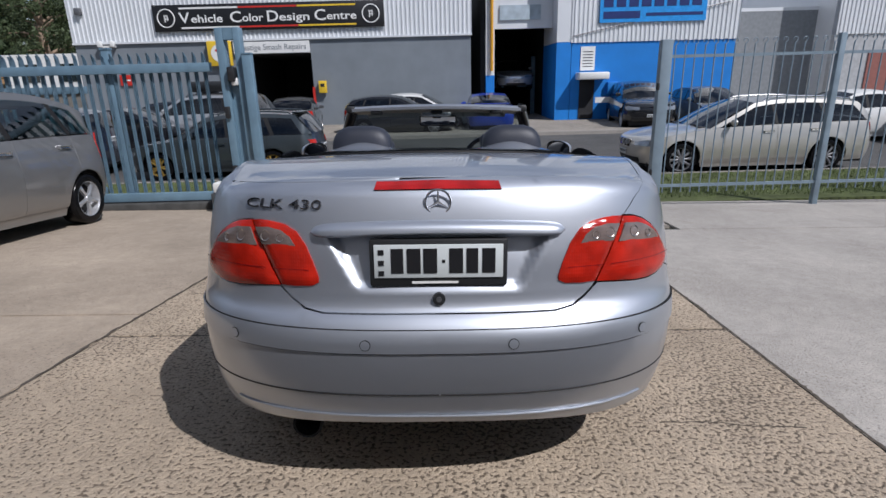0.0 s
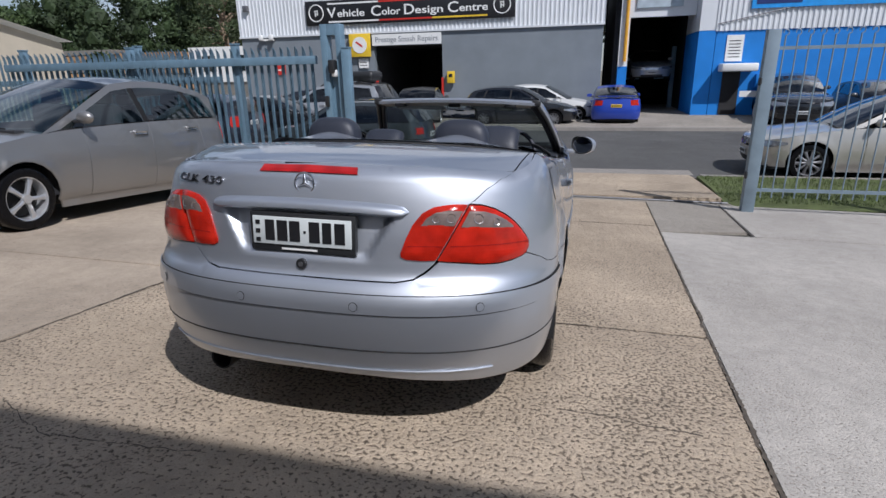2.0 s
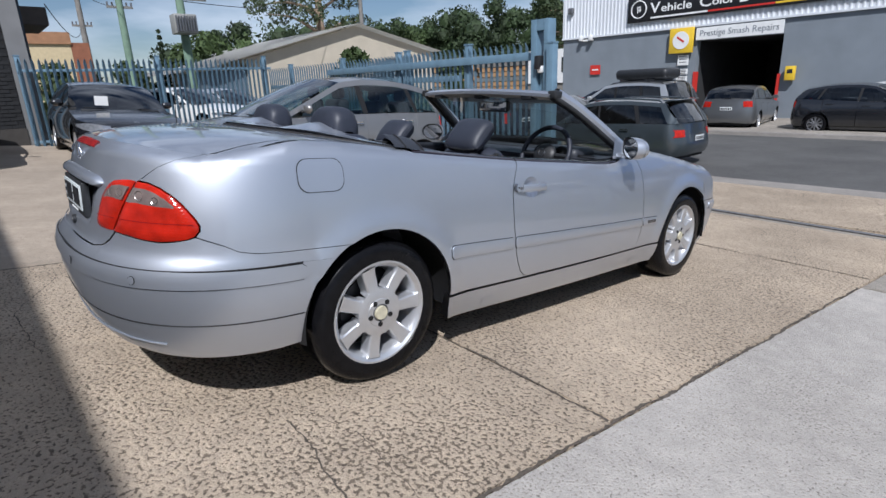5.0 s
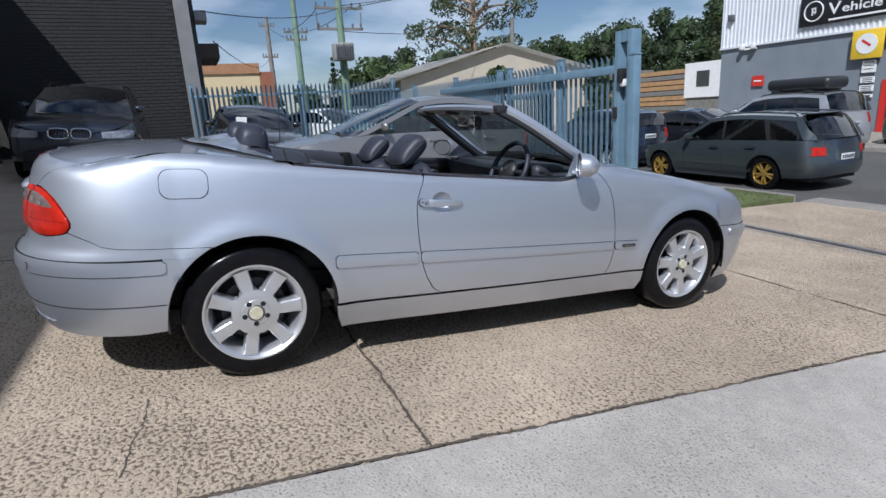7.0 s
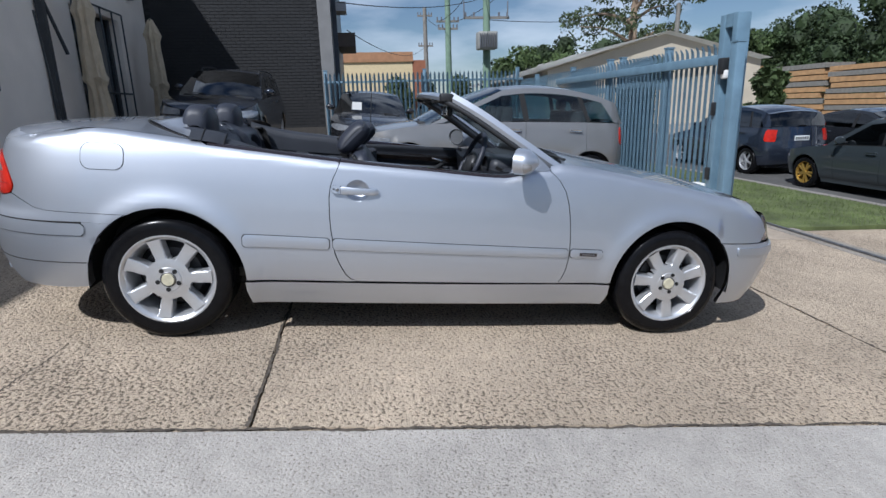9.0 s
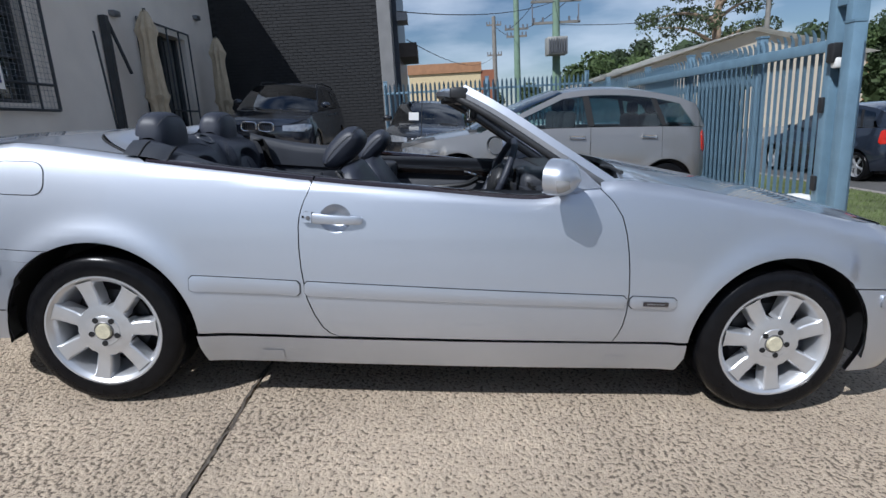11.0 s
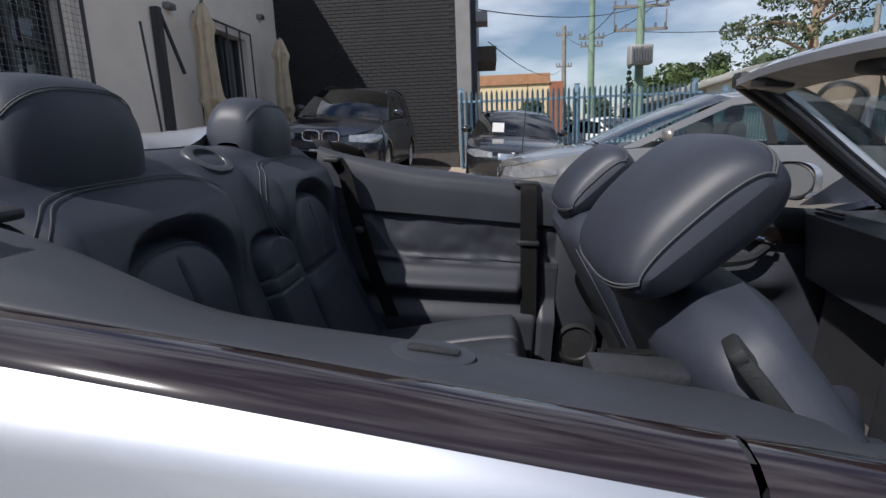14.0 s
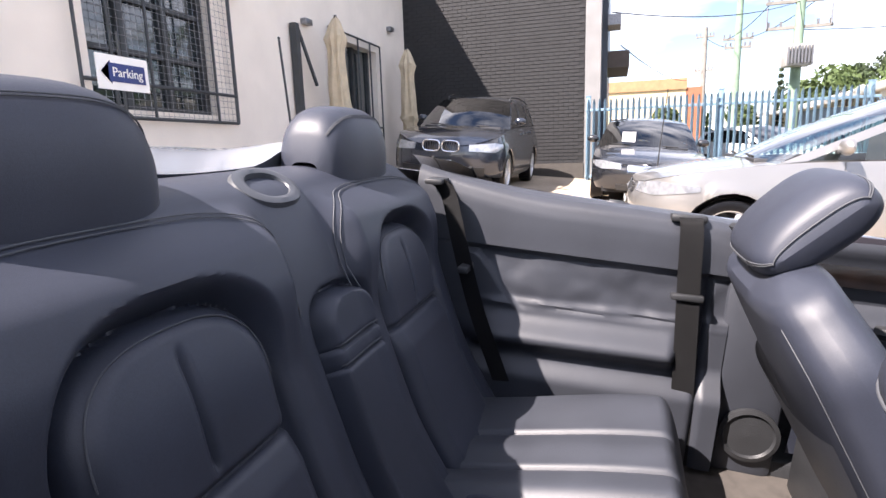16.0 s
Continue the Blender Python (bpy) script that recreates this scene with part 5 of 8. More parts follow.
# header of the screen, lining and latch
arch = lambda x, dy, dz: Vector((x, 1.385 - 0.055 * (1 - (x / 0.58) ** 2) + dy, 1.272 + 0.016 * (1 - (x / 0.58) ** 2) + dz))
bm = bmesh.new()
rows = [[arch(-0.585 + 1.17 * k / 30, dy, dz) for dy, dz in ((0.075, -0.038), (0.06, 0.004), (0.02, 0.012), (-0.018, 0.010), (-0.038, -0.004), (-0.036, -0.022))] for k in range(31)]
grid_faces(bm, rows)
part("screen_header", bm, SILVER, car)
bm = bmesh.new()
rows = [[arch(-0.575 + 1.15 * k / 30, dy, dz) for dy, dz in ((-0.036, -0.020), (0.0, -0.030), (0.05, -0.036), (0.08, -0.040))] for k in range(31)]
grid_faces(bm, rows)
part("header_lining", bm, CREAM, car)
for x in (-0.40, 0.40, 0.0):
    boxed("roof_latch", (x - 0.04, x + 0.04, 1.325, 1.40, 1.235, 1.262), BLACKP, car, bevel=0.01)
for sd in (1, -1):
    boxed("header_end", (sd * 0.575 - 0.03, sd * 0.575 + 0.03, 1.345, 1.42, 1.245, 1.29), BLACKP, car, bevel=0.012)
sc = sheet("windscreen", lambda u, v: Vector(((-1 + 2 * u) * (0.70 - 0.135 * v), 2.01 - 0.585 * v + 0.11 * (1 - (2 * u - 1) ** 2) * (1 - v) - 0.04 * (1 - (2 * u - 1) ** 2) * v, 0.925 + 0.335 * v + 0.02 * math.sin(math.pi * v) + 0.014 * (1 - (2 * u - 1) ** 2) * v)), 30, 16, PANE, car)
sc.visible_shadow = False
rv = boxed("interior_mirror", (-0.12, 0.14, 1.462, 1.498, 1.158, 1.232), BLACKP, car, bevel=0.018)
boxed("mirror_face", (-0.110, 0.130, 1.456, 1.4615, 1.166, 1.224), MIRROR, rv, bevel=0.0025)
tubed("mirror_stem", [(0.01, 1.485, 1.22), (0.01, 1.505, 1.245)], 0.012, BLACKP, rv)
# dashboard, hood, wheel
sheet("dashboard", lambda u, v: Vector((-0.72 + 1.44 * u, 2.02 - 0.34 * min(1, v * 1.6) - 0.06 * math.sin(math.pi * u) + (0.10 * (v - 0.62) if v > 0.62 else 0), 0.925 - 0.03 * min(1, v * 1.6) - 0.55 * max(0, v - 0.62))), 30, 24, LEATHER2, car)
boxed("dash_core", (-0.70, 0.70, 1.78, 2.0, 0.34, 0.86), BLACKP, car)
boxed("centre_console", (-0.12, 0.12, 1.55, 1.85, 0.34, 0.74), BLACKP, car, bevel=0.03)
bm = bmesh.new()
box(bm, 0.20, 0.56, 1.66, 1.90, 0.84, 0.955, bevel=0.045, seg=4)
part("instrument_hood", bm, LEATHER2, car)
for x in (0.30, 0.46):
    bm = bmesh.new()
    lathe(bm, [(0.0, 0.0), (0.055, 0.0), (0.06, 0.008), (0.062, 0.0)], 24, Matrix.Translation((x, 1.655, 0.90)) @ pose(0, 0, 0, 90, 0, 0))
    part("dial", bm, BLACKP, car)
for sd in (1, -1):
    bm = bmesh.new()
    for k in range(5):
        box(bm, sd * 0.62 - 0.06, sd * 0.62 + 0.06, 1.685, 1.70, 0.865 + k * 0.011, 0.870 + k * 0.011)
    part("air_vent", bm, GAP, car)
swm = Matrix.Translation((0.385, 1.575, 0.905)) @ pose(0, 0, 0, 68, 0, 0)
sw = new("steering_wheel")
sw.parent = car
bm = bmesh.new()
tube(bm, [swm @ Vector((0.183 * math.cos(a), 0.183 * math.sin(a), 0)) for a in [2 * math.pi * k / 40 for k in range(41)]], 0.0155, 10, False)
part("rim", bm, LEATHER, sw)
bm = bmesh.new()
bmesh.ops.create_uvsphere(bm, u_segments=24, v_segments=12, radius=1.0, matrix=swm @ Matrix.Diagonal((0.085, 0.072, 0.035, 1)))
part("hub_pad", bm, BLACKP, sw)
for a in (0, 180, 235, 305):
    d = Vector((math.cos(radians(a)), math.sin(radians(a)), 0))
    tubed("spoke", [swm @ (d * 0.06), swm @ (d * 0.178)], 0.014, BLACKP, sw)
bm = bmesh.new()
tube(bm, [swm @ Vector((0.022 * math.cos(a), 0.022 * math.sin(a), 0.037)) for a in [2 * math.pi * k / 20 for k in range(21)]], 0.002, 6, False)
part("hub_emblem", bm, CHROME, sw)
bm = bmesh.new()
tube(bm, [(0.385, 1.60, 0.89), (0.385, 1.75, 0.83)], 0.035, 12)
part("column", bm, BLACKP, sw)
# wipers at the foot of the screen
for x0 in (-0.45, 0.15):
    tubed("wiper", spline([(x0, 2.12, 0.955), (x0 + 0.2, 2.10, 0.968), (x0 + 0.5, 2.05, 0.975)], 4), 0.008, BLACKP, car)

# ---- ground, road, pavement ----
AGG = concrete("exposed_stone_concrete", (0.46, 0.372, 0.275), (0.060, 0.046, 0.034), 0.62, 58, 0.22, 0.016)
GREYC = concrete("pale_grey_concrete", (0.42, 0.39, 0.352), (0.12, 0.105, 0.09), 0.40, 90, 0.16, 0.007)
TANC = concrete("smooth_tan_concrete", (0.37, 0.305, 0.235), (0.13, 0.10, 0.08), 0.25, 60, 0.24, 0.005)
PATCHC = concrete("worn_patch_concrete", (0.30, 0.27, 0.23), (0.07, 0.06, 0.05), 0.45, 60, 0.16, 0.008)
KERBC = concrete("kerb_concrete", (0.26, 0.24, 0.215), (0.10, 0.09, 0.08), 0.3, 70)
ASPH = concrete("worn_asphalt", (0.085, 0.083, 0.08), (0.03, 0.03, 0.03), 0.4, 70, 0.22)
GRASS = mat("grass_soil", (0.085, 0.105, 0.035), 0.95, 0, 0.35, 3, 0.6, 80, fine=0.3, fscale=60)
BLADE = mat("grass_blade", (0.10, 0.135, 0.04), 0.7, 0, 0.35, 1.5)
DIRT = mat("joint_dirt", (0.05, 0.045, 0.035), 0.95, 0, 0.3, 20)
FAR = mat("far_ground", (0.16, 0.15, 0.12), 0.95, 0, 0.3, 0.05)


def gz(x, y):
    """Height of the yard's sloping surface."""
    return -0.0822 * y - 0.0175 * x


ROADZ = -0.66
bm = bmesh.new()
bmesh.ops.create_grid(bm, x_segments=4, y_segments=4, size=900)
g = part("ground", bm, FAR)
g.location = (0, 0, -0.86)
tagged(g, "wide dull ground running to the horizon", "ground", kind="structure")

yard = tagged(boxed("pavement", (-13.2, 12, -9, 6.3, -0.55, -0.030), DIRT), "sloping concrete yard of joined slabs", "pavement", kind="structure")
yard.matrix_world = CAR


def slab(corners, material, lift=0.0):
    bm = bmesh.new()
    low = [bm.verts.new((x, y, -0.10)) for x, y in corners]
    up = [bm.verts.new((x, y, lift)) for x, y in corners]
    n = len(corners)
    bm.faces.new(up), bm.faces.new(low[::-1])
    for i in range(n):
        bm.faces.new((low[i], low[(i + 1) % n], up[(i + 1) % n], up[i]))
    rim = [e for e in bm.edges if e.verts[0] in up and e.verts[1] in up]
    bmesh.ops.bevel(bm, geom=rim, offset=0.006, segments=2, affect="EDGES")
    return part("slab", bm, material, yard)


xl = lambda y: -1.93 + 0.05 * y
xr = lambda y: 1.635 + 0.045 * y
J = 0.005
YS = (-9, 0.53, 3.94, 5.9)
for y0, y1 in zip(YS, YS[1:]):
    slab([(xl(y0) + J, y0 + J), (xr(y0) - J, y0 + J), (xr(y1) - J, y1 - J), (xl(y1) + J, y1 - J)], AGG)
slab([(xr(-9) + J, -9), (12, -9), (12, 3.6), (xr(3.6) + J, 3.6)], GREYC)
slab([(xr(3.62) + J, 3.62), (2.72, 3.84), (2.88, 5.9), (xr(5.9) + J, 5.9)], PATCHC)
slab([(2.74, 3.62), (12, 3.62), (12, 5.9), (2.90, 5.9)], GREYC)
slab([(-13.2, -9), (xl(-9) - J, -9), (xl(0.9) - J, 0.9), (-13.2, 0.9)], TANC)
slab([(-13.2, 0.915), (xl(0.915) - J, 0.915), (xl(5.9) - J, 5.9), (-13.2, 5.9)], TANC)
# threshold with the gate's rail, then the crossing to the road
slab([(-2.6, 5.92), (3.1, 5.92), (3.1, 6.3), (-2.6, 6.3)], PATCHC, -0.004)
bm = bmesh.new()
tube(bm, [(-9.0, 6.06, 0.012), (3.05, 6.06, 0.012)], 0.014, 8)
part("gate_rail", bm, STEEL, yard)

EDGE_Z = gz(0, 6.25)
CRACKM = mat("crack_dirt", (0.085, 0.07, 0.055), 0.95, 0, 0.4, 40)


def crack(pts, seed, w=0.006):
    """A ragged crack in a slab, filled with dirt."""
    rk = random.Random(seed)
    line = []
    for (xa, ya), (xb, yb_) in zip(pts, pts[1:]):
        n = max(2, int(math.hypot(xb - xa, yb_ - ya) / 0.02))
        line += [(xa + (xb - xa) * k / n, ya + (yb_ - ya) * k / n) for k in range(n)]
    a = math.atan2(pts[-1][1] - pts[0][1], pts[-1][0] - pts[0][0])
    nx, ny = -math.sin(a), math.cos(a)
    bm = bmesh.new()
    j, rows = 0.0, []
    for x, y in line:
        j = 0.85 * j + rk.uniform(-0.006, 0.006)
        h = w * rk.uniform(0.25, 1.0)
        rows.append([Vector((x + nx * (j - h), y + ny * (j - h), 0.0012)), Vector((x + nx * (j + h), y + ny * (j + h), 0.0012))])
    grid_faces(bm, rows)
    bmesh.ops.recalc_face_normals(bm, faces=bm.faces[:])
    return part("crack", bm, CRACKM, yard, smooth=False)


crack([(0.87, -0.46), (1.10, -0.47), (1.44, -0.53)], 1)
crack([(0.74, -0.42), (1.1, -0.30), (1.62, -0.36)], 2, 0.002)
crack([(-1.9, 1.35), (-1.2, 1.30), (-0.9, 1.33)], 3, 0.004)
crack([(2.9, 0.6), (4.4, 0.9), (6.0, 0.7)], 4, 0.004)
crack([(-1.6, -0.9), (-1.0, -1.15), (-0.3, -1.1)], 5, 0.003)
crack([(0.2, -1.9), (0.9, -1.6), (1.5, -1.75)], 6, 0.003)
for yj, k in ((0.53, 7), (3.94, 8)):
    crack([(xl(yj), yj), (xr(yj), yj)], k, 0.009)
crack([(xr(-6), -6), (xr(3.6), 3.6)], 9, 0.012)
crack([(xl(-6), -6), (xl(3.6), 3.6)], 10, 0.012)


def strip(name, x0, x1, ys, material, label, cat="pavement", thick=0.4, kind="structure"):
    """A band of ground with its own fall: ys are (y, z) pairs."""
    bm = bmesh.new()
    n = max(2, int((x1 - x0) / 0.5)) if x1 - x0 < 30 else 12
    xs = [x0 + (x1 - x0) * i / n for i in range(n + 1)]
    rows = [[Vector((x, y, z)) for x in xs] for y, z in ys]
    grid_faces(bm, rows)
    low = [[Vector((x, y, z - thick)) for x in xs] for y, z in (ys[0], ys[-1])]
    grid_faces(bm, [rows[0], low[0]][::-1])
    grid_faces(bm, [rows[-1], low[1]])
    for k in (0, -1):
        grid_faces(bm, [[r[k] for r in rows], [r[k] - Vector((0, 0, thick)) for r in rows]])
    bmesh.ops.recalc_face_normals(bm, faces=bm.faces[:])
    return tagged(part(name, bm, material), label, cat, kind=kind)


strip("crossing", -2.3, 3.0, [(6.26, EDGE_Z), (7.4, -0.56), (8.5, -0.61), (9.0, -0.655)], AGG, "worn concrete driveway crossing down to the road")
strip("verge_left", -60, -2.32, [(6.0, gz(-2, 6.0) + 0.0), (7.0, -0.50), (8.7, -0.53)], GRASS, "mown grass verge beside the road", "grass")
strip("verge_right", 3.02, 60, [(5.95, gz(3, 6.0) - 0.02), (7.0, -0.52), (8.3, -0.55)], GRASS, "mown grass verge beside the road", "grass")
strip("kerb_left", -60, -2.4, [(8.7, -0.52), (8.86, -0.525), (8.88, -0.66), (9.2, -0.67)], KERBC, "low concrete kerb along the verge", "kerb")
strip("kerb_right", 3.1, 60, [(8.3, -0.54), (8.46, -0.545), (8.48, -0.66), (8.8, -0.67)], KERBC, "low concrete kerb along the verge", "kerb")
strip("road", -300, 300, [(8.75, ROADZ - 0.004), (13.0, ROADZ + 0.05), (17.4, ROADZ)], ASPH, "worn grey asphalt road", "road")
strip("road_gutter", -2.4, 3.1, [(8.98, ROADZ + 0.004), (9.5, ROADZ + 0.012)], KERBC, "pale concrete gutter of the crossing", "kerb")
strip("far_kerb", -300, 300, [(17.35, ROADZ + 0.004), (17.37, -0.55), (17.55, -0.54)], KERBC, "pale concrete kerb on the far side", "kerb")
strip("far_pavement", -300, 300, [(17.54, -0.545), (30, -0.50)], PATCHC, "wide concrete forecourt across the road", "pavement")


def blades(name, x0, x1, y0, y1, n, zf):
    bm = bmesh.new()
    rnd = random.Random(4)
    for _ in range(n):
        x, y = rnd.uniform(x0, x1), rnd.uniform(y0, y1)
        z, h, a = zf(x, y), rnd.uniform(0.02, 0.06), rnd.uniform(0, 6.28)
        c, s = math.cos(a) * 0.006, math.sin(a) * 0.006
        bm.faces.new((bm.verts.new((x - c, y - s, z - 0.01)), bm.verts.new((x + c, y + s, z - 0.01)), bm.verts.new((x + rnd.uniform(-.03, .03), y + rnd.uniform(-.03, .03), z + h))))
    return tagged(part(name, bm, BLADE), "short green grass of the verge", "grass", kind="stuff")


zv = lambda x, y: float(np.interp(y, [6.0, 7.0, 8.7], [gz(x * 0.1, 6.0), -0.505, -0.53]))
blades("grass", 3.05, 9.5, 6.05, 8.25, 9000, lambda x, y: zv(x, y) - 0.015)
blades("grass", -8.0, -2.35, 6.1, 8.65, 8000, zv)

# ---- steel gate, posts and fences ----
PALE_H = 1.92


def pale_mesh(name, h, material, w=0.030, d=0.010):
    """A folded steel pale with a three-cornered tip."""
    bm = bmesh.new()
    sec = [(-w, d), (-w * 0.4, -d), (0.0, d * 0.2), (w * 0.4, -d), (w, d)]
    rows = [[Vector((x, y, z)) for x, y in sec] for z in (0.0, h - 0.10)]
    rows.append([Vector((x * 0.75, y - 0.006, h - 0.05)) for x, y in sec])
    rows.append([Vector((x * 0.12, y - 0.03, h)) for x, y in sec])
    grid_faces(bm, rows)
    bmesh.ops.solidify(bm, geom=bm.faces[:], thickness=0.004)
    ob = part(name, bm, material)
    me = ob.data
    bpy.data.objects.remove(ob)
    return me


PALE = pale_mesh("pale", PALE_H, GATE)


def palisade(name, p0, p1, base, top, label, step=0.125, posts=(), face=0, rails=(0.16, 1.62), rail_size=0.05, behind=False):
    """Pales on two rails between two points on the plan."""
    a, b = Vector((*p0, 0)), Vector((*p1, 0))
    ln = (b - a).length
    f = thing(name, Matrix.Translation((a.x, a.y, base)) @ pose(0, 0, 0, 0, 0, math.degrees(math.atan2(b.y - a.y, b.x - a.x))), label, "fence")
    for z in rails:
        boxed("rail", (0, ln, -rail_size / 2, rail_size / 2, z - rail_size, z + rail_size), GATE, f, bevel=0.006)
    for x in posts:
        po = boxed("post", (x - 0.05, x + 0.05, 0.03 if not behind else 0.055, 0.13 if not behind else 0.155, -0.3, top + 0.06), GATE, f, bevel=0.006)
        boxed("post_cap", (x - 0.058, x + 0.058, 0.022 if not behind else 0.047, 0.138 if not behind else 0.163, top + 0.06, top + 0.085), GATE, po)
    for k in range(int(ln / step)):
        o = new("pale", PALE)
        o.parent = f
        o.location, o.rotation_euler = ((k + 0.5) * step, (rail_size / 2 + 0.012) * (1 if behind else -1), top - PALE_H), (0, 0, face)
    return f


palisade("sliding_gate", (-9.1, 5.58), (-3.05, 5.58), -0.42, 2.20, "blue-grey steel palisade gate slid open behind its post", posts=(2.6, 4.6), rails=(0.22, 2.0), rail_size=0.06, behind=True)
palisade("palisade_fence", (-13.0, 5.9), (-5.0, 5.9), -0.30, 2.12, "blue-grey steel palisade fence along the yard", posts=(1.2, 3.9, 6.4))
palisade("palisade_fence", (-12.9, 0.05), (-12.9, 5.9), 0.10, 2.0, "blue-grey steel palisade fence along the side of the yard", posts=(0.06, 2.9, 5.7), rails=(0.2, 1.75), rail_size=0.03)

gp = thing("gate_post", pose(-2.71, 5.46, -0.45), "tall blue-grey steel gate post with a slot near its top", "gate post")
bm = bmesh.new()
box(bm, -0.16, -0.055, -0.085, 0.085, 0, 2.51, bevel=0.008)
part("upright", bm, GATE, gp)
bm = bmesh.new()
box(bm, 0.075, 0.16, -0.085, 0.085, 0, 2.51, bevel=0.008)
part("upright", bm, GATE, gp)
boxed("post_head", (-0.054, 0.074, -0.084, 0.084, 2.36, 2.509), GATE, gp)
boxed("back_plate", (-0.054, 0.074, 0.0, 0.08, 0, 2.0), GATE, gp)
boxed("roller", (-0.04, 0.06, -0.16, -0.03, 1.83, 2.02), BLACKP, gp, bevel=0.02)
boxed("roller_cap", (-0.01, 0.075, -0.13, -0.05, 1.78, 1.88), WHITE, gp, bevel=0.02)
for z in (0.55, 1.35):
    boxed("latch_box", (-0.15, -0.08, -0.12, -0.084, z, z + 0.16), BLACKP, gp, bevel=0.012)
g2 = thing("gate_post", pose(-2.47, 5.36, -0.45), "shorter blue-grey steel post beside the gate post", "gate post")
boxed("upright", (-0.06, 0.06, -0.06, 0.06, 0, 2.17), GATE, g2, bevel=0.008)
boxed("post_cap", (-0.066, 0.066, -0.066, 0.066, 2.17, 2.19), GATE, g2)
mb_ = thing("gate_motor", pose(-3.02, 5.36, gz(-3.0, 5.36)), "small white gate motor box on a dark base", "gate motor")
boxed("base_block", (-0.16, 0.16, -0.12, 0.12, 0, 0.28), mat("dark_block", (0.05, 0.055, 0.06), 0.7), mb_, bevel=0.01)
boxed("motor_cover", (-0.13, 0.13, -0.10, 0.10, 0.28, 0.42), WHITE, mb_, bevel=0.025)
bm = bmesh.new()
box(bm, -9.2, -3.2, 5.48, 5.70, -0.42, -0.28, bevel=0.02)
tagged(part("gate_footing", bm, mat("stained_footing", (0.06, 0.06, 0.058), 0.9, 0, 0.3, 8)), "dark stained concrete footing under the gate", "kerb", kind="structure")

# picket fence right of the opening
bm = bmesh.new()
tube(bm, [(0, 0, 0), (0, 0, 2.02)], 0.0095, 8)
tube(bm, [(0.03 * math.sin(t), 0, 2.06 - 0.035 * math.cos(t)) for t in [k * 0.55 for k in range(10)]], 0.006, 6)
pk = part("picket", bm, GREYFENCE)
PICKET = pk.data
bpy.data.objects.remove(pk)
pf = thing("picket_fence", pose(3.12, 5.5, -0.24), "grey-blue steel picket fence with looped tips", "fence")
for z in (0.02, 1.80):
    boxed("rail", (0.08, 9.6, -0.02, 0.02, z - 0.02, z + 0.02), GREYFENCE, pf)
for k in range(70):
    o = new("picket", PICKET)
    o.parent, o.location = pf, (0.16 + 0.135 * k, -0.012, -0.08)
for x in (2.42, 4.82, 7.2):
    boxed("post", (x - 0.04, x + 0.04, -0.04, 0.04, -0.35, 2.05), GREYFENCE, pf, bevel=0.006)
rp = thing("gate_post", pose(3.12, 5.42, gz(3.1, 5.4)), "grey-blue steel post at the end of the picket fence", "gate post")
boxed("upright", (-0.075, 0.075, -0.06, 0.06, -0.1, 2.27), GREYFENCE, rp, bevel=0.008)
for z in (0.45, 1.62):
    boxed("hinge", (-0.11, -0.07, -0.10, -0.04, z, z + 0.10), BLACKP, rp, bevel=0.02)

# ---- buildings across the road ----
GREYW = mat("grey_painted_block", (0.19, 0.215, 0.24), 0.8, 0, 0.08, 1.2, 0.2, 14, fine=0.05)
CORR = mat("white_sheet_steel", (0.70, 0.72, 0.74), 0.45, 0.1, 0.05, 0.8)
BLUEW = mat("bright_blue_paint", (0.012, 0.20, 0.62), 0.6, 0, 0.07, 1.5)
# bay insides and a door in near-black; the bays' shade is in the colour
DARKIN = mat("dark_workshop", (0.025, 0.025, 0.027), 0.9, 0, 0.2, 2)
RENDERW = mat("pale_render", (0.76, 0.70, 0.625), 0.85, 0, 0.06, 1.5, 0.15, 90, fine=0.05)


def corrugated(name, x0, x1, z0, z1, y, parent, pitch=0.19, depth=0.035, material=None):
    """Ribbed sheet facing the road."""
    bm = bmesh.new()
    lo, hi = [], []
    x = x0
    while x < x1 - 1e-6:
        for f, d in ((0.0, 0), (0.45, 0), (0.6, depth), (0.85, depth)):
            xx = min(x1, x + f * pitch)
            lo.append(Vector((xx, y - d, z0)))
            hi.append(Vector((xx, y - d, z1)))
        x += pitch
    grid_faces(bm, [lo, hi])
    return part(name, bm, material or CORR, parent, smooth=False)


vc = thing("repair_workshop", pose(0, 23.2, -0.55), "grey block workshop with ribbed white cladding above", "building")
# x from -15.7 to 1.6; z from the forecourt up
boxed("wall", (-15.7, -8.75, 0, 0.3, 0, 3.72), GREYW, vc)
boxed("wall", (-5.45, 1.6, 0, 0.3, 0, 3.72), GREYW, vc)
boxed("wall", (-8.75, -5.45, 0, 0.3, 3.15, 3.72), GREYW, vc)
boxed("side_wall", (-15.7, -15.4, 0.3, 14, 0, 8.5), GREYW, vc)
boxed("side_wall", (1.3, 1.6, 0.3, 14, 0, 8.5), GREYW, vc)
boxed("rear_wall", (-15.4, 1.3, 13.7, 14, 0, 8.5), GREYW, vc)
boxed("roof", (-15.9, 1.8, 0.2, 14.1, 8.5, 8.7), CORR, vc)
corrugated("cladding", -15.75, 1.65, 3.74, 8.6, -0.03, vc)
boxed("cladding_flashing", (-15.75, 1.65, -0.10, -0.005, 3.70, 3.78), CORR, vc)
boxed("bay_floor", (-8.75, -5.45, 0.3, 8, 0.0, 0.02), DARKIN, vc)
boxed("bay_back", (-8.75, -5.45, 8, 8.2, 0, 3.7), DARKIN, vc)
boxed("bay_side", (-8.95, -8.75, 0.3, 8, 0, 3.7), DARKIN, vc)
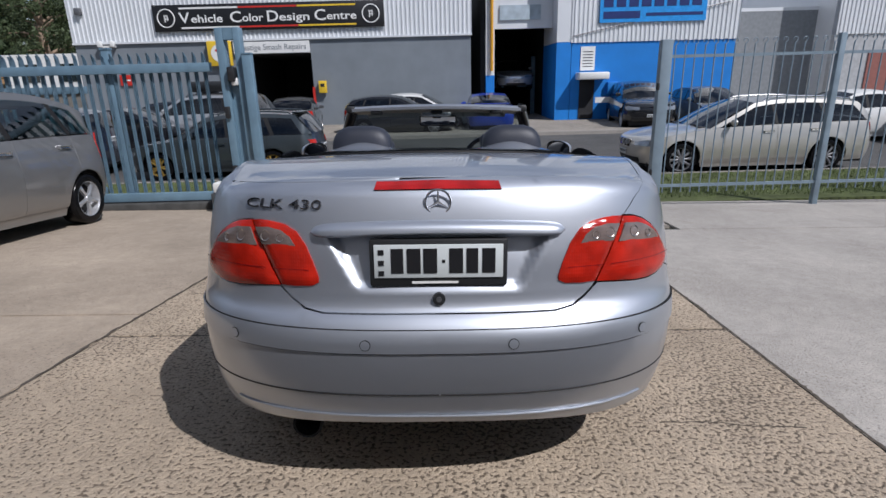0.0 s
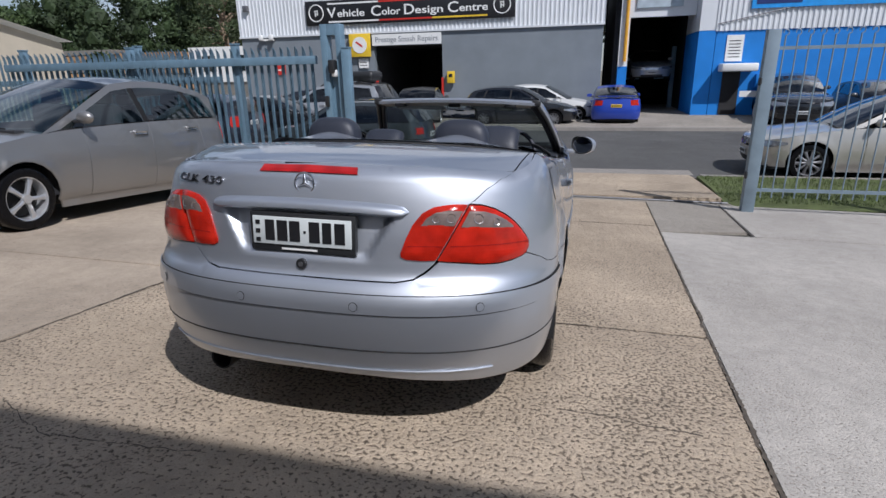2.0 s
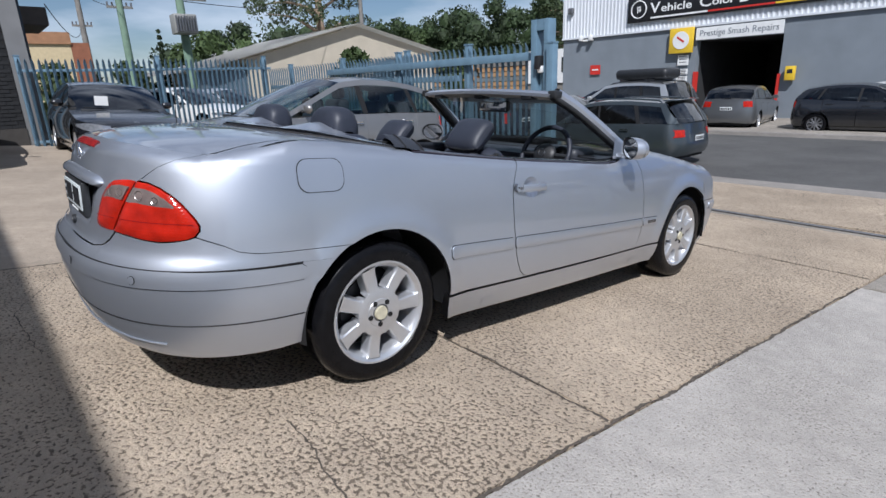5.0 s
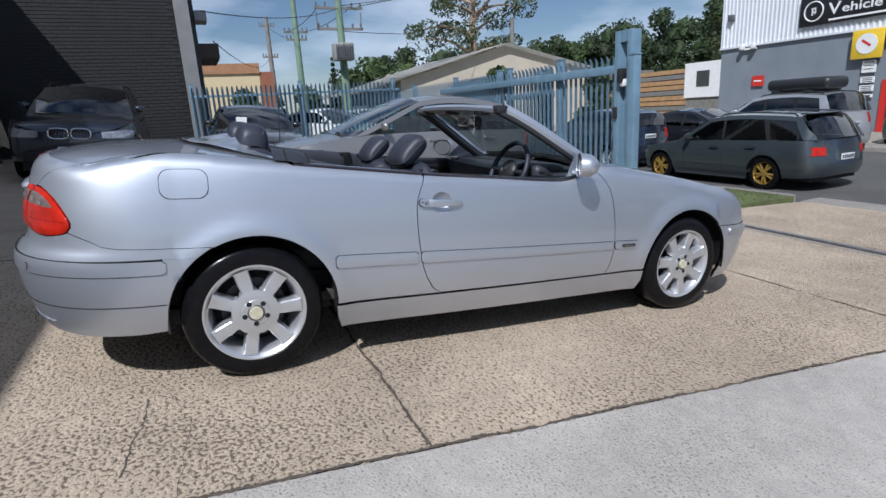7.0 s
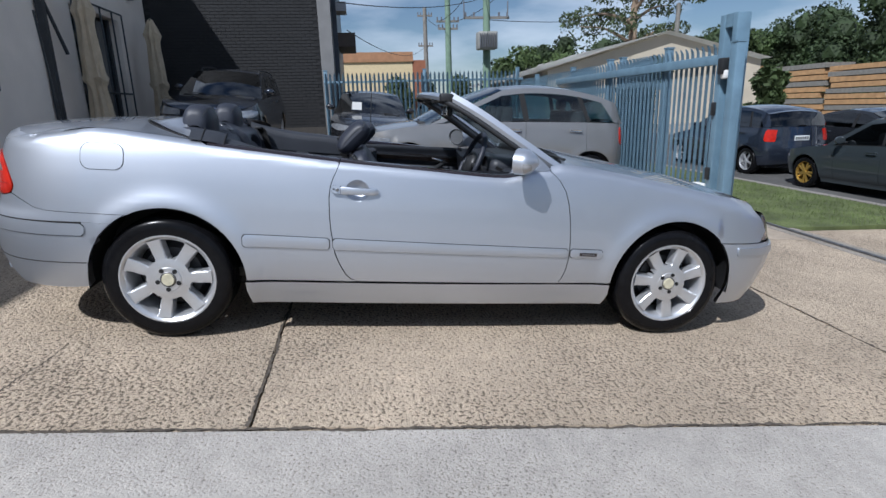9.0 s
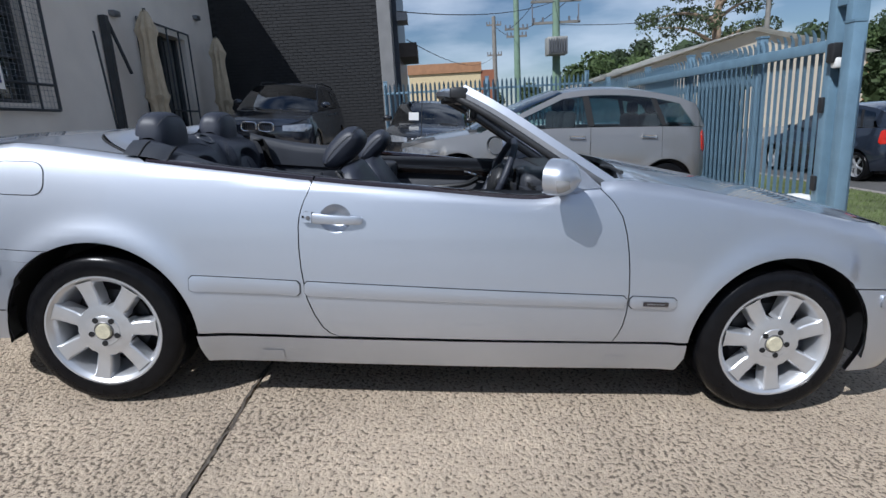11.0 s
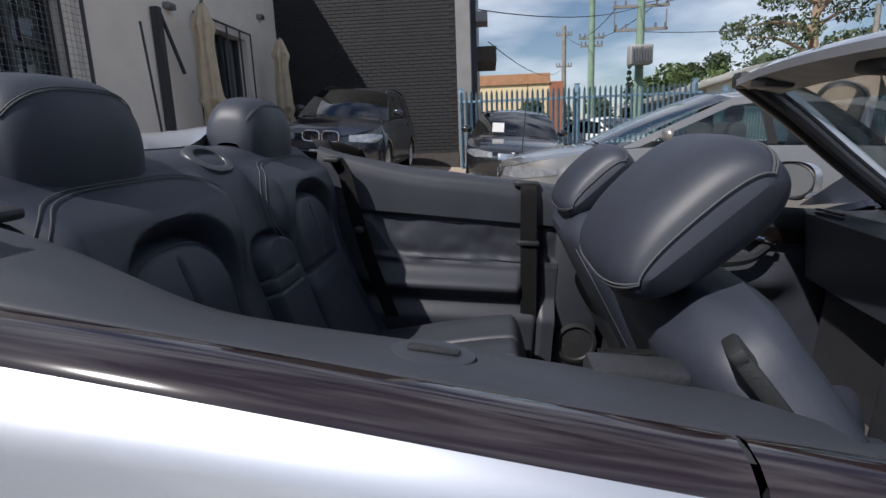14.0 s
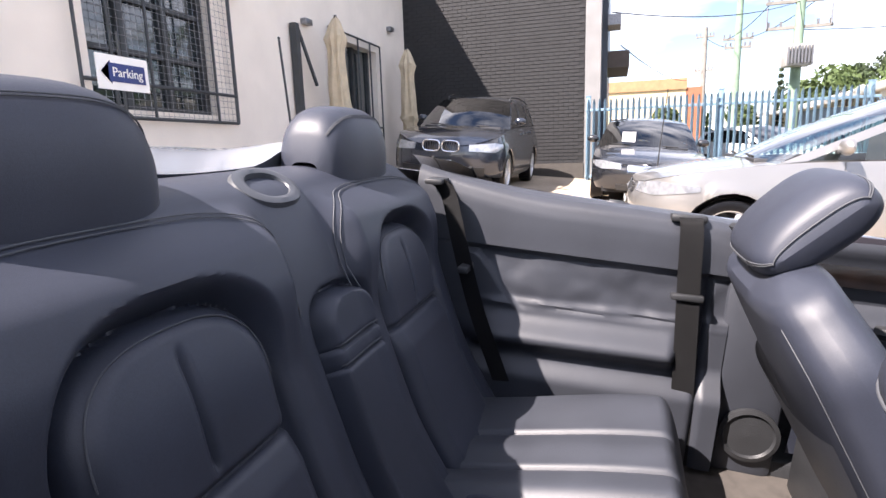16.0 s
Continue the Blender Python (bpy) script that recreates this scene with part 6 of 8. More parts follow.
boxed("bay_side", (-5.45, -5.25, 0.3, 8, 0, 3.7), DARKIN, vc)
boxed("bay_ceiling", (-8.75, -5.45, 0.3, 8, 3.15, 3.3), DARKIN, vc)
boxed("back_window", (-6.9, -6.2, 7.9, 7.98, 1.5, 2.4), mat("dull_pane", (0.35, 0.38, 0.4), 0.3), vc)
boxed("door_jamb", (-8.80, -8.62, -0.05, 0.05, 0, 1.9), RED, vc)
boxed("door_jamb", (-5.50, -5.40, -0.05, 0.05, 0, 1.7), RED, vc)

FS = lambda x, z, y=-0.05: Matrix.Translation((x, y, z)) @ pose(0, 0, 0, 90, 0, 0)
sg = thing("shop_sign", pose(-7.08, 23.10, 4.12), "long black sign with white lettering and coloured lines", "sign")
boxed("sign_board", (-4.95, 4.95, -0.06, 0.0, -0.53, 0.53), BLACKS, sg, bevel=0.01)
for nm, tx, cx, wd, sz in (("letters", "V", -3.62, 0.46, 0.62), ("letters", "ehicle", -2.66, 1.35, 0.44), ("letters", "C", -1.42, 0.48, 0.62), ("letters", "olor", -0.70, 0.90, 0.44), ("letters", "D", 0.16, 0.48, 0.62), ("letters", "esign", 1.10, 1.30, 0.44), ("letters", "C", 2.20, 0.48, 0.62), ("letters", "entre", 3.12, 1.28, 0.44)):
    words(nm, tx, sz, FS(cx, -0.03 if sz > 0.5 else -0.06, -0.066), WHITES, sg, 0.006, wd, bold=0.006)
for x0, x1, cc in ((-3.8, -1.3, WHITES), (-1.28, 1.22, RED), (1.24, 3.74, YELLOW)):
    for z in (-0.40, 0.38):
        boxed("line", (x0, x1, -0.068, -0.058, z - 0.035, z + 0.035), cc, sg)
for x in (-4.40, 4.38):
    bm = bmesh.new()
    tube(bm, [(x + 0.36 * math.cos(k * math.pi / 16), -0.07, 0.36 * math.sin(k * math.pi / 16)) for k in range(33)], 0.028, 6, False)
    part("round_mark", bm, WHITES, sg)
    for dx, dz, w_, h_ in ((-0.02, 0.10, 0.15, 0.05), (0.04, -0.02, 0.13, 0.05), (-0.05, -0.02, 0.05, 0.26), (0.06, 0.02, 0.05, 0.24)):
        boxed("mark_bar", (x + dx - w_ / 2, x + dx + w_ / 2, -0.072, -0.062, dz - h_ / 2, dz + h_ / 2), WHITES, sg)
s2 = thing("shop_sign", pose(-7.12, 23.12, 2.86), "white board sign with grey lettering over a doorway", "sign")
boxed("sign_board", (-1.66, 1.66, -0.05, 0, -0.24, 0.24), WHITES, s2)
words("letters", "Prestige Smash Repairs", 0.34, FS(0, 0, -0.055), mat("grey_letter", (0.18, 0.2, 0.22), 0.5), s2, 0.004, 3.0)
s3 = thing("square_sign", pose(-9.38, 23.10, 2.66), "yellow square sign with a white disc", "sign")
boxed("sign_board", (-0.52, 0.52, -0.12, 0, -0.52, 0.50), YELLOW, s3, bevel=0.02)
bm = bmesh.new()
cyl(bm, 0.36, 0.36, 0.02, Matrix.Translation((0, -0.125, 0)) @ pose(0, 0, 0, 90, 0, 0), 28)
part("disc", bm, WHITES, s3)
boxed("disc_mark", (-0.22, 0.16, -0.14, -0.132, -0.02, 0.06), RED, s3, m=pose(0, 0, 0, 0, 35, 0))
for z, h in ((1.85, 0.42), (1.38, 0.22), (1.08, 0.22), (0.80, 0.12)):
    n_ = thing("notice", pose(-9.28, 23.14, z), "small white notice on the grey wall", "notice", "notices on the workshop wall")
    boxed("sheet", (-0.24, 0.24, -0.02, 0, -h / 2, h / 2), WHITES, n_)
    for k in range(3):
        boxed("text_bar", (-0.18, 0.16, -0.026, -0.019, h / 2 - 0.05 - k * h / 3.4 - 0.012, h / 2 - 0.05 - k * h / 3.4 + 0.012), BLACKP, n_)
yb = thing("letter_box", pose(-5.02, 23.12, 1.15), "yellow box with a dark mark on the grey wall", "box")
boxed("case", (-0.17, 0.17, -0.16, 0, -0.26, 0.26), YELLOW, yb, bevel=0.02)
boxed("mark", (-0.09, 0.09, -0.166, -0.159, 0.0, 0.14), BLACKP, yb)
rs_ = thing("notice", pose(-13.7, 23.14, 1.64), "small red square sign on the grey wall", "notice")
boxed("sheet", (-0.28, 0.28, -0.02, 0, -0.22, 0.22), RED, rs_)
boxed("bar", (-0.18, 0.18, -0.026, -0.019, -0.03, 0.03), WHITES, rs_)
fl = thing("flood_lamp", pose(-14.2, 23.2, 3.05), "white double flood lamp on a bracket", "lamp")
boxed("bracket", (-0.3, 0.3, -0.12, 0.06, -0.04, 0.04), WHITE, fl)
for x in (-0.3, 0.25):
    boxed("lamp_head", (x - 0.08, x + 0.08, -0.3, -0.12, -0.02, 0.22), WHITE, fl, bevel=0.02)
cc_ = thing("wall_camera", pose(-15.2, 23.25, 4.5), "grey camera case high on white cladding", "camera")
boxed("case", (-0.12, 0.12, -0.28, 0, -0.15, 0.12), STEEL, cc_, bevel=0.02)

# blue and white workshop
sb = thing("car_workshop", pose(0, 22.5, -0.55), "white ribbed workshop with a bright blue lower wall", "building")
boxed("wall", (5.9, 12.95, 0, 0.3, 0, 3.27), BLUEW, sb)
boxed("wall", (5.25, 5.88, 0.0, 3.0, 0, 3.27), BLUEW, sb)
boxed("wall", (5.25, 5.88, 0.0, 3.0, 3.28, 8.0), CORR, sb)
corrugated("cladding", 5.86, 13.0, 3.24, 8.2, -0.03, sb)
boxed("side_wall", (12.65, 12.95, 0.3, 16, 0, 8.0), CORR, sb)
boxed("bay_head", (2.3, 5.24, 1.0, 1.25, 3.95, 8.0), CORR, sb)
boxed("bay_pier", (2.3, 2.68, 1.0, 1.4, 2.0, 3.95), WHITES, sb)
boxed("bay_pier", (2.3, 2.68, 1.0, 1.4, 0.0, 2.0), BLUEW, sb)
boxed("bay_sign", (2.9, 4.7, 0.92, 0.99, 4.3, 4.9), mat("faded_sign", (0.4, 0.47, 0.52), 0.5, 0, 0.2, 3), sb)
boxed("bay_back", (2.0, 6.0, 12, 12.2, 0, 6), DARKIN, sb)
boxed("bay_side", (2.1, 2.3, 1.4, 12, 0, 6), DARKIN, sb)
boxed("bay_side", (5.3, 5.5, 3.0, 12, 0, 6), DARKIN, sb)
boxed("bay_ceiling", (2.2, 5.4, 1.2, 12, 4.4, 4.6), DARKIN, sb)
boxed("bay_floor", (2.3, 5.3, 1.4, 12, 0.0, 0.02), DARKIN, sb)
bm = bmesh.new()
tube(bm, [(2.55, 0.9, 2.2), (2.55, 0.9, 6.5)], 0.07, 8)
part("yellow_pipe", bm, mat("orange_yellow_paint", (0.72, 0.36, 0.03), 0.5), sb)
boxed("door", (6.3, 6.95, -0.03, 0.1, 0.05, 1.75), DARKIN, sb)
boxed("awning", (6.1, 7.4, -0.75, 0.0, 1.72, 2.02), WHITE, sb, bevel=0.06, m=None)
boxed("notice", (6.30, 6.92, -0.03, 0.0, 2.1, 3.08), WHITES, sb)
for k in range(6):
    boxed("notice_text", (6.40, 6.82, -0.036, -0.029, 2.25 + k * 0.12, 2.28 + k * 0.12), BLACKP, sb)
boxed("small_board", (6.9, 7.6, -0.5, -0.46, 0.75, 0.98), WHITES, sb)
boxed("meter_box", (7.5, 8.0, -0.2, 0, 1.1, 1.6), BLUEW, sb, bevel=0.02)
bm = bmesh.new()
tube(bm, spline([(5.9, -0.08, 3.5), (8.2, -0.1, 3.95), (10.6, -0.1, 4.35), (12.6, -0.1, 4.75)], 6), 0.022, 6)
part("service_cable", bm, STEEL, sb)
s4 = thing("shop_sign", pose(9.25, 22.42, 4.10), "bright blue sign with dark blue lettering", "sign")
boxed("sign_board", (-2.25, 2.25, -0.05, 0, -0.65, 1.2), mat("sign_blue", (0.03, 0.30, 0.75), 0.4), s4)
DKB = mat("dark_blue_letter", (0.012, 0.03, 0.15), 0.5)
for k in range(8):
    boxed("wide_bar", (-2.1 + k * 0.53, -1.70 + k * 0.53, -0.06, -0.049, -0.05, 0.55), DKB, s4)
boxed("number_bar", (-2.1, -0.55, -0.06, -0.049, -0.5, -0.22), DKB, s4)
boxed("line_bar", (-0.3, 2.1, -0.06, -0.049, -0.42, -0.30), DKB, s4)
gb = thing("grey_workshop", pose(0, 25.5, -0.55), "grey ribbed workshops further along the road", "building")
boxed("wall", (13.2, 18.3, 0, 0.3, 0, 4.6), mat("dull_grey_wall", (0.22, 0.235, 0.25), 0.8), gb)
corrugated("cladding", 18.3, 34, 3.4, 8.5, -1.5, gb)
boxed("wall", (18.3, 34, -1.45, -1.2, 0, 3.4), mat("light_grey_wall", (0.42, 0.43, 0.44), 0.8), gb)
boxed("roller_door", (20.0, 23.0, -1.5, -1.44, 0, 2.6), mat("dull_red_door", (0.28, 0.11, 0.09), 0.6), gb)
boxed("side_wall", (18.3, 18.6, -1.2, 10, 0, 8.4), CORR, gb)
boxed("roof", (13.0, 18.3, 0, 12, 4.6, 4.75), CORR, gb)

# ---- the yard's own buildings ----
BRICKM = mat("black_painted_brick", (0.020, 0.0205, 0.022), 0.7, 0, 0.16, 3, 0.2, 60, spec=0.35)
MORTAR = mat("dark_mortar", (0.012, 0.0125, 0.014), 0.9, 0, 0.1)
bx0 = -13.25
bw = thing("brick_building", pose(bx0, 0, 0), "tall building of black painted brick in the yard", "building")
boxed("wall", (-9, -0.012, -4.8, 0.0, -0.5, 9), MORTAR, bw)
boxed("corner_pier", (-0.9, 0.03, 0.004, 0.36, -0.5, 9), mat("grey_pier", (0.20, 0.20, 0.20), 0.8, 0, 0.1, 2), bw)
boxed("soldier_base", (-0.02, 0.05, -4.7, 0.0, 0.0, 0.62), mat("dark_base", (0.05, 0.045, 0.04), 0.8), bw)
boxed("awning", (-3.2, -1.0, 0.5, 1.02, 2.95, 3.35), mat("brown_awning", (0.07, 0.055, 0.045), 0.7), bw)
boxed("side_box", (-1.4, -0.6, 0.5, 0.8, 3.9, 4.15), STEEL, bw)
boxed("side_shopfront", (-6, -0.9, 0.36, 0.5, 0.2, 5.5), mat("blue_black_front", (0.03, 0.04, 0.06), 0.4), bw)
lw = thing("rendered_building", pose(0, -4.6, 0), "pale rendered building with barred windows beside the yard", "building")
DARKGLASS = mat("dark_window_glass", (0.02, 0.03, 0.035), 0.05, 0, 0.1, coat=1.0)
FRAME = mat("dark_grey_frame", (0.05, 0.055, 0.06), 0.5, 0.3)
TOPL = 6.35
boxed("wall", (-13.3, -11.4, -0.4, 0, -0.6, TOPL), RENDERW, lw)
boxed("wall", (-9.1, -5.85, -0.4, 0, -0.6, TOPL), RENDERW, lw)
boxed("wall", (-3.9, 9, -0.4, 0, -0.6, TOPL), RENDERW, lw)
boxed("wall", (-11.4, -9.1, -0.4, 0, 3.3, TOPL), RENDERW, lw)
boxed("wall", (-5.85, -3.9, -0.4, 0, 3.55, TOPL), RENDERW, lw)
boxed("wall", (-5.85, -3.9, -0.4, 0, -0.6, 1.62), RENDERW, lw)
boxed("wall", (-11.4, -9.1, -0.4, 0, -0.6, 0.5), RENDERW, lw)
boxed("rear_part", (-13.3, 9, -8, -0.4, -0.6, TOPL - 0.02), mat("dull_roof", (0.2, 0.2, 0.2), 0.8), lw)
wd = boxed("window", (-5.85, -3.9, -0.25, -0.2, 1.62, 3.55), DARKGLASS, lw)
for x in (-5.80, -5.15, -4.5, -3.95):
    boxed("window_bar", (x - 0.045, x + 0.045, -0.2, -0.13, 1.62, 3.55), FRAME, wd)
for z in (1.66, 2.3, 2.9, 3.5):
    boxed("window_bar", (-5.85, -3.9, -0.19, -0.14, z - 0.03, z + 0.03), FRAME, wd)
grille = new("window_grille", None)
grille.parent = lw
for x in (-6.12, -5.72, -4.62, -4.1, -3.7):
    tubed("grille_bar", [(x, 0.10, 1.52), (x, 0.10, 3.75)], 0.018 if x > -6 else 0.026, FRAME, grille)
for z in (1.52, 1.9, 3.7):
    tubed("grille_bar", [(-6.12, 0.10, z), (-3.7, 0.10, z)], 0.022, FRAME, grille)
bm = bmesh.new()
for k in range(26):
    tube(bm, [(-6.10 + k * 0.085, 0.09, 1.54), (-6.10 + k * 0.085, 0.09, 3.7)], 0.003, 4)
for k in range(26):
    tube(bm, [(-6.12, 0.092, 1.56 + k * 0.085), (-3.9, 0.092, 1.56 + k * 0.085)], 0.003, 4)
part("wire_mesh", bm, STEEL, grille)["kind"] = "stuff"
dr = boxed("glass_door", (-11.4, -9.1, -0.3, -0.25, 0.5, 3.3), DARKGLASS, lw)
for x in (-11.35, -10.6, -9.9, -9.15):
    boxed("door_stile", (x - 0.05, x + 0.05, -0.25, -0.2, 0.5, 3.3), FRAME, dr)
dg = new("door_grille", None)
dg.parent = lw
for x in (-11.45, -10.9, -10.3, -9.7, -9.05):
    tubed("grille_bar", [(x, 0.08, 0.5), (x, 0.08, 3.42)], 0.02, FRAME, dg)
for z in (3.42, 1.6, 0.6):
    tubed("grille_bar", [(-11.45, 0.08, z), (-9.05, 0.08, z)], 0.022, FRAME, dg)
br = thing("steel_bracket", pose(-7.85, -4.5, 0), "grey steel post with a slanted brace on the wall", "bracket")
boxed("upright", (-0.06, 0.06, -0.08, 0.04, 0.3, 3.24), FRAME, br)
tubed("brace", [(-0.05, 0.0, 3.2), (-0.42, 0.1, 2.25)], 0.035, FRAME, br, seg=6)
for x, z in ((-6.3, 3.35), (-8.3, 3.35), (-12.2, 3.95)):
    vb = thing("wall_vent", pose(x, -4.6, z), "small grey vent box on the rendered wall", "vent", "vents on the rendered wall")
    boxed("vent_case", (-0.11, 0.11, 0, 0.12, -0.05, 0.05), STEEL, vb, bevel=0.01)
CANVAS = mat("faded_cream_canvas", (0.50, 0.42, 0.30), 0.9, 0, 0.14, 5, 0.4, 200)


girth = table([(0, 0.02), (0.03, 0.09), (0.10, 0.15), (0.15, 0.19), (0.17, 0.155), (0.24, 0.135), (0.45, 0.165), (0.60, 0.18), (0.64, 0.215), (0.665, 0.15), (0.80, 0.17), (1.0, 0.21)])


def folded_umbrella(x, y, z0, top):
    u = thing("folded_umbrella", pose(x, y, z0), "folded cream canvas market umbrella against the wall", "umbrella", "folded umbrellas")
    tubed("pole", [(0, 0, 0), (0, 0, top - z0 + 0.05)], 0.03, FRAME, u)
    bm = bmesh.new()
    rows = []
    H = top - z0
    for k in range(44):
        t = k / 43
        z = H - t * (H - 0.35)
        base = girth(t)
        rows.append([Vector(((base * (1 + 0.16 * math.cos(7 * a + 3 * t) + 0.05 * math.cos(12 * a - 5 * t))) * math.cos(a) + 0.05 * math.sin(5 * t), (base * (1 + 0.16 * math.cos(7 * a + 3 * t) + 0.05 * math.cos(12 * a - 5 * t))) * math.sin(a), z + 0.04 * math.sin(3 * a))) for a in [2 * math.pi * i / 40 for i in range(40)]])
    grid_faces(bm, rows, True)
    part("canopy", bm, CANVAS, u)


folded_umbrella(-8.55, -4.1, gz(-8.5, -4.1), 3.42)
folded_umbrella(-12.0, -4.05, gz(-12, -4.05), 3.40)
ps = thing("parking_sign", pose(-2.80, -3.0, gz(-2.8, -3.0)), "white and blue parking arrow sign on a thin stake", "sign")
tubed("stake", [(0, -0.02, -0.05), (0, -0.02, 1.75)], 0.012, FRAME, ps)
boxed("sign_board", (-0.24, 0.24, -0.01, 0.0, 1.30, 1.56), WHITES, ps)
boxed("blue_panel", (-0.20, 0.14, 0.0, 0.006, 1.36, 1.50), DKB, ps)
bm = bmesh.new()
vs = [bm.verts.new(p) for p in ((0.12, 0.004, 1.34), (0.12, 0.004, 1.52), (0.21, 0.004, 1.43))]
bm.faces.new(vs)
bmesh.ops.solidify(bm, geom=bm.faces[:], thickness=0.004)
part("arrow_head", bm, DKB, ps)
words("letters", "Parking", 0.1, Matrix.Translation((-0.03, 0.009, 1.43)) @ pose(0, 0, 0, 90, 0, 180), WHITES, ps, 0.002, 0.28)
st = thing("thin_stake", pose(-6.8, -4.0, gz(-6.8, -4)), "thin dark stake leaning by the wall", "stake")
tubed("rod", [(0.0, 0, 0), (0.25, 0, 2.3)], 0.018, FRAME, st)

# ---- poles and wires ----
POLE = mat("green_painted_pole", (0.17, 0.25, 0.18), 0.8, 0, 0.15, 3)
WOODP = mat("weathered_pole", (0.20, 0.19, 0.17), 0.9, 0, 0.2, 4)


def power_pole(x, y, top, arms, material, label, box_z=None):
    p = thing("power_pole", pose(x, y, -0.9), label, "power pole")
    tubed("mast", [(0, 0, 0), (0, 0, top + 0.9)], [0.24, 0.15], material, p, seg=10)
    for z, hw in arms:
        a = boxed("cross_arm", (-0.06, 0.06, -hw, hw, z + 0.84, z + 0.96), WOODP, p)
        for k in (-1, -0.6, 0.6, 1):
            boxed("insulator", (-0.05, 0.05, k * hw * 0.92 - 0.04, k * hw * 0.92 + 0.04, z + 0.96, z + 1.16), STEEL, a)
    if box_z:
        tr = boxed("transformer", (0.1, 0.8, -0.6, 0.4, box_z + 0.6, box_z + 1.45), mat("transformer_grey", (0.30, 0.30, 0.28), 0.6, 0.2, 0.1), p, bevel=0.05)
        for k in range(8):
            boxed("fin", (0.80, 0.9, -0.55 + k * 0.12, -0.50 + k * 0.12, box_z + 0.7, box_z + 1.35), STEEL, tr)
        tubed("hanger", [(0.1, -1.2, box_z + 2.2), (0.1, -1.2, box_z + 3.0)], 0.03, STEEL, p)
        tubed("hanger", [(0.1, 1.1, box_z + 2.2), (0.1, 1.1, box_z + 3.0)], 0.03, STEEL, p)
    return p


power_pole(-26, 7.8, 9.5, ((6.5, 1.25), (5.5, 1.2)), POLE, "green painted power pole with a transformer", 4.2)
power_pole(-34, 7.05, 10.5, ((6.48, 0.75), (6.03, 0.65)), POLE, "slim green power pole with cross arms")
power_pole(-44, 6.75, 9.0, ((8.35, 0.6), (6.03, 0.6)), WOODP, "weathered timber power pole with cross arms")
power_pole(-36, 24.35, 7.9, (), WOODP, "bare pale timber pole")
WIRE = mat("black_wire", (0.02, 0.02, 0.02), 0.7, 0, 0)


def wire(a, b, sag=0.5, r=0.018):
    pts = [Vector(a).lerp(Vector(b), k / 12) - Vector((0, 0, sag * 4 * (k / 12) * (1 - k / 12))) for k in range(13)]
    w = tubed("overhead_wire", pts, r, WIRE, None, seg=5)
    tagged(w, "thin dark overhead wire between the poles", "wire", "overhead wires")


wire((-26, 7.8, 6.5), (-12.5, 0.6, 3.9), 0.3, 0.014)
wire((-26, 8.5, 6.6), (-34, 7.6, 6.5), 0.2)
wire((-26, 6.8, 6.6), (-34, 6.5, 6.5), 0.2)
wire((-34, 7.0, 6.0), (-44, 6.8, 8.3), 0.2)
wire((-26, 7.8, 6.6), (-20, 30, 10.5), 0.5)
wire((-26, 8.8, 6.6), (-5, 40, 12), 0.6)
wire((-44, 6.7, 6.0), (-12.6, 0.8, 3.2), 0.7, 0.012)
wire((-36, 24.3, 7.5), (-26, 7.8, 5.4), 0.4)

# ---- distance ----
fs = thing("gabled_shed", pose(-34, 22.4, -0.6), "long cream shed with a pale gabled roof", "building")
SHED = mat("cream_sheet_wall", (0.52, 0.46, 0.36), 0.7, 0, 0.06, 1)
bm = bmesh.new()
vs = [bm.verts.new(p) for p in ((0, -8.5, 0), (0, 7.5, 0), (0, 7.5, 4.4), (0, 0, 6.2), (0, -8.5, 3.9))]
f = bm.faces.new(vs)
r = bmesh.ops.extrude_face_region(bm, geom=[f])
bmesh.ops.translate(bm, verts=[v for v in r["geom"] if isinstance(v, bmesh.types.BMVert)], vec=(-22, 0, 0))
part("wall", bm, SHED, fs)
bm = bmesh.new()
for y0, z0, y1, z1 in ((0, 6.35, 8.0, 4.5), (0, 6.35, -11.5, 3.25)):
    rows = [[Vector((x, y0, z0)), Vector((x, y1, z1))] for x in (0.5, -22.5)]
    grid_faces(bm, rows if y1 > 0 else rows[::-1])
bmesh.ops.solidify(bm, geom=bm.faces[:], thickness=0.12)
part("roof", bm, mat("pale_roof_sheet", (0.60, 0.59, 0.55), 0.5, 0.1, 0.06, 1), fs)
boxed("lean_to", (-6, -0.2, -11, -8.5, 0, 3.2), mat("blue_grey_wall", (0.12, 0.16, 0.2), 0.7), fs)
ob_ = thing("orange_building", pose(-40, 3.0, -0.8), "flat-roofed orange brick building far off", "building")
boxed("wall", (-12, 0, -3.2, 2.2, 0, 5.3), mat("cream_front", (0.62, 0.50, 0.30), 0.8, 0, 0.06), ob_)
boxed("parapet", (-12, 0.12, -3.3, 2.25, 5.3, 6.0), mat("orange_brick", (0.36, 0.19, 0.10), 0.85, 0, 0.12, 3), ob_)
boxed("side_wall", (-11.9, 0.02, 2.21, 3.2, 0, 5.4), mat("red_brick", (0.28, 0.11, 0.06), 0.85, 0, 0.12, 3), ob_)
cb = thing("site_cabin", pose(-20.0, 34, 0.55), "white portable site cabin with two windows", "cabin")
boxed("wall", (-5.2, 0, -2.6, 2.6, 0.5, 2.75), WHITES, cb)
boxed("footing", (-5.1, -0.1, -2.5, 2.5, -1.2, 0.5), WOODP, cb)
for x in (-4.2, -2.0):
    boxed("window", (x, x + 1.0, -2.63, -2.58, 1.2, 2.2), DARKGLASS, cb)

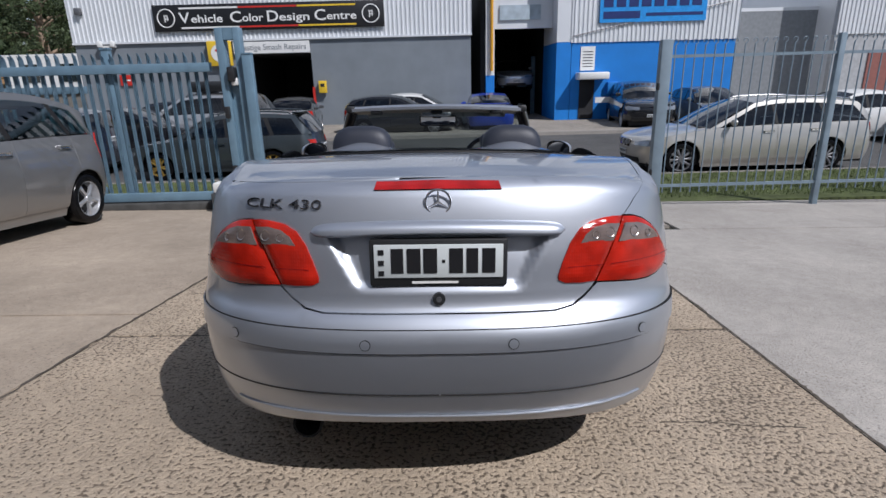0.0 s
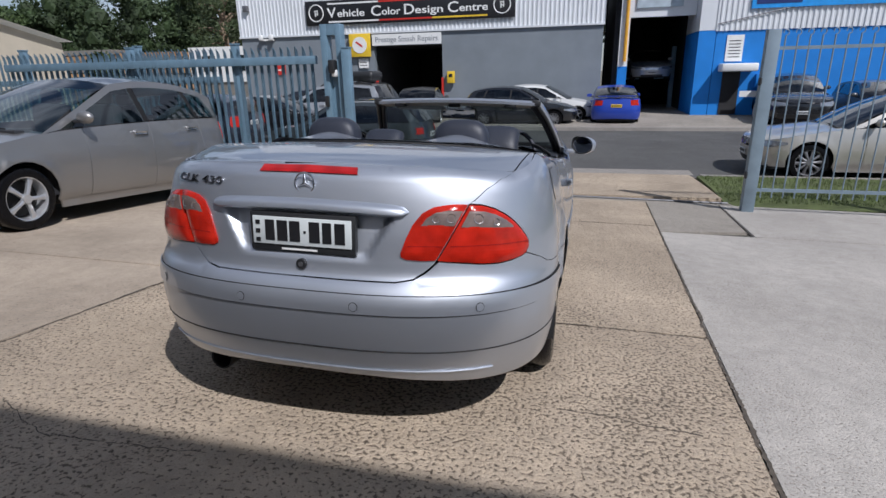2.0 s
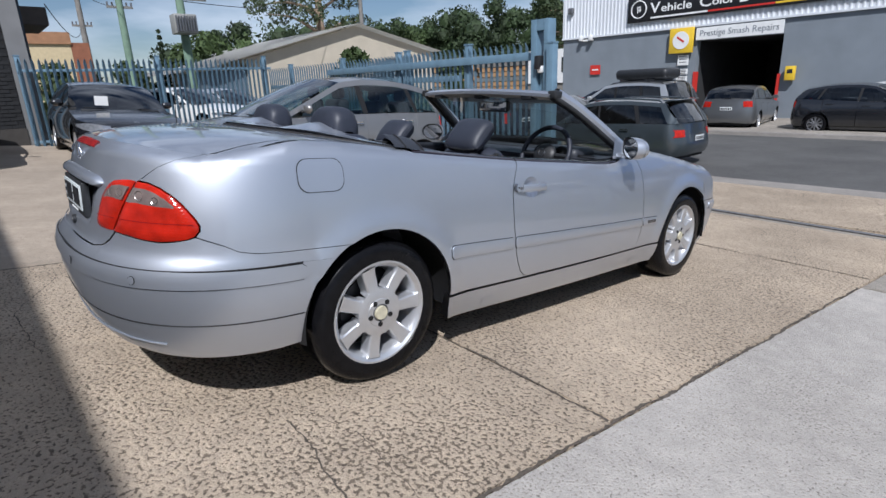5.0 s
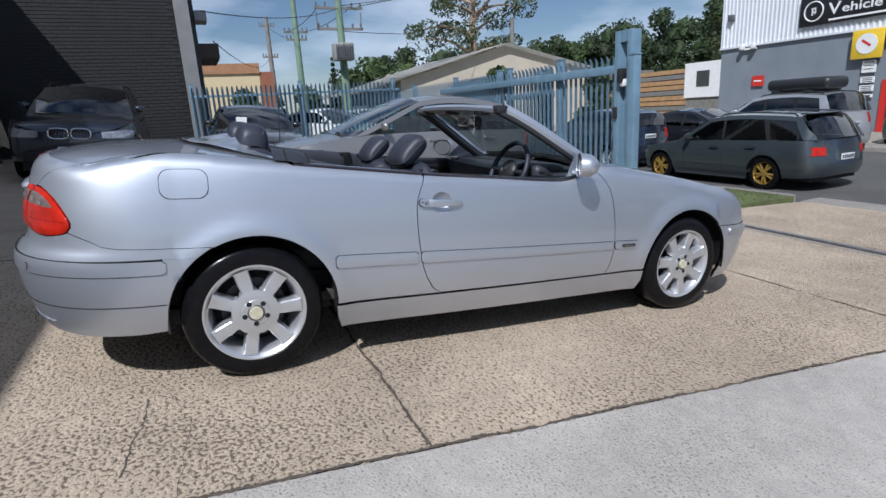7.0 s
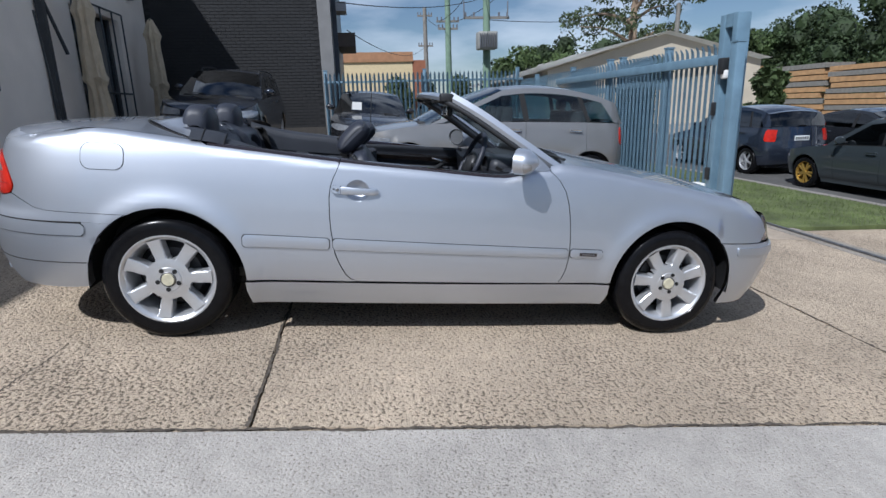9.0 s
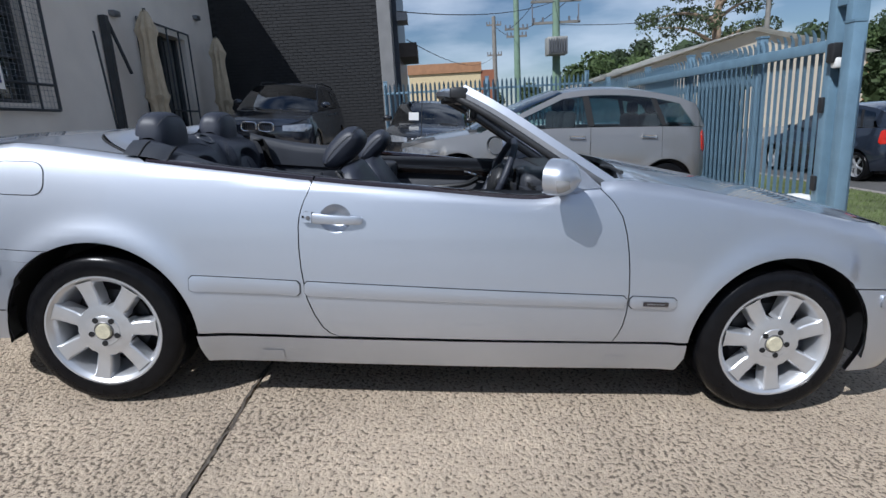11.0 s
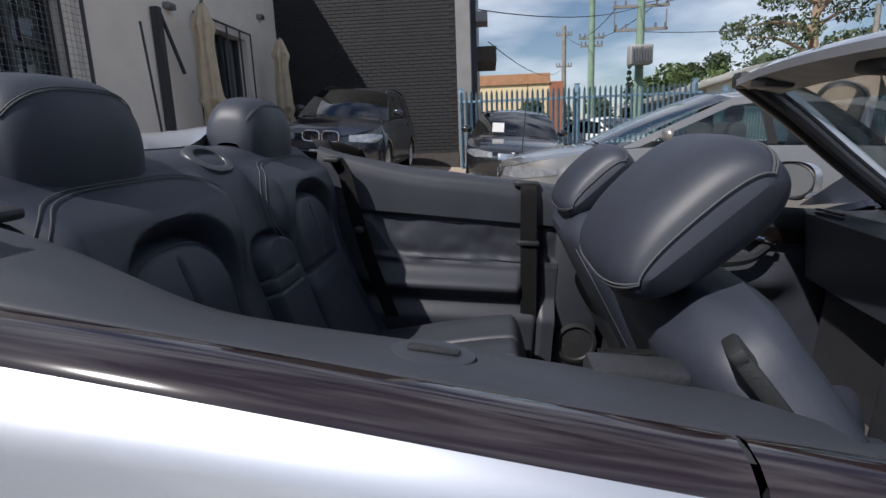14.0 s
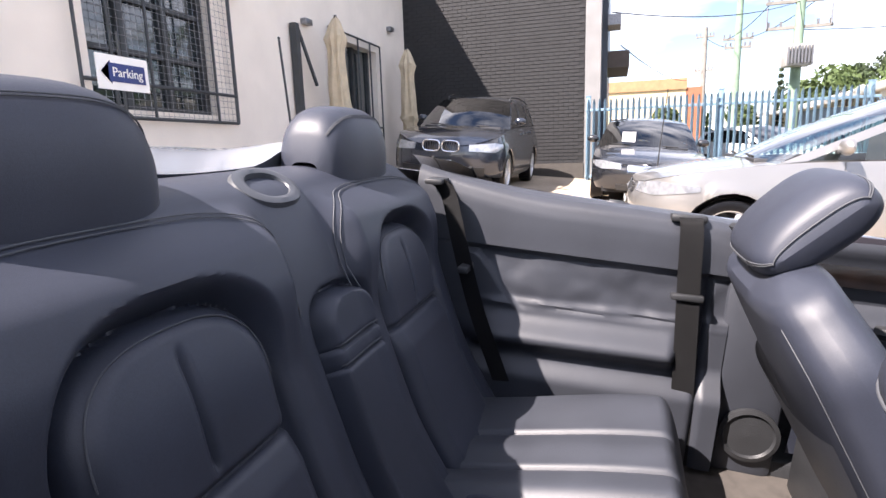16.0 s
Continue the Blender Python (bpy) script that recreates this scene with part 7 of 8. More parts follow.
LEAF = mat("eucalypt_leaf", (0.045, 0.066, 0.022), 0.7, 0, 0.35, 0.7)
LEAF2 = mat("dark_leaf", (0.026, 0.046, 0.013), 0.75, 0, 0.45, 0.25)
LEAF3 = mat("light_leaf", (0.045, 0.072, 0.019), 0.75, 0, 0.45, 0.25)
BARK = mat("pale_bark", (0.26, 0.19, 0.13), 0.9, 0, 0.25, 3)


def leaves(bm, c, rad, n, size, rnd, flat=0.8):
    """Loose leaf clumps inside an uneven ball."""
    for _ in range(n):
        d = Vector((rnd.gauss(0, 1), rnd.gauss(0, 1), rnd.gauss(0, 1))).normalized() * rad * rnd.uniform(0.55, 1.0) ** 0.5
        p = Vector(c) + Vector((d.x, d.y, d.z * flat))
        a, b = Vector((rnd.gauss(0, 1), rnd.gauss(0, 1), rnd.gauss(0, 1))).normalized(), Vector((rnd.gauss(0, 1), rnd.gauss(0, 1), rnd.gauss(0, 1))).normalized()
        s = size * rnd.uniform(0.5, 1.3)
        bm.faces.new([bm.verts.new(p + q) for q in (a * s, b * s * 0.5, a * -s * 0.6, b * -s * 0.55)])


def gum(x, y, z, h, rnd):
    g_ = thing("gum_tree", pose(x, y, z), "tall gum tree with a thin grey-green crown", "tree")
    bm = bmesh.new()
    tips = []
    trunk = spline([(0, 0, 0), (0.2, 0.1, h * 0.3), (-0.1, 0.2, h * 0.6), (0.2, 0.5, h * 0.85)], 5)
    tube(bm, trunk, [0.55 - 0.42 * k / (len(trunk) - 1) for k in range(len(trunk))], 8)
    for k in range(16):
        t = 0.42 + 0.55 * k / 16
        p = trunk[int(t * (len(trunk) - 1))]
        a = k * 2.4
        ln = h * rnd.uniform(0.22, 0.42)
        tip = p + Vector((math.cos(a) * ln * 0.7, math.sin(a) * ln, ln * rnd.uniform(0.05, 0.45)))
        mid = p.lerp(tip, 0.5) + Vector((0, 0, ln * 0.10))
        tube(bm, spline([p, mid, tip], 4), [0.16 - 0.13 * j / 8 for j in range(9)], 6)
        tips += [tip, mid.lerp(tip, 0.5)]
    part("trunk", bm, BARK, g_)
    bm = bmesh.new()
    for tip in tips:
        leaves(bm, tip, rnd.uniform(0.7, 1.5), 210, 0.18, rnd, 0.7)
    part("crown", bm, LEAF, g_, smooth=False)


rnd = random.Random(11)
gum(-40, 22.8, -0.6, 14.5, rnd)
gum(-33, 47, -0.6, 11, rnd)
gum(3.6, 44, -0.6, 10, rnd)


def wood(name, rows, label, mat_, seed, size=0.36):
    """Far wood: overlapping crowns of leaf clumps round dark cores. rows: x, y, foot, top, radius."""
    rr = random.Random(seed)
    bm = bmesh.new()
    for x, y, z0, z1, rad in rows:
        n = max(1, int((z1 - z0) / (rad * 1.1)))
        for k in range(n + 1):
            c = (x + rr.uniform(-.5, .5) * rad, y + rr.uniform(-.5, .5) * rad, z0 + (z1 - rad * 0.8 - z0) * k / max(1, n))
            leaves(bm, c, rad * rr.uniform(0.75, 1.15), 330, size, rr, 0.85)
            bmesh.ops.create_icosphere(bm, subdivisions=1, radius=rad * 0.62, matrix=Matrix.Translation(c))
    return tagged(part(name, bm, mat_, smooth=False), label, "trees", kind="stuff")


hill = [(21.7, 8.0), (26, 9.2), (32.7, 11.2), (45, 11.8), (55.6, 12.6), (66.5, 12.9), (78, 14.3), (90, 17.2), (107, 18.3), (130, 19)]
hy, hz = [h[0] for h in hill], [h[1] for h in hill]
rr = random.Random(3)
for mt_, off, seed in ((LEAF2, 0, 5), (LEAF3, 2, 6)):
    rows = []
    y = 23.0 + off
    while y < 125:
        rows.append((-80 + rr.uniform(-4, 4) - 0.02 * (y - 60) + (0.55 * max(0, y - 80)), y, -1, float(np.interp(y, hy, hz)) + rr.uniform(-1.6, 0.3) - (1.0 if off else 0), rr.uniform(1.8, 3.2)))
        y += 3.6
    wood("far_wood", rows, "dense green trees on a far rise", mt_, seed)
rows = []
for k in range(26):
    x = -95 + k * 3.6
    rows.append((x, 66 + rr.uniform(-4, 4), -1, 13.5 - 0.03 * abs(x + 70) + rr.uniform(-2, 1) if x < -40 else 9 + rr.uniform(-2, 1), rr.uniform(2.0, 3.2)))
wood("far_wood", rows, "dense green trees behind the workshops", LEAF2, 8)
wood("garden_trees", [(-50, 16, 2, 6.5, 1.5), (-50, 14.6, 2, 5.4, 1.0), (-48, 7.2, -1, 3.6, 1.3), (-46, 9.5, -1, 3.4, 1.2), (-39, 3.8, -1, 3.4, 1.0), (-29, 18.5, -0.6, 3.6, 1.0), (-24, 22.5, -0.6, 2.6, 0.8), (-52, 20, 1, 6, 1.8), (-54, 12, 0, 4.4, 1.5)], "low garden trees behind the fences", LEAF3, 9, 0.3)
cy_ = thing("cypress", pose(-50, 13.2, -0.6), "narrow dark cypress tree far off", "tree")
bm = bmesh.new()
for k in range(14):
    leaves(bm, (0, 0, 0.5 + k * 0.5), 0.62 * (1 - k / 16), 90, 0.16, rr, 1.0)
part("crown", bm, LEAF2, cy_, smooth=False)
tubed("trunk", [(0, 0, 0), (0, 0, 2)], 0.15, BARK, cy_)
# sawn timber stacks in the yard beyond
TIMB = mat("sawn_timber", (0.42, 0.25, 0.12), 0.85, 0, 0.2, 2)
for k, (x, y, w_, h_) in enumerate(((-58, 44, 9, 5.2), (-47, 45, 8, 4.8), (-39, 45, 7, 4.4), (-66, 45, 8, 5.4))):
    tm = thing("timber_stack", pose(x, y, -0.6), "stack of sawn orange timber boards", "timber", "timber stacks")
    for j in range(9):
        dx = rr.uniform(-0.4, 0.4)
        boxed("board_pack", (-w_ / 2 + dx, w_ / 2 + dx, -1.5, 1.5, j * h_ / 9, (j + 0.82) * h_ / 9), TIMB if (j + k) % 3 else WOODP, tm)

# ---- other cars ----
SEATC = mat("dark_seat_cloth", (0.03, 0.03, 0.034), 0.9, 0, 0.2, 30)
CARGLASS = glass("dark_car_glass", (0.16, 0.19, 0.21), 0.45)
CLEARGLASS = glass("green_car_glass", (0.50, 0.68, 0.68), 0.22)
HEADL = mat("headlamp_glass", (0.36, 0.38, 0.41), 0.12, 0.6, 0.25, 22, coat=1)
GOLD = mat("gold_alloy", (0.50, 0.33, 0.08), 0.35, 0.75, 0.1, 20)
PLATEW = mat("plate_white", (0.60, 0.62, 0.62), 0.4, 0, 0.05)
CHROMED = mat("bright_trim", (0.62, 0.63, 0.65), 0.18, 1.0, 0.05)


def paint(name, col, metal=0.6, rough=0.34):
    return mat(name, col, rough, metal, 0.04, 1.5, coat=0.9)


def wheel_set(tag, spokes, material, split=0.0):
    bm = bmesh.new()
    lathe(bm, [(0.215, 0.0), (0.225, 0.010), (0.262, 0.014), (0.295, 0.006), (0.312, -0.02), (0.316, -0.05), (0.316, -0.15), (0.306, -0.20), (0.24, -0.21)], 40)
    ty = part("tyre", bm, RUBBER)
    bm = bmesh.new()
    lathe(bm, [(0.17, -0.15), (0.195, -0.10), (0.202, -0.02), (0.210, 0.002), (0.217, 0.004)], 40)
    for k in range(spokes):
        for off in ((-split, split) if split else (0.0,)):
            rows = []
            for r_, w0, h in ((0.03, 0.020, -0.004), (0.09, 0.018, -0.002), (0.15, 0.020, -0.004), (0.205, 0.030 if not split else 0.018, -0.01)):
                rows.append([pose(0, 0, 0, 0, 0, 90 + k * 360 / spokes) @ Vector((r_, w + off * (r_ / 0.2) * 1.4, z)) for w, z in ((-w0, h - 0.035), (-w0, h - 0.006), (0, h + 0.002), (w0, h - 0.006), (w0, h - 0.035))])
            grid_faces(bm, rows)
    cyl(bm, 0.055, 0.045, 0.03, Matrix.Translation((0, 0, -0.01)), 20)
    ri = part("rim", bm, material)
    bm = bmesh.new()
    lathe(bm, [(0.0, -0.09), (0.16, -0.09), (0.20, -0.12)], 24)
    br = part("brake_disc", bm, GAP)
    out = (ty.data, ri.data, br.data)
    for o in (ty, ri, br):
        bpy.data.objects.remove(o)
    return out


W5 = wheel_set("five", 5, RIM)
W10 = wheel_set("ten", 10, STEEL)
WGOLD = wheel_set("gold", 5, GOLD, 0.028)


def motor(name, m, label, col, S, group=""):
    """A parked car from its outline: rear axle at the origin, nose towards +y."""
    W, wb, ro, fo, rw = S["W"] / 2, S["wb"], S["ro"], S["fo"], S["r"]
    st = S.get("step", 0.085)
    top = thing(name, m, label, "car", group)
    belt = table(S["belt"])
    tl, ns = table(S["tail"]), table(S["nose"])
    yb, yc = -ro + S.get("rc", 0.42), wb + fo - S.get("fc", 0.62)
    sill = S.get("sill", 0.24)
    tk = table([(sill, 0.07), (0.32, 0.03), (0.48, 0.004), (0.62, 0.0), (0.72, 0.005), (0.8, 0.017), (0.9, 0.038), (1.0, 0.066), (1.2, 0.135)])
    arches = ((0.0, rw * 1.16), (wb, rw * 1.16))
    pw = S.get("pw", 2.7)

    def at_u(u, z):
        ins = tk(z)
        if u < 1:
            a = u * math.pi / 2
            y0 = tl(z)
            return Vector(((W - ins) * math.sin(a) ** (2 / pw), y0 + (yb - y0) * (1 - math.cos(a) ** (2 / pw)), z))
        if u > 2:
            a = (3 - u) * math.pi / 2
            y1 = ns(z)
            return Vector(((W - ins) * max(0.0, math.sin(a)) ** (2 / 2.4), y1 - (y1 - yc) * (1 - max(0.0, math.cos(a)) ** (2 / 2.4)), z))
        y = yb + (u - 1) * (yc - yb)
        x = W - ins
        for cy, cr in arches:
            x += 0.014 * math.exp(-((math.hypot(y - cy, z - rw) - cr) / 0.07) ** 2)
        return Vector((x, y, z))
    us = [i / 60 for i in range(181)]
    rg = [at_u(u, 0.6) for u in us]
    ss = [0.0]
    for a, b in zip(rg, rg[1:]):
        ss.append(ss[-1] + (b - a).length)
    rgx, rgy = [p.x for p in rg], [p.y for p in rg]
    hx, hy = [at_u(u, S["hz"]).x for u in us], [at_u(u, S["hz"]).y for u in us]

    def wal(s, z):
        return at_u(float(np.interp(max(s, 0.0), ss, us)), z)
    Y = lambda y, z: (float(np.interp(y, rgy, ss)), z)
    R = lambda x, z: (float(np.interp(x, rgx[:61], ss[:61])), z)
    F = lambda x, z: (float(np.interp(-x, [-q for q in rgx[120:]], ss[120:])), z)
    tz = lambda s: belt(float(np.interp(s, ss, rgy))) - 0.001

    def topl(s0, s1, n=12):
        return [(s0 + (s1 - s0) * k / n, tz(s0 + (s1 - s0) * k / n)) for k in range(n + 1)]

    def arcs(cy, cr, a0, a1):
        return [Y(y, z) for y, z in arc(cy, rw, cr, a0, a1, 12)]
    low = S.get("low", sill)
    g = 0.006
    cuts = S["cuts"]
    a_s = -math.degrees(math.asin((rw - low) / (rw * 1.16)))
    for sd in (1, -1):
        # tail corner and quarter
        q = [(0.0, low + 0.06)] + [(0.0, tz(0))] + topl(0.02, Y(cuts[-1] - g, 0)[0], 18) 
        ac = math.degrees(math.acos((cuts[-1] - g) / (rw * 1.16))) if cuts[-1] < rw * 1.1 else None
        q += arcs(0, rw * 1.16, ac, 180 - a_s) if ac else [Y(cuts[-1] - g, low + 0.02)] + arcs(0, rw * 1.16, a_s + 2, 180 - a_s) + [R(W * 0.8, low + 0.02), R(W * 0.4, low + 0.05)]
        panel("rear_quarter", q, wal, col, top, sd, step=st)
        for a, b in zip(cuts, cuts[1:]):
            panel("door", [Y(a - g, low + 0.02), Y(a - g, belt(a))] + topl(Y(a - g, 0)[0], Y(b + g, 0)[0], 8)[1:-1] + [Y(b + g, belt(b))] + (arcs(0, rw * 1.16 + 0.004, math.degrees(math.acos((b + g) / (rw * 1.16 + 0.004))), a_s + 6) + [Y(rw * 1.16 + 0.02, low + 0.02)] if b < rw * 1.1 else [Y(b + g, low + 0.02)]), wal, col, top, sd, step=st)
            hz_ = belt(b) - 0.13
            hp = at_u(1 + (b + 0.2 - yb) / (yc - yb), hz_)
            boxed("door_handle", (sd * hp.x - 0.006, sd * hp.x + 0.026 * sd, b + 0.09, b + 0.28, hz_ - 0.016, hz_ + 0.016), S.get("handle", col), top, bevel=0.009)
        wq = [Y(cuts[0] + g, low + 0.02), Y(cuts[0] + g, belt(cuts[0]))] + topl(Y(cuts[0] + g, 0)[0], ss[-1], 26)[1:] + [(ss[-1], low + 0.04), F(W * 0.5, low + 0.01), F(W * 0.85, low)]
        wq += arcs(wb, rw * 1.16, a_s, 180 - a_s - 2)
        panel("front_wing", wq, wal, col, top, sd, step=st)
        sy0, sy1 = rw * 1.16 + 0.02, wb - rw * 1.16 - 0.02
        panel("sill", [Y(sy0, low + 0.01), Y(sy0 + 0.02, low - 0.07), Y(sy1 - 0.02, low - 0.07), Y(sy1, low + 0.01)], wal, S.get("sillm", col), top, sd, step=st)
        if "moulding" in S:
            z = S["moulding"]
            panel("side_moulding", [Y(sy0 + 0.05, z), Y(sy0 + 0.05, z + 0.05), Y(sy1 - 0.05, z + 0.03), Y(sy1 - 0.05, z - 0.02)], wal, S.get("mouldm", col), top, sd, step=st, proud=0.012, depth=0.006)
        for nm, material, fn in S["patches"]:
            panel(nm, fn(F, R, Y), wal, material, top, sd, step=0.05, proud=0.008, depth=0.02, pillow=0.006)
    # upper deck
    ey, ex = rgy, [x - tk(0.9) * 0.6 for x in rgx]
    eyb = [at_u(u, tz(s)).y for u, s in zip(us, ss)]
    exb = [at_u(u, tz(s)).x for u, s in zip(us, ss)]

    def dk(x, y):
        xe = max(0.05, float(np.interp(y, eyb, exb)))
        return Vector((x, y, belt(y) + 0.045 * (1 - min(1.0, (x / xe) ** 2))))
    A0, A1, D0, D1 = S["A0"], S["A1"], S["D0"], S["D1"]
    e = [(exb[i], eyb[i]) for i in range(181) if eyb[i] > A0 - 0.05 and us[i] > 1][::6]
    if e[-1][0] > 0.02:
        e.append((0.0, eyb[-1]))
    bz = S.get("bonnetm", col)
    panel("bonnet", e + [(-x, y) for x, y in e[::-1] if x > 0.02] + [(0.0, A0 - 0.05)], dk, bz, top, 1, step=st)
    if D0 > -ro + 0.15:
        e = [(exb[i], eyb[i]) for i in range(181) if eyb[i] < D0 + 0.05 and us[i] < 2][::6]
        e = [(0.0, eyb[0])] + [p for p in e if p[0] > 0.02]
        panel("boot_lid", e + [(0.0, D0 + 0.08)] + [(-x, y) for x, y in e[:0:-1]], dk, col, top, 1, step=st)
    # cabin
    rf = table(sorted(S["roof"]))
    lean = S.get("lean", 0.32)

    def gs(y, z):
        xb = float(np.interp(y, eyb, exb)) if -ro < y < wb + fo else 0.5
        xb = max(xb, W * 0.80)
        return Vector((xb - 0.012 - lean * (z - belt(y)) - 0.10 * max(0.0, z - belt(y)) ** 2, y, z))
    rail = S.get("rail", 0.075)
    wins = S["wins"]
    zt = lambda y: rf(y) - rail
    zl = lambda y: belt(y) + 0.012
    quads = []
    for yb0, yt0, yt1, yb1 in wins:
        n = 5
        poly = [(yb0, zl(yb0))] + [(yt0 + (yt1 - yt0) * k / n, zt(yt0 + (yt1 - yt0) * k / n)) for k in range(n + 1)] + [(yb1 + (yb0 - yb1) * k / n, zl(yb1 + (yb0 - yb1) * k / n)) for k in range(n)]
        quads.append(poly)
    A1z, D1z = rf(A1), rf(D1)
    fr = [(A0, belt(A0)), (A1, A1z), (wins[0][1], zt(wins[0][1])), (wins[0][0], zl(wins[0][0]))]
    re = [(D0, belt(D0)), (wins[-1][3], zl(wins[-1][3])), (wins[-1][2], zt(wins[-1][2])), (D1, D1z)]
    for sd in (1, -1):
        for poly in quads:
            o = panel("side_window", poly, gs, S.get("glassm", CARGLASS), top, sd, step=0.12, depth=0.0)
            o.visible_shadow = False
        panel("screen_pillar", fr, gs, col, top, sd, step=0.1, proud=0.004)
        panel("rear_pillar", re, gs, col, top, sd, step=0.1, proud=0.004)
        for a, b in zip(wins, wins[1:]):
            panel("middle_pillar", [(a[3], zl(a[3])), (a[2], zt(a[2])), (b[1], zt(b[1])), (b[0], zl(b[0]))], gs, S.get("pillarm", GAP), top, sd, step=0.1, proud=0.003)
        n = 14
        rl = [(A1 + (D1 - A1) * k / n, rf(A1 + (D1 - A1) * k / n)) for k in range(n + 1)]
        wt = [(wins[-1][2] + (wins[0][1] - wins[-1][2]) * k / n, zt(wins[-1][2] + (wins[0][1] - wins[-1][2]) * k / n)) for k in range(n + 1)]
        panel("roof_side", rl + wt, gs, col, top, sd, step=0.1, proud=0.003)
        if S.get("bars"):
            pts = [Vector((sd * (gs(y, rf(y)).x - 0.04), y, rf(y) + 0.05)) for y in [A1 - 0.25 + (D1 - A1 + 0.4) * k / 10 for k in range(11)]]
            tubed("roof_rail", [pts[0] - Vector((0, -0.06, 0.06))] + pts + [pts[-1] - Vector((0, 0.06, 0.06))], 0.016, S["bars"], top, seg=8)
        # mirror
        my, mz = S.get("mirror", (A0 - 0.42, belt(A0 - 0.4) + 0.10))
        mx = gs(my, mz).x
        bm = bmesh.new()
        bmesh.ops.create_uvsphere(bm, u_segments=16, v_segments=10, radius=1, matrix=Matrix.Translation((sd * (mx + 0.15), my, mz)) @ Matrix.Diagonal((0.105, 0.06, 0.068, 1)))
        for v in bm.verts:
            if v.co.y < my - 0.02:
                v.co.y = my - 0.02
        mo = part("door_mirror", bm, S.get("mirrorm", col), top)
        boxed("mirror_arm", (min(sd * (mx - 0.02), sd * (mx + 0.09)), max(sd * (mx - 0.02), sd * (mx + 0.09)), my - 0.01, my + 0.03, mz - 0.06, mz - 0.03), BLACKP, mo, bevel=0.008)
    nr = 16
    edge = [(gs(A1 + (D1 - A1) * k / nr, rf(A1 + (D1 - A1) * k / nr)).x, A1 + (D1 - A1) * k / nr) for k in range(nr + 1)]

    def rs(x, y):
        yy = max(min(y, A1), D1)
        xe = gs(yy, rf(yy)).x
        return Vector((x, y, rf(yy) + 0.055 * (1 - min(1.0, (x / xe) ** 2))))
    xa, xd = edge[0][0], edge[-1][0]
    fe = [(xa * (k / 6 - 1), A1 + 0.07 * (1 - (k / 6 - 1) ** 2)) for k in range(1, 12)]
    be = [(xd * (1 - k / 6), D1 - 0.05 * (1 - (1 - k / 6) ** 2)) for k in range(1, 12)]
    panel("roof", edge + be + [(-x, y) for x, y in edge[::-1]] + fe, rs, S.get("roofm", col), top, 1, step=0.12)

    def screen(y0, y1, z0, z1, x0, x1, b0, b1):
        ln = math.hypot(y1 - y0, z1 - z0)

        def f(x, v):
            t = v / ln
            xe = x0 + (x1 - x0) * t
            k = 1 - min(1.2, (x / xe) ** 2)
            return Vector((x, y0 + (y1 - y0) * t + (b0 + (b1 - b0) * t) * k, z0 + (z1 - z0) * t + (0.03 + 0.025 * t) * k + 0.035 * math.sin(math.pi * min(1, max(0, t)))))
        return f, [(x0, 0.0), (x1, ln), (-x1, ln), (-x0, 0.0)]
    f, o = screen(A0, A1, belt(A0), A1z, gs(A0, belt(A0)).x, xa, 0.16, 0.07)
    ws = panel("windscreen", o, f, S.get("glassm", CARGLASS), top, 1, step=0.1, depth=0.0)
    ws.visible_shadow = False
    boxed("scuttle", (-W * 0.74, W * 0.74, A0 - 0.08, A0 + 0.14, belt(A0) - 0.06, belt(A0) + 0.035), BLACKP, top, bevel=0.02)
    for x0 in (-0.5, 0.1):
        tubed("wiper", [(x0, A0 + 0.11, belt(A0) + 0.045), (x0 + 0.52, A0 + 0.09, belt(A0) + 0.06)], 0.009, GAP, top, seg=6)
    f, o = screen(D0, D1, belt(D0), D1z, gs(D0, belt(D0)).x, xd, -0.10, -0.05)
    rw_ = panel("rear_window", o, f, S.get("glassm", CARGLASS), top, 1, step=0.1, depth=0.0)
    rw_.visible_shadow = False
    # inside
    zf = belt((A0 + D0) / 2)
    boxed("cabin_tub", (-W * 0.86, W * 0.86, max(D0 + 0.1, -ro + 0.25), A0 - 0.05, 0.30, zf - 0.28), SEATC, top)
    boxed("dashboard", (-W * 0.78, W * 0.78, A0 - 0.5, A0 - 0.02, zf - 0.30, belt(A0) - 0.05), SEATC, top, bevel=0.05)
    for y in (wb * 0.46, 0.12):
        if y - 0.3 > D0:
            for x in (-0.38, 0.38):
                boxed("seat_back", (x - 0.24, x + 0.24, y - 0.08, y + 0.10, zf - 0.35, zf + 0.20), SEATC, top, bevel=0.06)
                boxed("head_restraint", (x - 0.13, x + 0.13, y - 0.07, y + 0.05, zf + 0.20, zf + 0.37), SEATC, top, bevel=0.05)
    boxed("underbody", (-W * 0.78, W * 0.78, -ro + 0.2, wb + fo - 0.25, 0.19, 0.62), GAP, top)
    # plates
    for face, y, z in (("front", ns(S["fpz"]) + 0.012, S["fpz"]), ("rear", tl(S["rpz"]) - 0.012, S["rpz"])):
        k = 1 if face == "front" else -1
        pl = boxed("number_plate", (-0.186, 0.186, min(y, y + 0.008 * k), max(y, y + 0.008 * k), z - 0.055, z + 0.055), S.get("platem", PLATEW), top, bevel=0.003)
        for i in range(6):
            x = -0.14 + i * 0.056
            boxed("plate_bar", (x - 0.018, x + 0.018, min(y + 0.006 * k, y + 0.010 * k), max(y + 0.006 * k, y + 0.010 * k), z - 0.03, z + 0.03), BLACKS, pl)
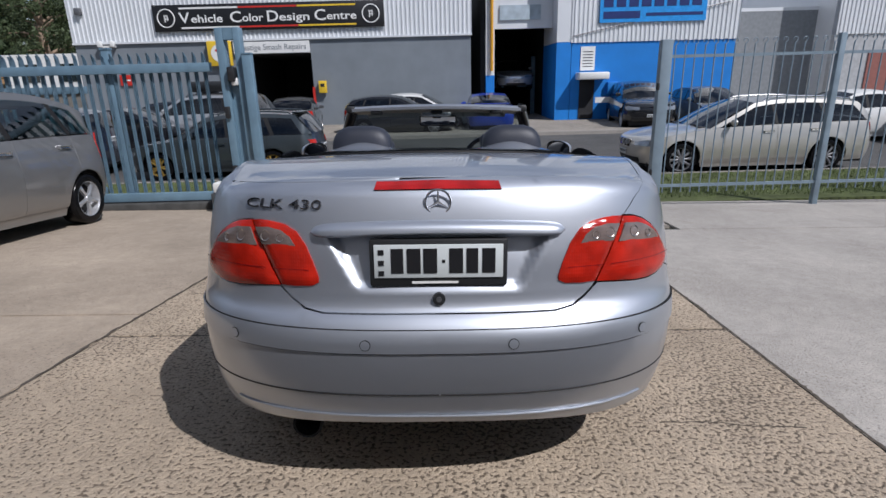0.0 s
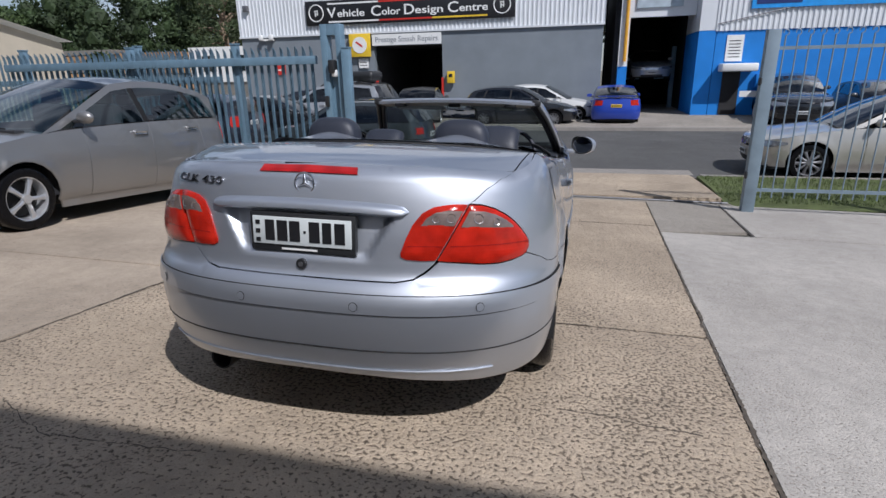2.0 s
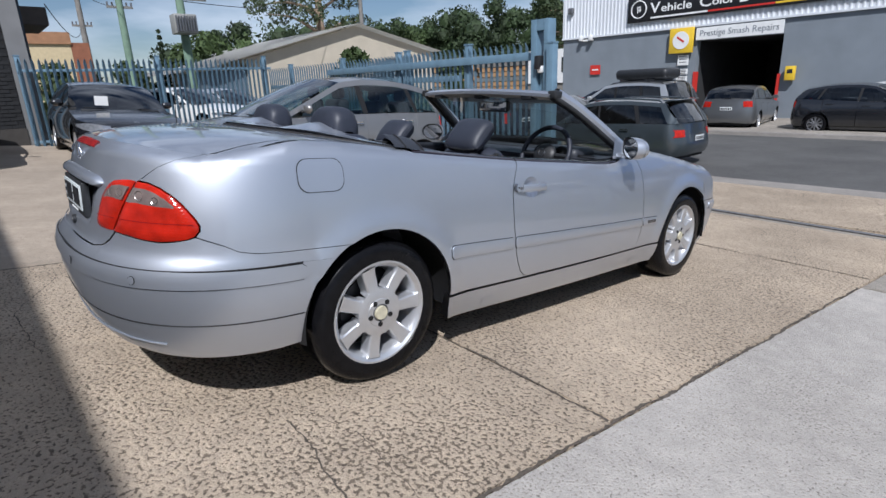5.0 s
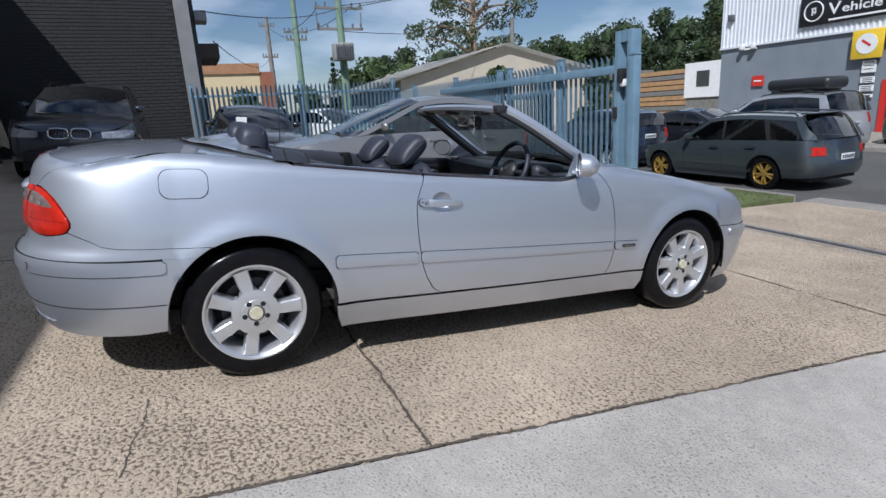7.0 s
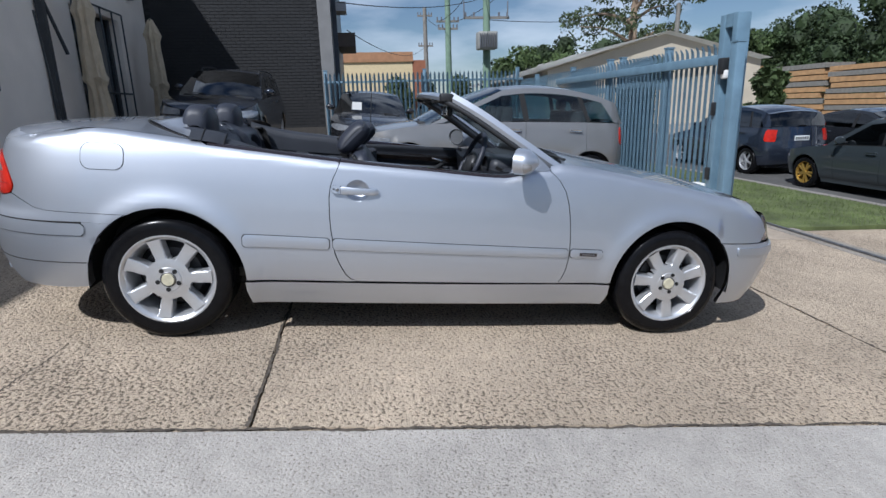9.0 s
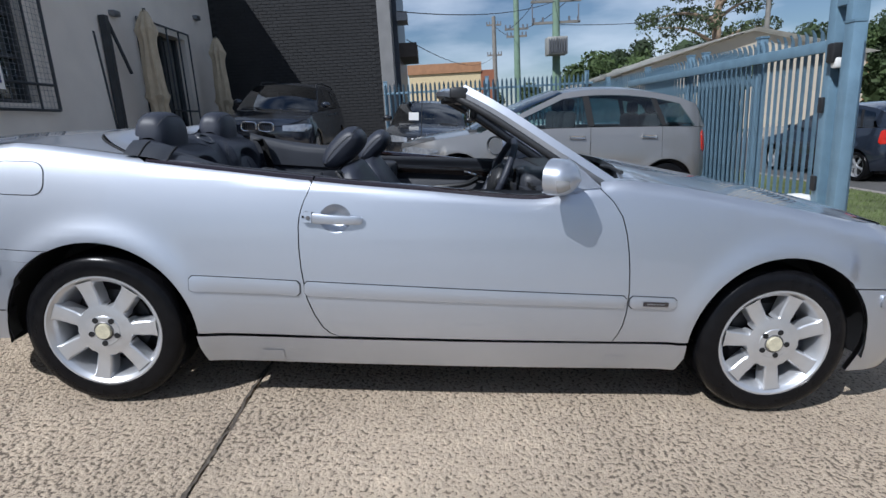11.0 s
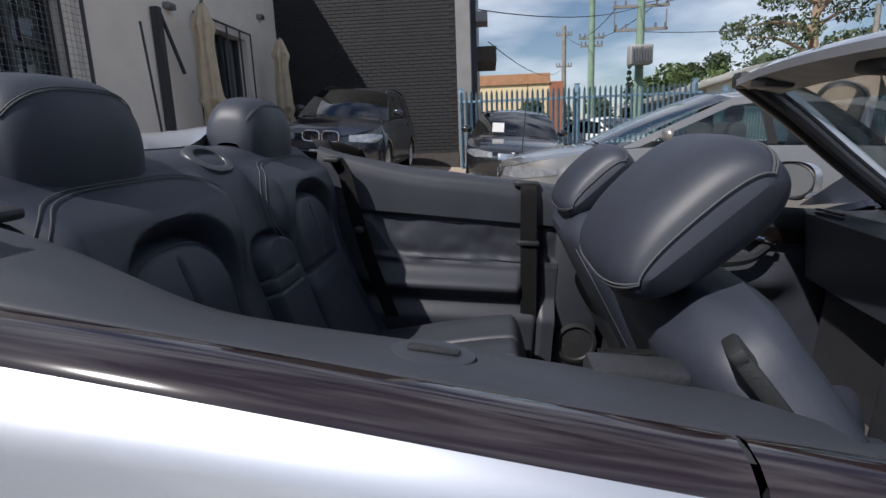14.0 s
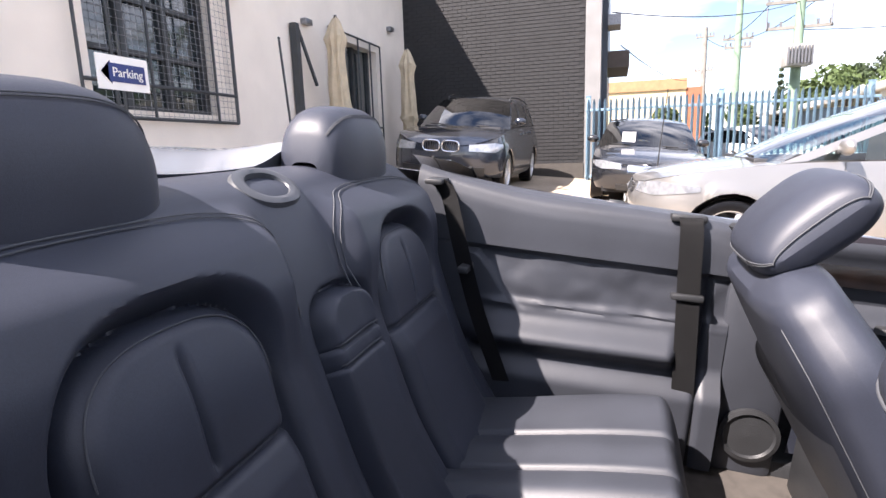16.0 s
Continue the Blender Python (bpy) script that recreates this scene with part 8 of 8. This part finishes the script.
    for yy in (0.0, wb):
        for sd in (1, -1):
            wm = Matrix.Translation((sd * (W - 0.025), yy, rw)) @ pose(0, 0, 0, 0, 90 * sd, 0) @ pose(0, 0, 0, 0, 0, 20 + 31 * yy)
            me = S.get("wheels", W5)
            w = new("wheel", me[1])
            w.parent, w.matrix_local = top, wm @ Matrix.Scale(rw / 0.316, 4)
            for nm, d in (("tyre", me[0]), ("brake_disc", me[2])):
                c = new(nm, d)
                c.parent = w
    for nm, material, dims in S.get("extras", ()):
        boxed(nm, dims, material, top, bevel=0.012)
    return top


def parked(x, y, yaw, z=None, wb=2.6):
    """Where a car stands: rear axle at (x, y), tilted to the yard where it stands there."""
    d = Vector((-math.sin(radians(yaw)), math.cos(radians(yaw))))
    if z is None:
        z0, z1 = gz(x, y), gz(x + d.x * wb, y + d.y * wb)
        pitch = math.degrees(math.atan2(z1 - z0, wb))
        s = Vector((d.y, -d.x))
        roll = -math.degrees(math.atan2(gz(x + s.x, y + s.y) - z0, 1.0))
        return pose(x, y, z0, 0, 0, yaw) @ pose(0, 0, 0, pitch, roll, 0)
    return pose(x, y, z, 0, 0, yaw)


def tail_side(x0, x1, z0, z1, y=None):
    """A lamp outline round the tail's corner."""
    if y is None:
        return lambda F, R, Y: [R(x0, z0), R(x0, z1), R(x1, z1), R(x1, z0)]
    return lambda F, R, Y: [R(x0, z0), R(x0, z1), R(x1, z1 + 0.01), Y(y, z1 - 0.02), Y(y, z0 + 0.04), R(x1, z0)]


def head_side(x0, x1, z0, z1, y=None):
    if y is None:
        return lambda F, R, Y: [F(x0, z0), F(x1, z0), F(x1, z1), F(x0, z1)][::-1]
    return lambda F, R, Y: [Y(y, z1 - 0.01), Y(y, z1 - 0.05), F(x1, z0), F(x0, z0 + 0.01), F(x0, z1 - 0.03), F(x1, z1 + 0.01)]


def spec(kind, **more):
    """Outlines of the body types."""
    if kind == "mpv":
        S = dict(W=1.78, wb=2.78, ro=0.66, fo=0.83, r=0.315, hz=0.9, cuts=(2.02, 1.05, 0.10),
                 belt=[(-0.66, 1.10), (0.0, 1.09), (1.2, 1.04), (2.2, 0.97), (2.6, 0.92), (3.0, 0.85), (3.35, 0.765), (3.62, 0.66)],
                 tail=[(0.2, -0.58), (0.4, -0.65), (0.6, -0.66), (0.8, -0.63), (1.1, -0.60)], nose=[(0.2, 3.52), (0.4, 3.60), (0.55, 3.61), (0.66, 3.57)],
                 A0=2.50, A1=1.42, D0=-0.50, D1=-0.36, roof=[(1.45, 1.47), (1.0, 1.535), (0.4, 1.54), (-0.1, 1.47), (-0.36, 1.39)],
                 wins=[(2.28, 1.42, 1.16, 1.08), (1.00, 1.08, 0.25, 0.10), (0.04, 0.18, -0.14, -0.34)], fpz=0.45, rpz=0.85, mirror=(2.06, 1.10),
                 patches=[("tail_lamp", RED_LENS, tail_side(0.62, 0.80, 0.78, 1.04, -0.46)), ("headlamp", HEADL, head_side(0.42, 0.72, 0.60, 0.72, 3.05)),
                          ("grille", BLACKP, head_side(0.0, 0.36, 0.585, 0.665)), ("lower_grille", BLACKP, head_side(0.0, 0.36, 0.26, 0.36)), ("fog_lamp", HEADL, head_side(0.52, 0.62, 0.31, 0.37)), ("fog_surround", BLACKP, head_side(0.44, 0.70, 0.285, 0.305))])
    elif kind == "sedan":
        S = dict(W=1.78, wb=2.72, ro=1.02, fo=0.80, r=0.31, hz=0.8, cuts=(2.0, 1.02, 0.18),
                 belt=[(-1.02, 0.98), (-0.7, 1.0), (0.0, 0.985), (1.2, 0.945), (2.0, 0.90), (2.4, 0.865), (2.9, 0.79), (3.3, 0.70), (3.52, 0.62)],
                 tail=[(0.2, -0.92), (0.4, -1.0), (0.6, -1.02), (0.8, -0.99), (1.0, -0.95)], nose=[(0.2, 3.43), (0.4, 3.50), (0.55, 3.51), (0.64, 3.47)],
                 A0=2.18, A1=1.38, D0=-0.50, D1=0.15, roof=[(1.4, 1.33), (1.0, 1.385), (0.55, 1.38), (0.15, 1.315)],
                 wins=[(1.98, 1.36, 1.10, 1.06), (0.98, 1.03, 0.20, -0.18)], fpz=0.42, rpz=0.75,
                 patches=[("tail_lamp", RED_LENS, tail_side(0.50, 0.80, 0.76, 0.94, -0.86)), ("headlamp", HEADL, head_side(0.42, 0.72, 0.56, 0.69, 3.05)),
                          ("grille", CHROMED, head_side(0.0, 0.32, 0.54, 0.645)), ("lower_grille", BLACKP, head_side(0.0, 0.5, 0.24, 0.33))])
    elif kind == "wagon":
        S = dict(W=1.70, wb=2.52, ro=0.98, fo=0.83, r=0.305, hz=0.8, cuts=(1.86, 0.92, 0.10),
                 belt=[(-0.98, 0.93), (0.0, 0.925), (1.2, 0.895), (1.9, 0.865), (2.3, 0.83), (2.8, 0.76), (3.2, 0.68), (3.35, 0.62)],
                 tail=[(0.2, -0.90), (0.4, -1.0), (0.55, -1.0), (0.7, -0.95), (0.93, -0.90)], nose=[(0.2, 3.27), (0.4, 3.34), (0.55, 3.34), (0.64, 3.30)],
                 A0=2.12, A1=1.36, D0=-0.86, D1=-0.52, roof=[(1.38, 1.32), (0.9, 1.375), (0.2, 1.375), (-0.52, 1.335)],
                 wins=[(1.92, 1.34, 1.04, 0.98), (0.93, 0.99, 0.18, 0.02), (-0.06, 0.08, -0.44, -0.66)], fpz=0.40, rpz=0.62, pillarm=None,
                 patches=[("tail_lamp", RED_LENS, tail_side(0.50, 0.77, 0.66, 0.80, -0.84)), ("headlamp", HEADL, head_side(0.40, 0.70, 0.52, 0.63, 3.0)), ("grille", BLACKP, head_side(0.0, 0.3, 0.53, 0.61))])
    elif kind == "estate":
        S = dict(W=1.86, wb=2.96, ro=1.06, fo=0.88, r=0.335, hz=0.85, cuts=(2.12, 1.06, 0.12),
                 belt=[(-1.06, 1.03), (0.0, 1.01), (1.2, 0.985), (2.1, 0.95), (2.6, 0.91), (3.1, 0.84), (3.6, 0.73), (3.8, 0.66)],
                 tail=[(0.2, -0.98), (0.4, -1.05), (0.6, -1.06), (0.8, -1.02), (1.03, -0.98)], nose=[(0.2, 3.75), (0.4, 3.83), (0.58, 3.84), (0.68, 3.80)],
                 A0=2.42, A1=1.50, D0=-0.92, D1=-0.58, roof=[(1.52, 1.40), (1.0, 1.46), (0.2, 1.455), (-0.58, 1.38)],
                 wins=[(2.20, 1.48, 1.16, 1.10), (1.04, 1.10, 0.22, 0.06), (-0.02, 0.12, -0.50, -0.74)], fpz=0.45, rpz=0.8,
                 patches=[("tail_lamp", RED_LENS, tail_side(0.46, 0.84, 0.82, 0.97, -0.88)), ("headlamp", HEADL, head_side(0.46, 0.80, 0.60, 0.71, 3.36)),
                          ("grille", GLOSSB, head_side(0.04, 0.30, 0.56, 0.70)), ("lower_grille", BLACKP, head_side(0.0, 0.6, 0.26, 0.36))])
    elif kind == "suv":
        S = dict(W=1.90, wb=2.93, ro=1.0, fo=0.90, r=0.37, hz=1.0, cuts=(2.14, 1.08, 0.18), low=0.34, sill=0.34, step=0.1,
                 belt=[(-1.0, 1.22), (0.0, 1.20), (1.2, 1.17), (2.1, 1.13), (2.6, 1.10), (3.1, 1.05), (3.55, 0.96), (3.82, 0.82)],
                 tail=[(0.3, -0.92), (0.5, -0.99), (0.7, -1.0), (0.95, -0.96), (1.22, -0.90)], nose=[(0.3, 3.74), (0.5, 3.82), (0.75, 3.83), (0.9, 3.78)],
                 A0=2.45, A1=1.62, D0=-0.86, D1=-0.62, roof=[(1.62, 1.62), (1.1, 1.685), (0.2, 1.70), (-0.62, 1.64)],
                 wins=[(2.22, 1.60, 1.20, 1.12), (1.04, 1.12, 0.28, 0.14), (0.04, 0.18, -0.46, -0.62)], fpz=0.55, rpz=0.9, sillm=BLACKP, mirror=(2.02, 1.27), lean=0.30,
                 patches=[("tail_lamp", RED_LENS, tail_side(0.60, 0.86, 0.92, 1.16, -0.82)), ("headlamp", HEADL, head_side(0.46, 0.84, 0.74, 0.88, 3.36)),
                          ("lower_grille", BLACKP, head_side(0.0, 0.70, 0.36, 0.50))])
    elif kind == "hatch":
        S = dict(W=1.76, wb=2.62, ro=0.82, fo=0.86, r=0.31, hz=0.85, cuts=(1.95, 1.0, 0.12), step=0.1,
                 belt=[(-0.82, 1.06), (0.0, 1.03), (1.2, 0.97), (1.9, 0.93), (2.4, 0.88), (2.9, 0.80), (3.3, 0.68), (3.48, 0.61)],
                 tail=[(0.2, -0.75), (0.4, -0.82), (0.6, -0.82), (0.8, -0.79), (1.06, -0.75)], nose=[(0.2, 3.40), (0.4, 3.47), (0.55, 3.48), (0.64, 3.43)],
                 A0=2.22, A1=1.32, D0=-0.66, D1=-0.36, roof=[(1.34, 1.38), (0.9, 1.435), (0.2, 1.42), (-0.36, 1.33)],
                 wins=[(2.0, 1.32, 1.06, 1.02), (0.96, 1.0, 0.15, 0.0), (-0.05, 0.08, -0.24, -0.42)], fpz=0.42, rpz=0.75,
                 patches=[("tail_lamp", RED_LENS, tail_side(0.52, 0.79, 0.80, 0.98, -0.66)), ("headlamp", HEADL, head_side(0.42, 0.72, 0.55, 0.66, 2.98)), ("grille", BLACKP, head_side(0.0, 0.36, 0.52, 0.60))])
    S.update(more)
    return S


P_BROWN = paint("grey_brown_metallic", (0.29, 0.286, 0.282), 0.75, 0.42)
P_NAVY = paint("dark_blue_grey_metallic", (0.020, 0.026, 0.040), 0.3, 0.22)
P_BLACK = paint("black_paint", (0.012, 0.013, 0.016), 0.1, 0.25)
P_GREEN = paint("grey_green_metallic", (0.055, 0.068, 0.076), 0.5)
P_CHAMP = paint("champagne_silver", (0.52, 0.50, 0.46))
P_WHITE = paint("white_car_paint", (0.72, 0.72, 0.70), 0.0)
P_BLUE = paint("vivid_blue_paint", (0.02, 0.06, 0.42), 0.3)
P_GREY = paint("mid_grey_metallic", (0.12, 0.125, 0.13), 0.5)
P_SILV = paint("silver_car_paint", (0.50, 0.51, 0.52))
P_RED = paint("red_car_paint", (0.32, 0.015, 0.012), 0.2)

hatch = motor("parked_hatchback", parked(-5.22, 4.40, 180, wb=2.78), "grey-brown metallic five-door hatchback parked on the yard", P_BROWN, spec("mpv", mirrorm=P_BROWN, step=0.06, handle=CHROMED, glassm=CLEARGLASS))
for k in range(4):
    boxed("grille_bar", (-0.34, 0.34, 3.585 - 0.01 * k, 3.605 - 0.01 * k, 0.592 + 0.022 * k, 0.600 + 0.022 * k), CHROMED, hatch)
boxed("wiper_shelf", (-0.6, 0.6, 2.36, 2.52, 0.955, 0.975), GAP, hatch, bevel=0.008)
P_GRILLE = [("grille", GLOSSB, head_side(0.03, 0.29, 0.74, 0.90))]
four = motor("parked_off_roader", parked(-11.55, -2.0, -90, wb=2.93), "dark blue-grey off-roader with twin grilles beside the brick wall", P_NAVY,
             spec("suv", W=1.93, bars=BLACKP, patches=spec("suv")["patches"] + P_GRILLE))
for sd in (1, -1):
    ring = [(sd * (0.16 + 0.14 * math.copysign(abs(math.cos(a)) ** 0.6, math.cos(a))), 3.845 - 0.04 * abs(math.cos(a) * 0 + 1) * 0.3, 0.82 + 0.085 * math.copysign(abs(math.sin(a)) ** 0.6, math.sin(a))) for a in [2 * math.pi * k / 28 for k in range(29)]]
    tubed("grille_frame", ring, 0.013, CHROME, four, seg=8)
    for k in range(6):
        x = sd * (0.06 + 0.04 * k)
        boxed("grille_slat", (x - 0.005, x + 0.005, 3.82, 3.838, 0.745, 0.895), BLACKP, four)
sedan = motor("parked_sedan", parked(-11.9, 1.2, -90, wb=2.72), "black four-door sedan with a white paper in its windscreen", P_BLACK, spec("sedan", bonnetm=P_BLACK))
boxed("windscreen_paper", (0.22, 0.44, 2.02, 2.025, 0.99, 1.16), WHITES, sedan, m=Matrix.Translation((0, 0.30, 0)) @ Matrix.Identity(4))
bm = bmesh.new()
lathe(bm, [(0.03, -0.004), (0.034, 0.0), (0.034, 0.006), (0.028, 0.006)], 20, Matrix.Translation((0, 3.40, 0.715)) @ pose(0, 0, 0, 90, 0, 0))
part("nose_emblem", bm, CHROME, sedan)
motor("parked_wagon", parked(-3.58, 10.50, 90, -0.655), "grey-green station wagon with gold wheels at the kerb", P_GREEN, spec("wagon", wheels=WGOLD, pillarm=GAP, bars=P_GREEN, extras=[("tail_spoiler", P_GREEN, (-0.55, 0.55, -0.66, -0.42, 1.375, 1.40))]))
motor("parked_estate", parked(7.92, 9.63, 90, -0.675), "champagne-silver estate car parked behind the picket fence", P_CHAMP, spec("estate", wheels=W10, bars=CHROMED))
motor("parked_crossover", parked(-2.72, 19.35, -90, ROADZ), "black five-door hatchback across the road", P_BLACK, spec("hatch", wheels=W10))
motor("parked_small_car", parked(-1.9, 21.35, -90, ROADZ), "white small hatchback before the grey workshop", P_WHITE, spec("hatch"))
motor("parked_people_mover", parked(-5.45, 19.2, 8, ROADZ), "mid-grey hatchback with its tail to the road", P_GREY, spec("hatch"))
rally = motor("parked_rally_sedan", parked(2.1, 19.62, 0, ROADZ), "vivid blue sedan with a yellow plate and boot spoiler", P_BLUE, spec("sedan", W=1.74, platem=YELLOW))
boxed("boot_spoiler", (-0.66, 0.66, -0.98, -0.82, 1.07, 1.10), P_BLUE, rally, bevel=0.01)
for x in (-0.55, 0.55):
    boxed("spoiler_leg", (x - 0.02, x + 0.02, -0.95, -0.86, 0.97, 1.08), P_BLUE, rally)
boxer = motor("parked_tourer", parked(-6.15, 15.4, 82, ROADZ), "silver off-roader with a black roof box", P_SILV, spec("suv", bars=BLACKP, W=1.8))
bm = bmesh.new()
box(bm, -0.40, 0.40, -0.45, 1.45, 1.80, 2.12, bevel=0.13, seg=3)
part("roof_box", bm, BLACKP, boxer)
for y in (0.0, 1.0):
    boxed("roof_bar", (-0.62, 0.62, y - 0.03, y + 0.03, 1.755, 1.80), BLACKP, boxer)
motor("parked_dark_off_roader", parked(8.35, 21.6, 172, ROADZ), "near-black off-roader before the blue wall", P_BLACK, spec("suv"))
motor("parked_silver_sedan", parked(13.0, 13.9, 90, ROADZ), "white sedan across the road", P_WHITE, spec("sedan"))
motor("parked_grey_hatchback", parked(10.7, 20.9, 178, ROADZ), "mid-grey hatchback near the far workshops", P_GREY, spec("hatch"))
motor("parked_red_hatchback", parked(16.4, 12.2, 90, ROADZ), "black off-roader farther along the road", P_BLACK, spec("suv"))
motor("parked_black_sedan", parked(-10.2, 14.3, -84, ROADZ), "black four-door sedan on the far side of the road", P_BLACK, spec("sedan", handle=CHROMED))
motor("parked_maroon_wagon", parked(-8.6, 18.2, 75, ROADZ), "dark blue-grey estate with red lamps on the far side", P_NAVY, spec("estate"))
motor("parked_hauler", parked(-8.3, 10.9, 90, -0.655), "dark blue people mover parked ahead of the wagon", P_NAVY, spec("mpv", ro=0.66))
motor("parked_white_car", parked(-18.5, 4.2, -60, gz(-13, 3)), "white hatchback beyond the side fence", P_WHITE, spec("hatch"))
motor("parked_light_car", parked(-21.0, 6.6, -70, gz(-13, 5)), "silver people mover beyond the side fence", P_SILV, spec("mpv"))
raised = motor("raised_car", parked(3.9, 28.6, 180, 0.75), "silver sedan raised on a lift inside the blue workshop", P_SILV, spec("sedan"))
lift = thing("vehicle_lift", pose(3.9, 27.2, ROADZ), "two-post steel vehicle lift under the raised sedan", "lift")
for x in (-1.15, 1.15):
    boxed("lift_post", (x - 0.10, x + 0.10, -0.12, 0.12, 0, 3.0), GATE, lift, bevel=0.01)
    boxed("lift_arm", (min(x, x * 0.3), max(x, x * 0.3), -0.07, 0.07, 1.50, 1.605), GATE, lift, bevel=0.01)
# thin whip aerial on the hatchback's bumper
tubed("whip_aerial", [(0.62, 3.30, 0.60), (0.62, 3.30, 1.0), (0.63, 3.29, 1.62)], [0.012, 0.006, 0.005], BLACKP, hatch, seg=6)

# ---- bricks of the black wall: the ones nearest the camera singly, the rest joined ----
bm = bmesh.new()
box(bm, 0.0, 0.008, -0.114, 0.114, -0.036, 0.036, bevel=0.003, seg=1)
bk = part("brick", bm, BRICKM)
BRICK = bk.data
bpy.data.objects.remove(bk)
rest = bmesh.new()
made = 0
for r_ in range(100):
    z = 0.66 + r_ * 0.086
    for c_ in range(20):
        y = -0.13 - c_ * 0.24 - (0.12 if r_ % 2 else 0)
        if y < -4.55:
            continue
        if 1.4 < z < 3.2 and y > -3.4 and made < 300:
            o = new("brick", BRICK)
            o.parent, o.location = bw, (-0.010, y, z)
            made += 1
        else:
            box(rest, -0.010, -0.002, y - 0.113, y + 0.113, z - 0.0355, z + 0.0355)
part("brickwork", rest, BRICKM, bw, smooth=False)["kind"] = "stuff"
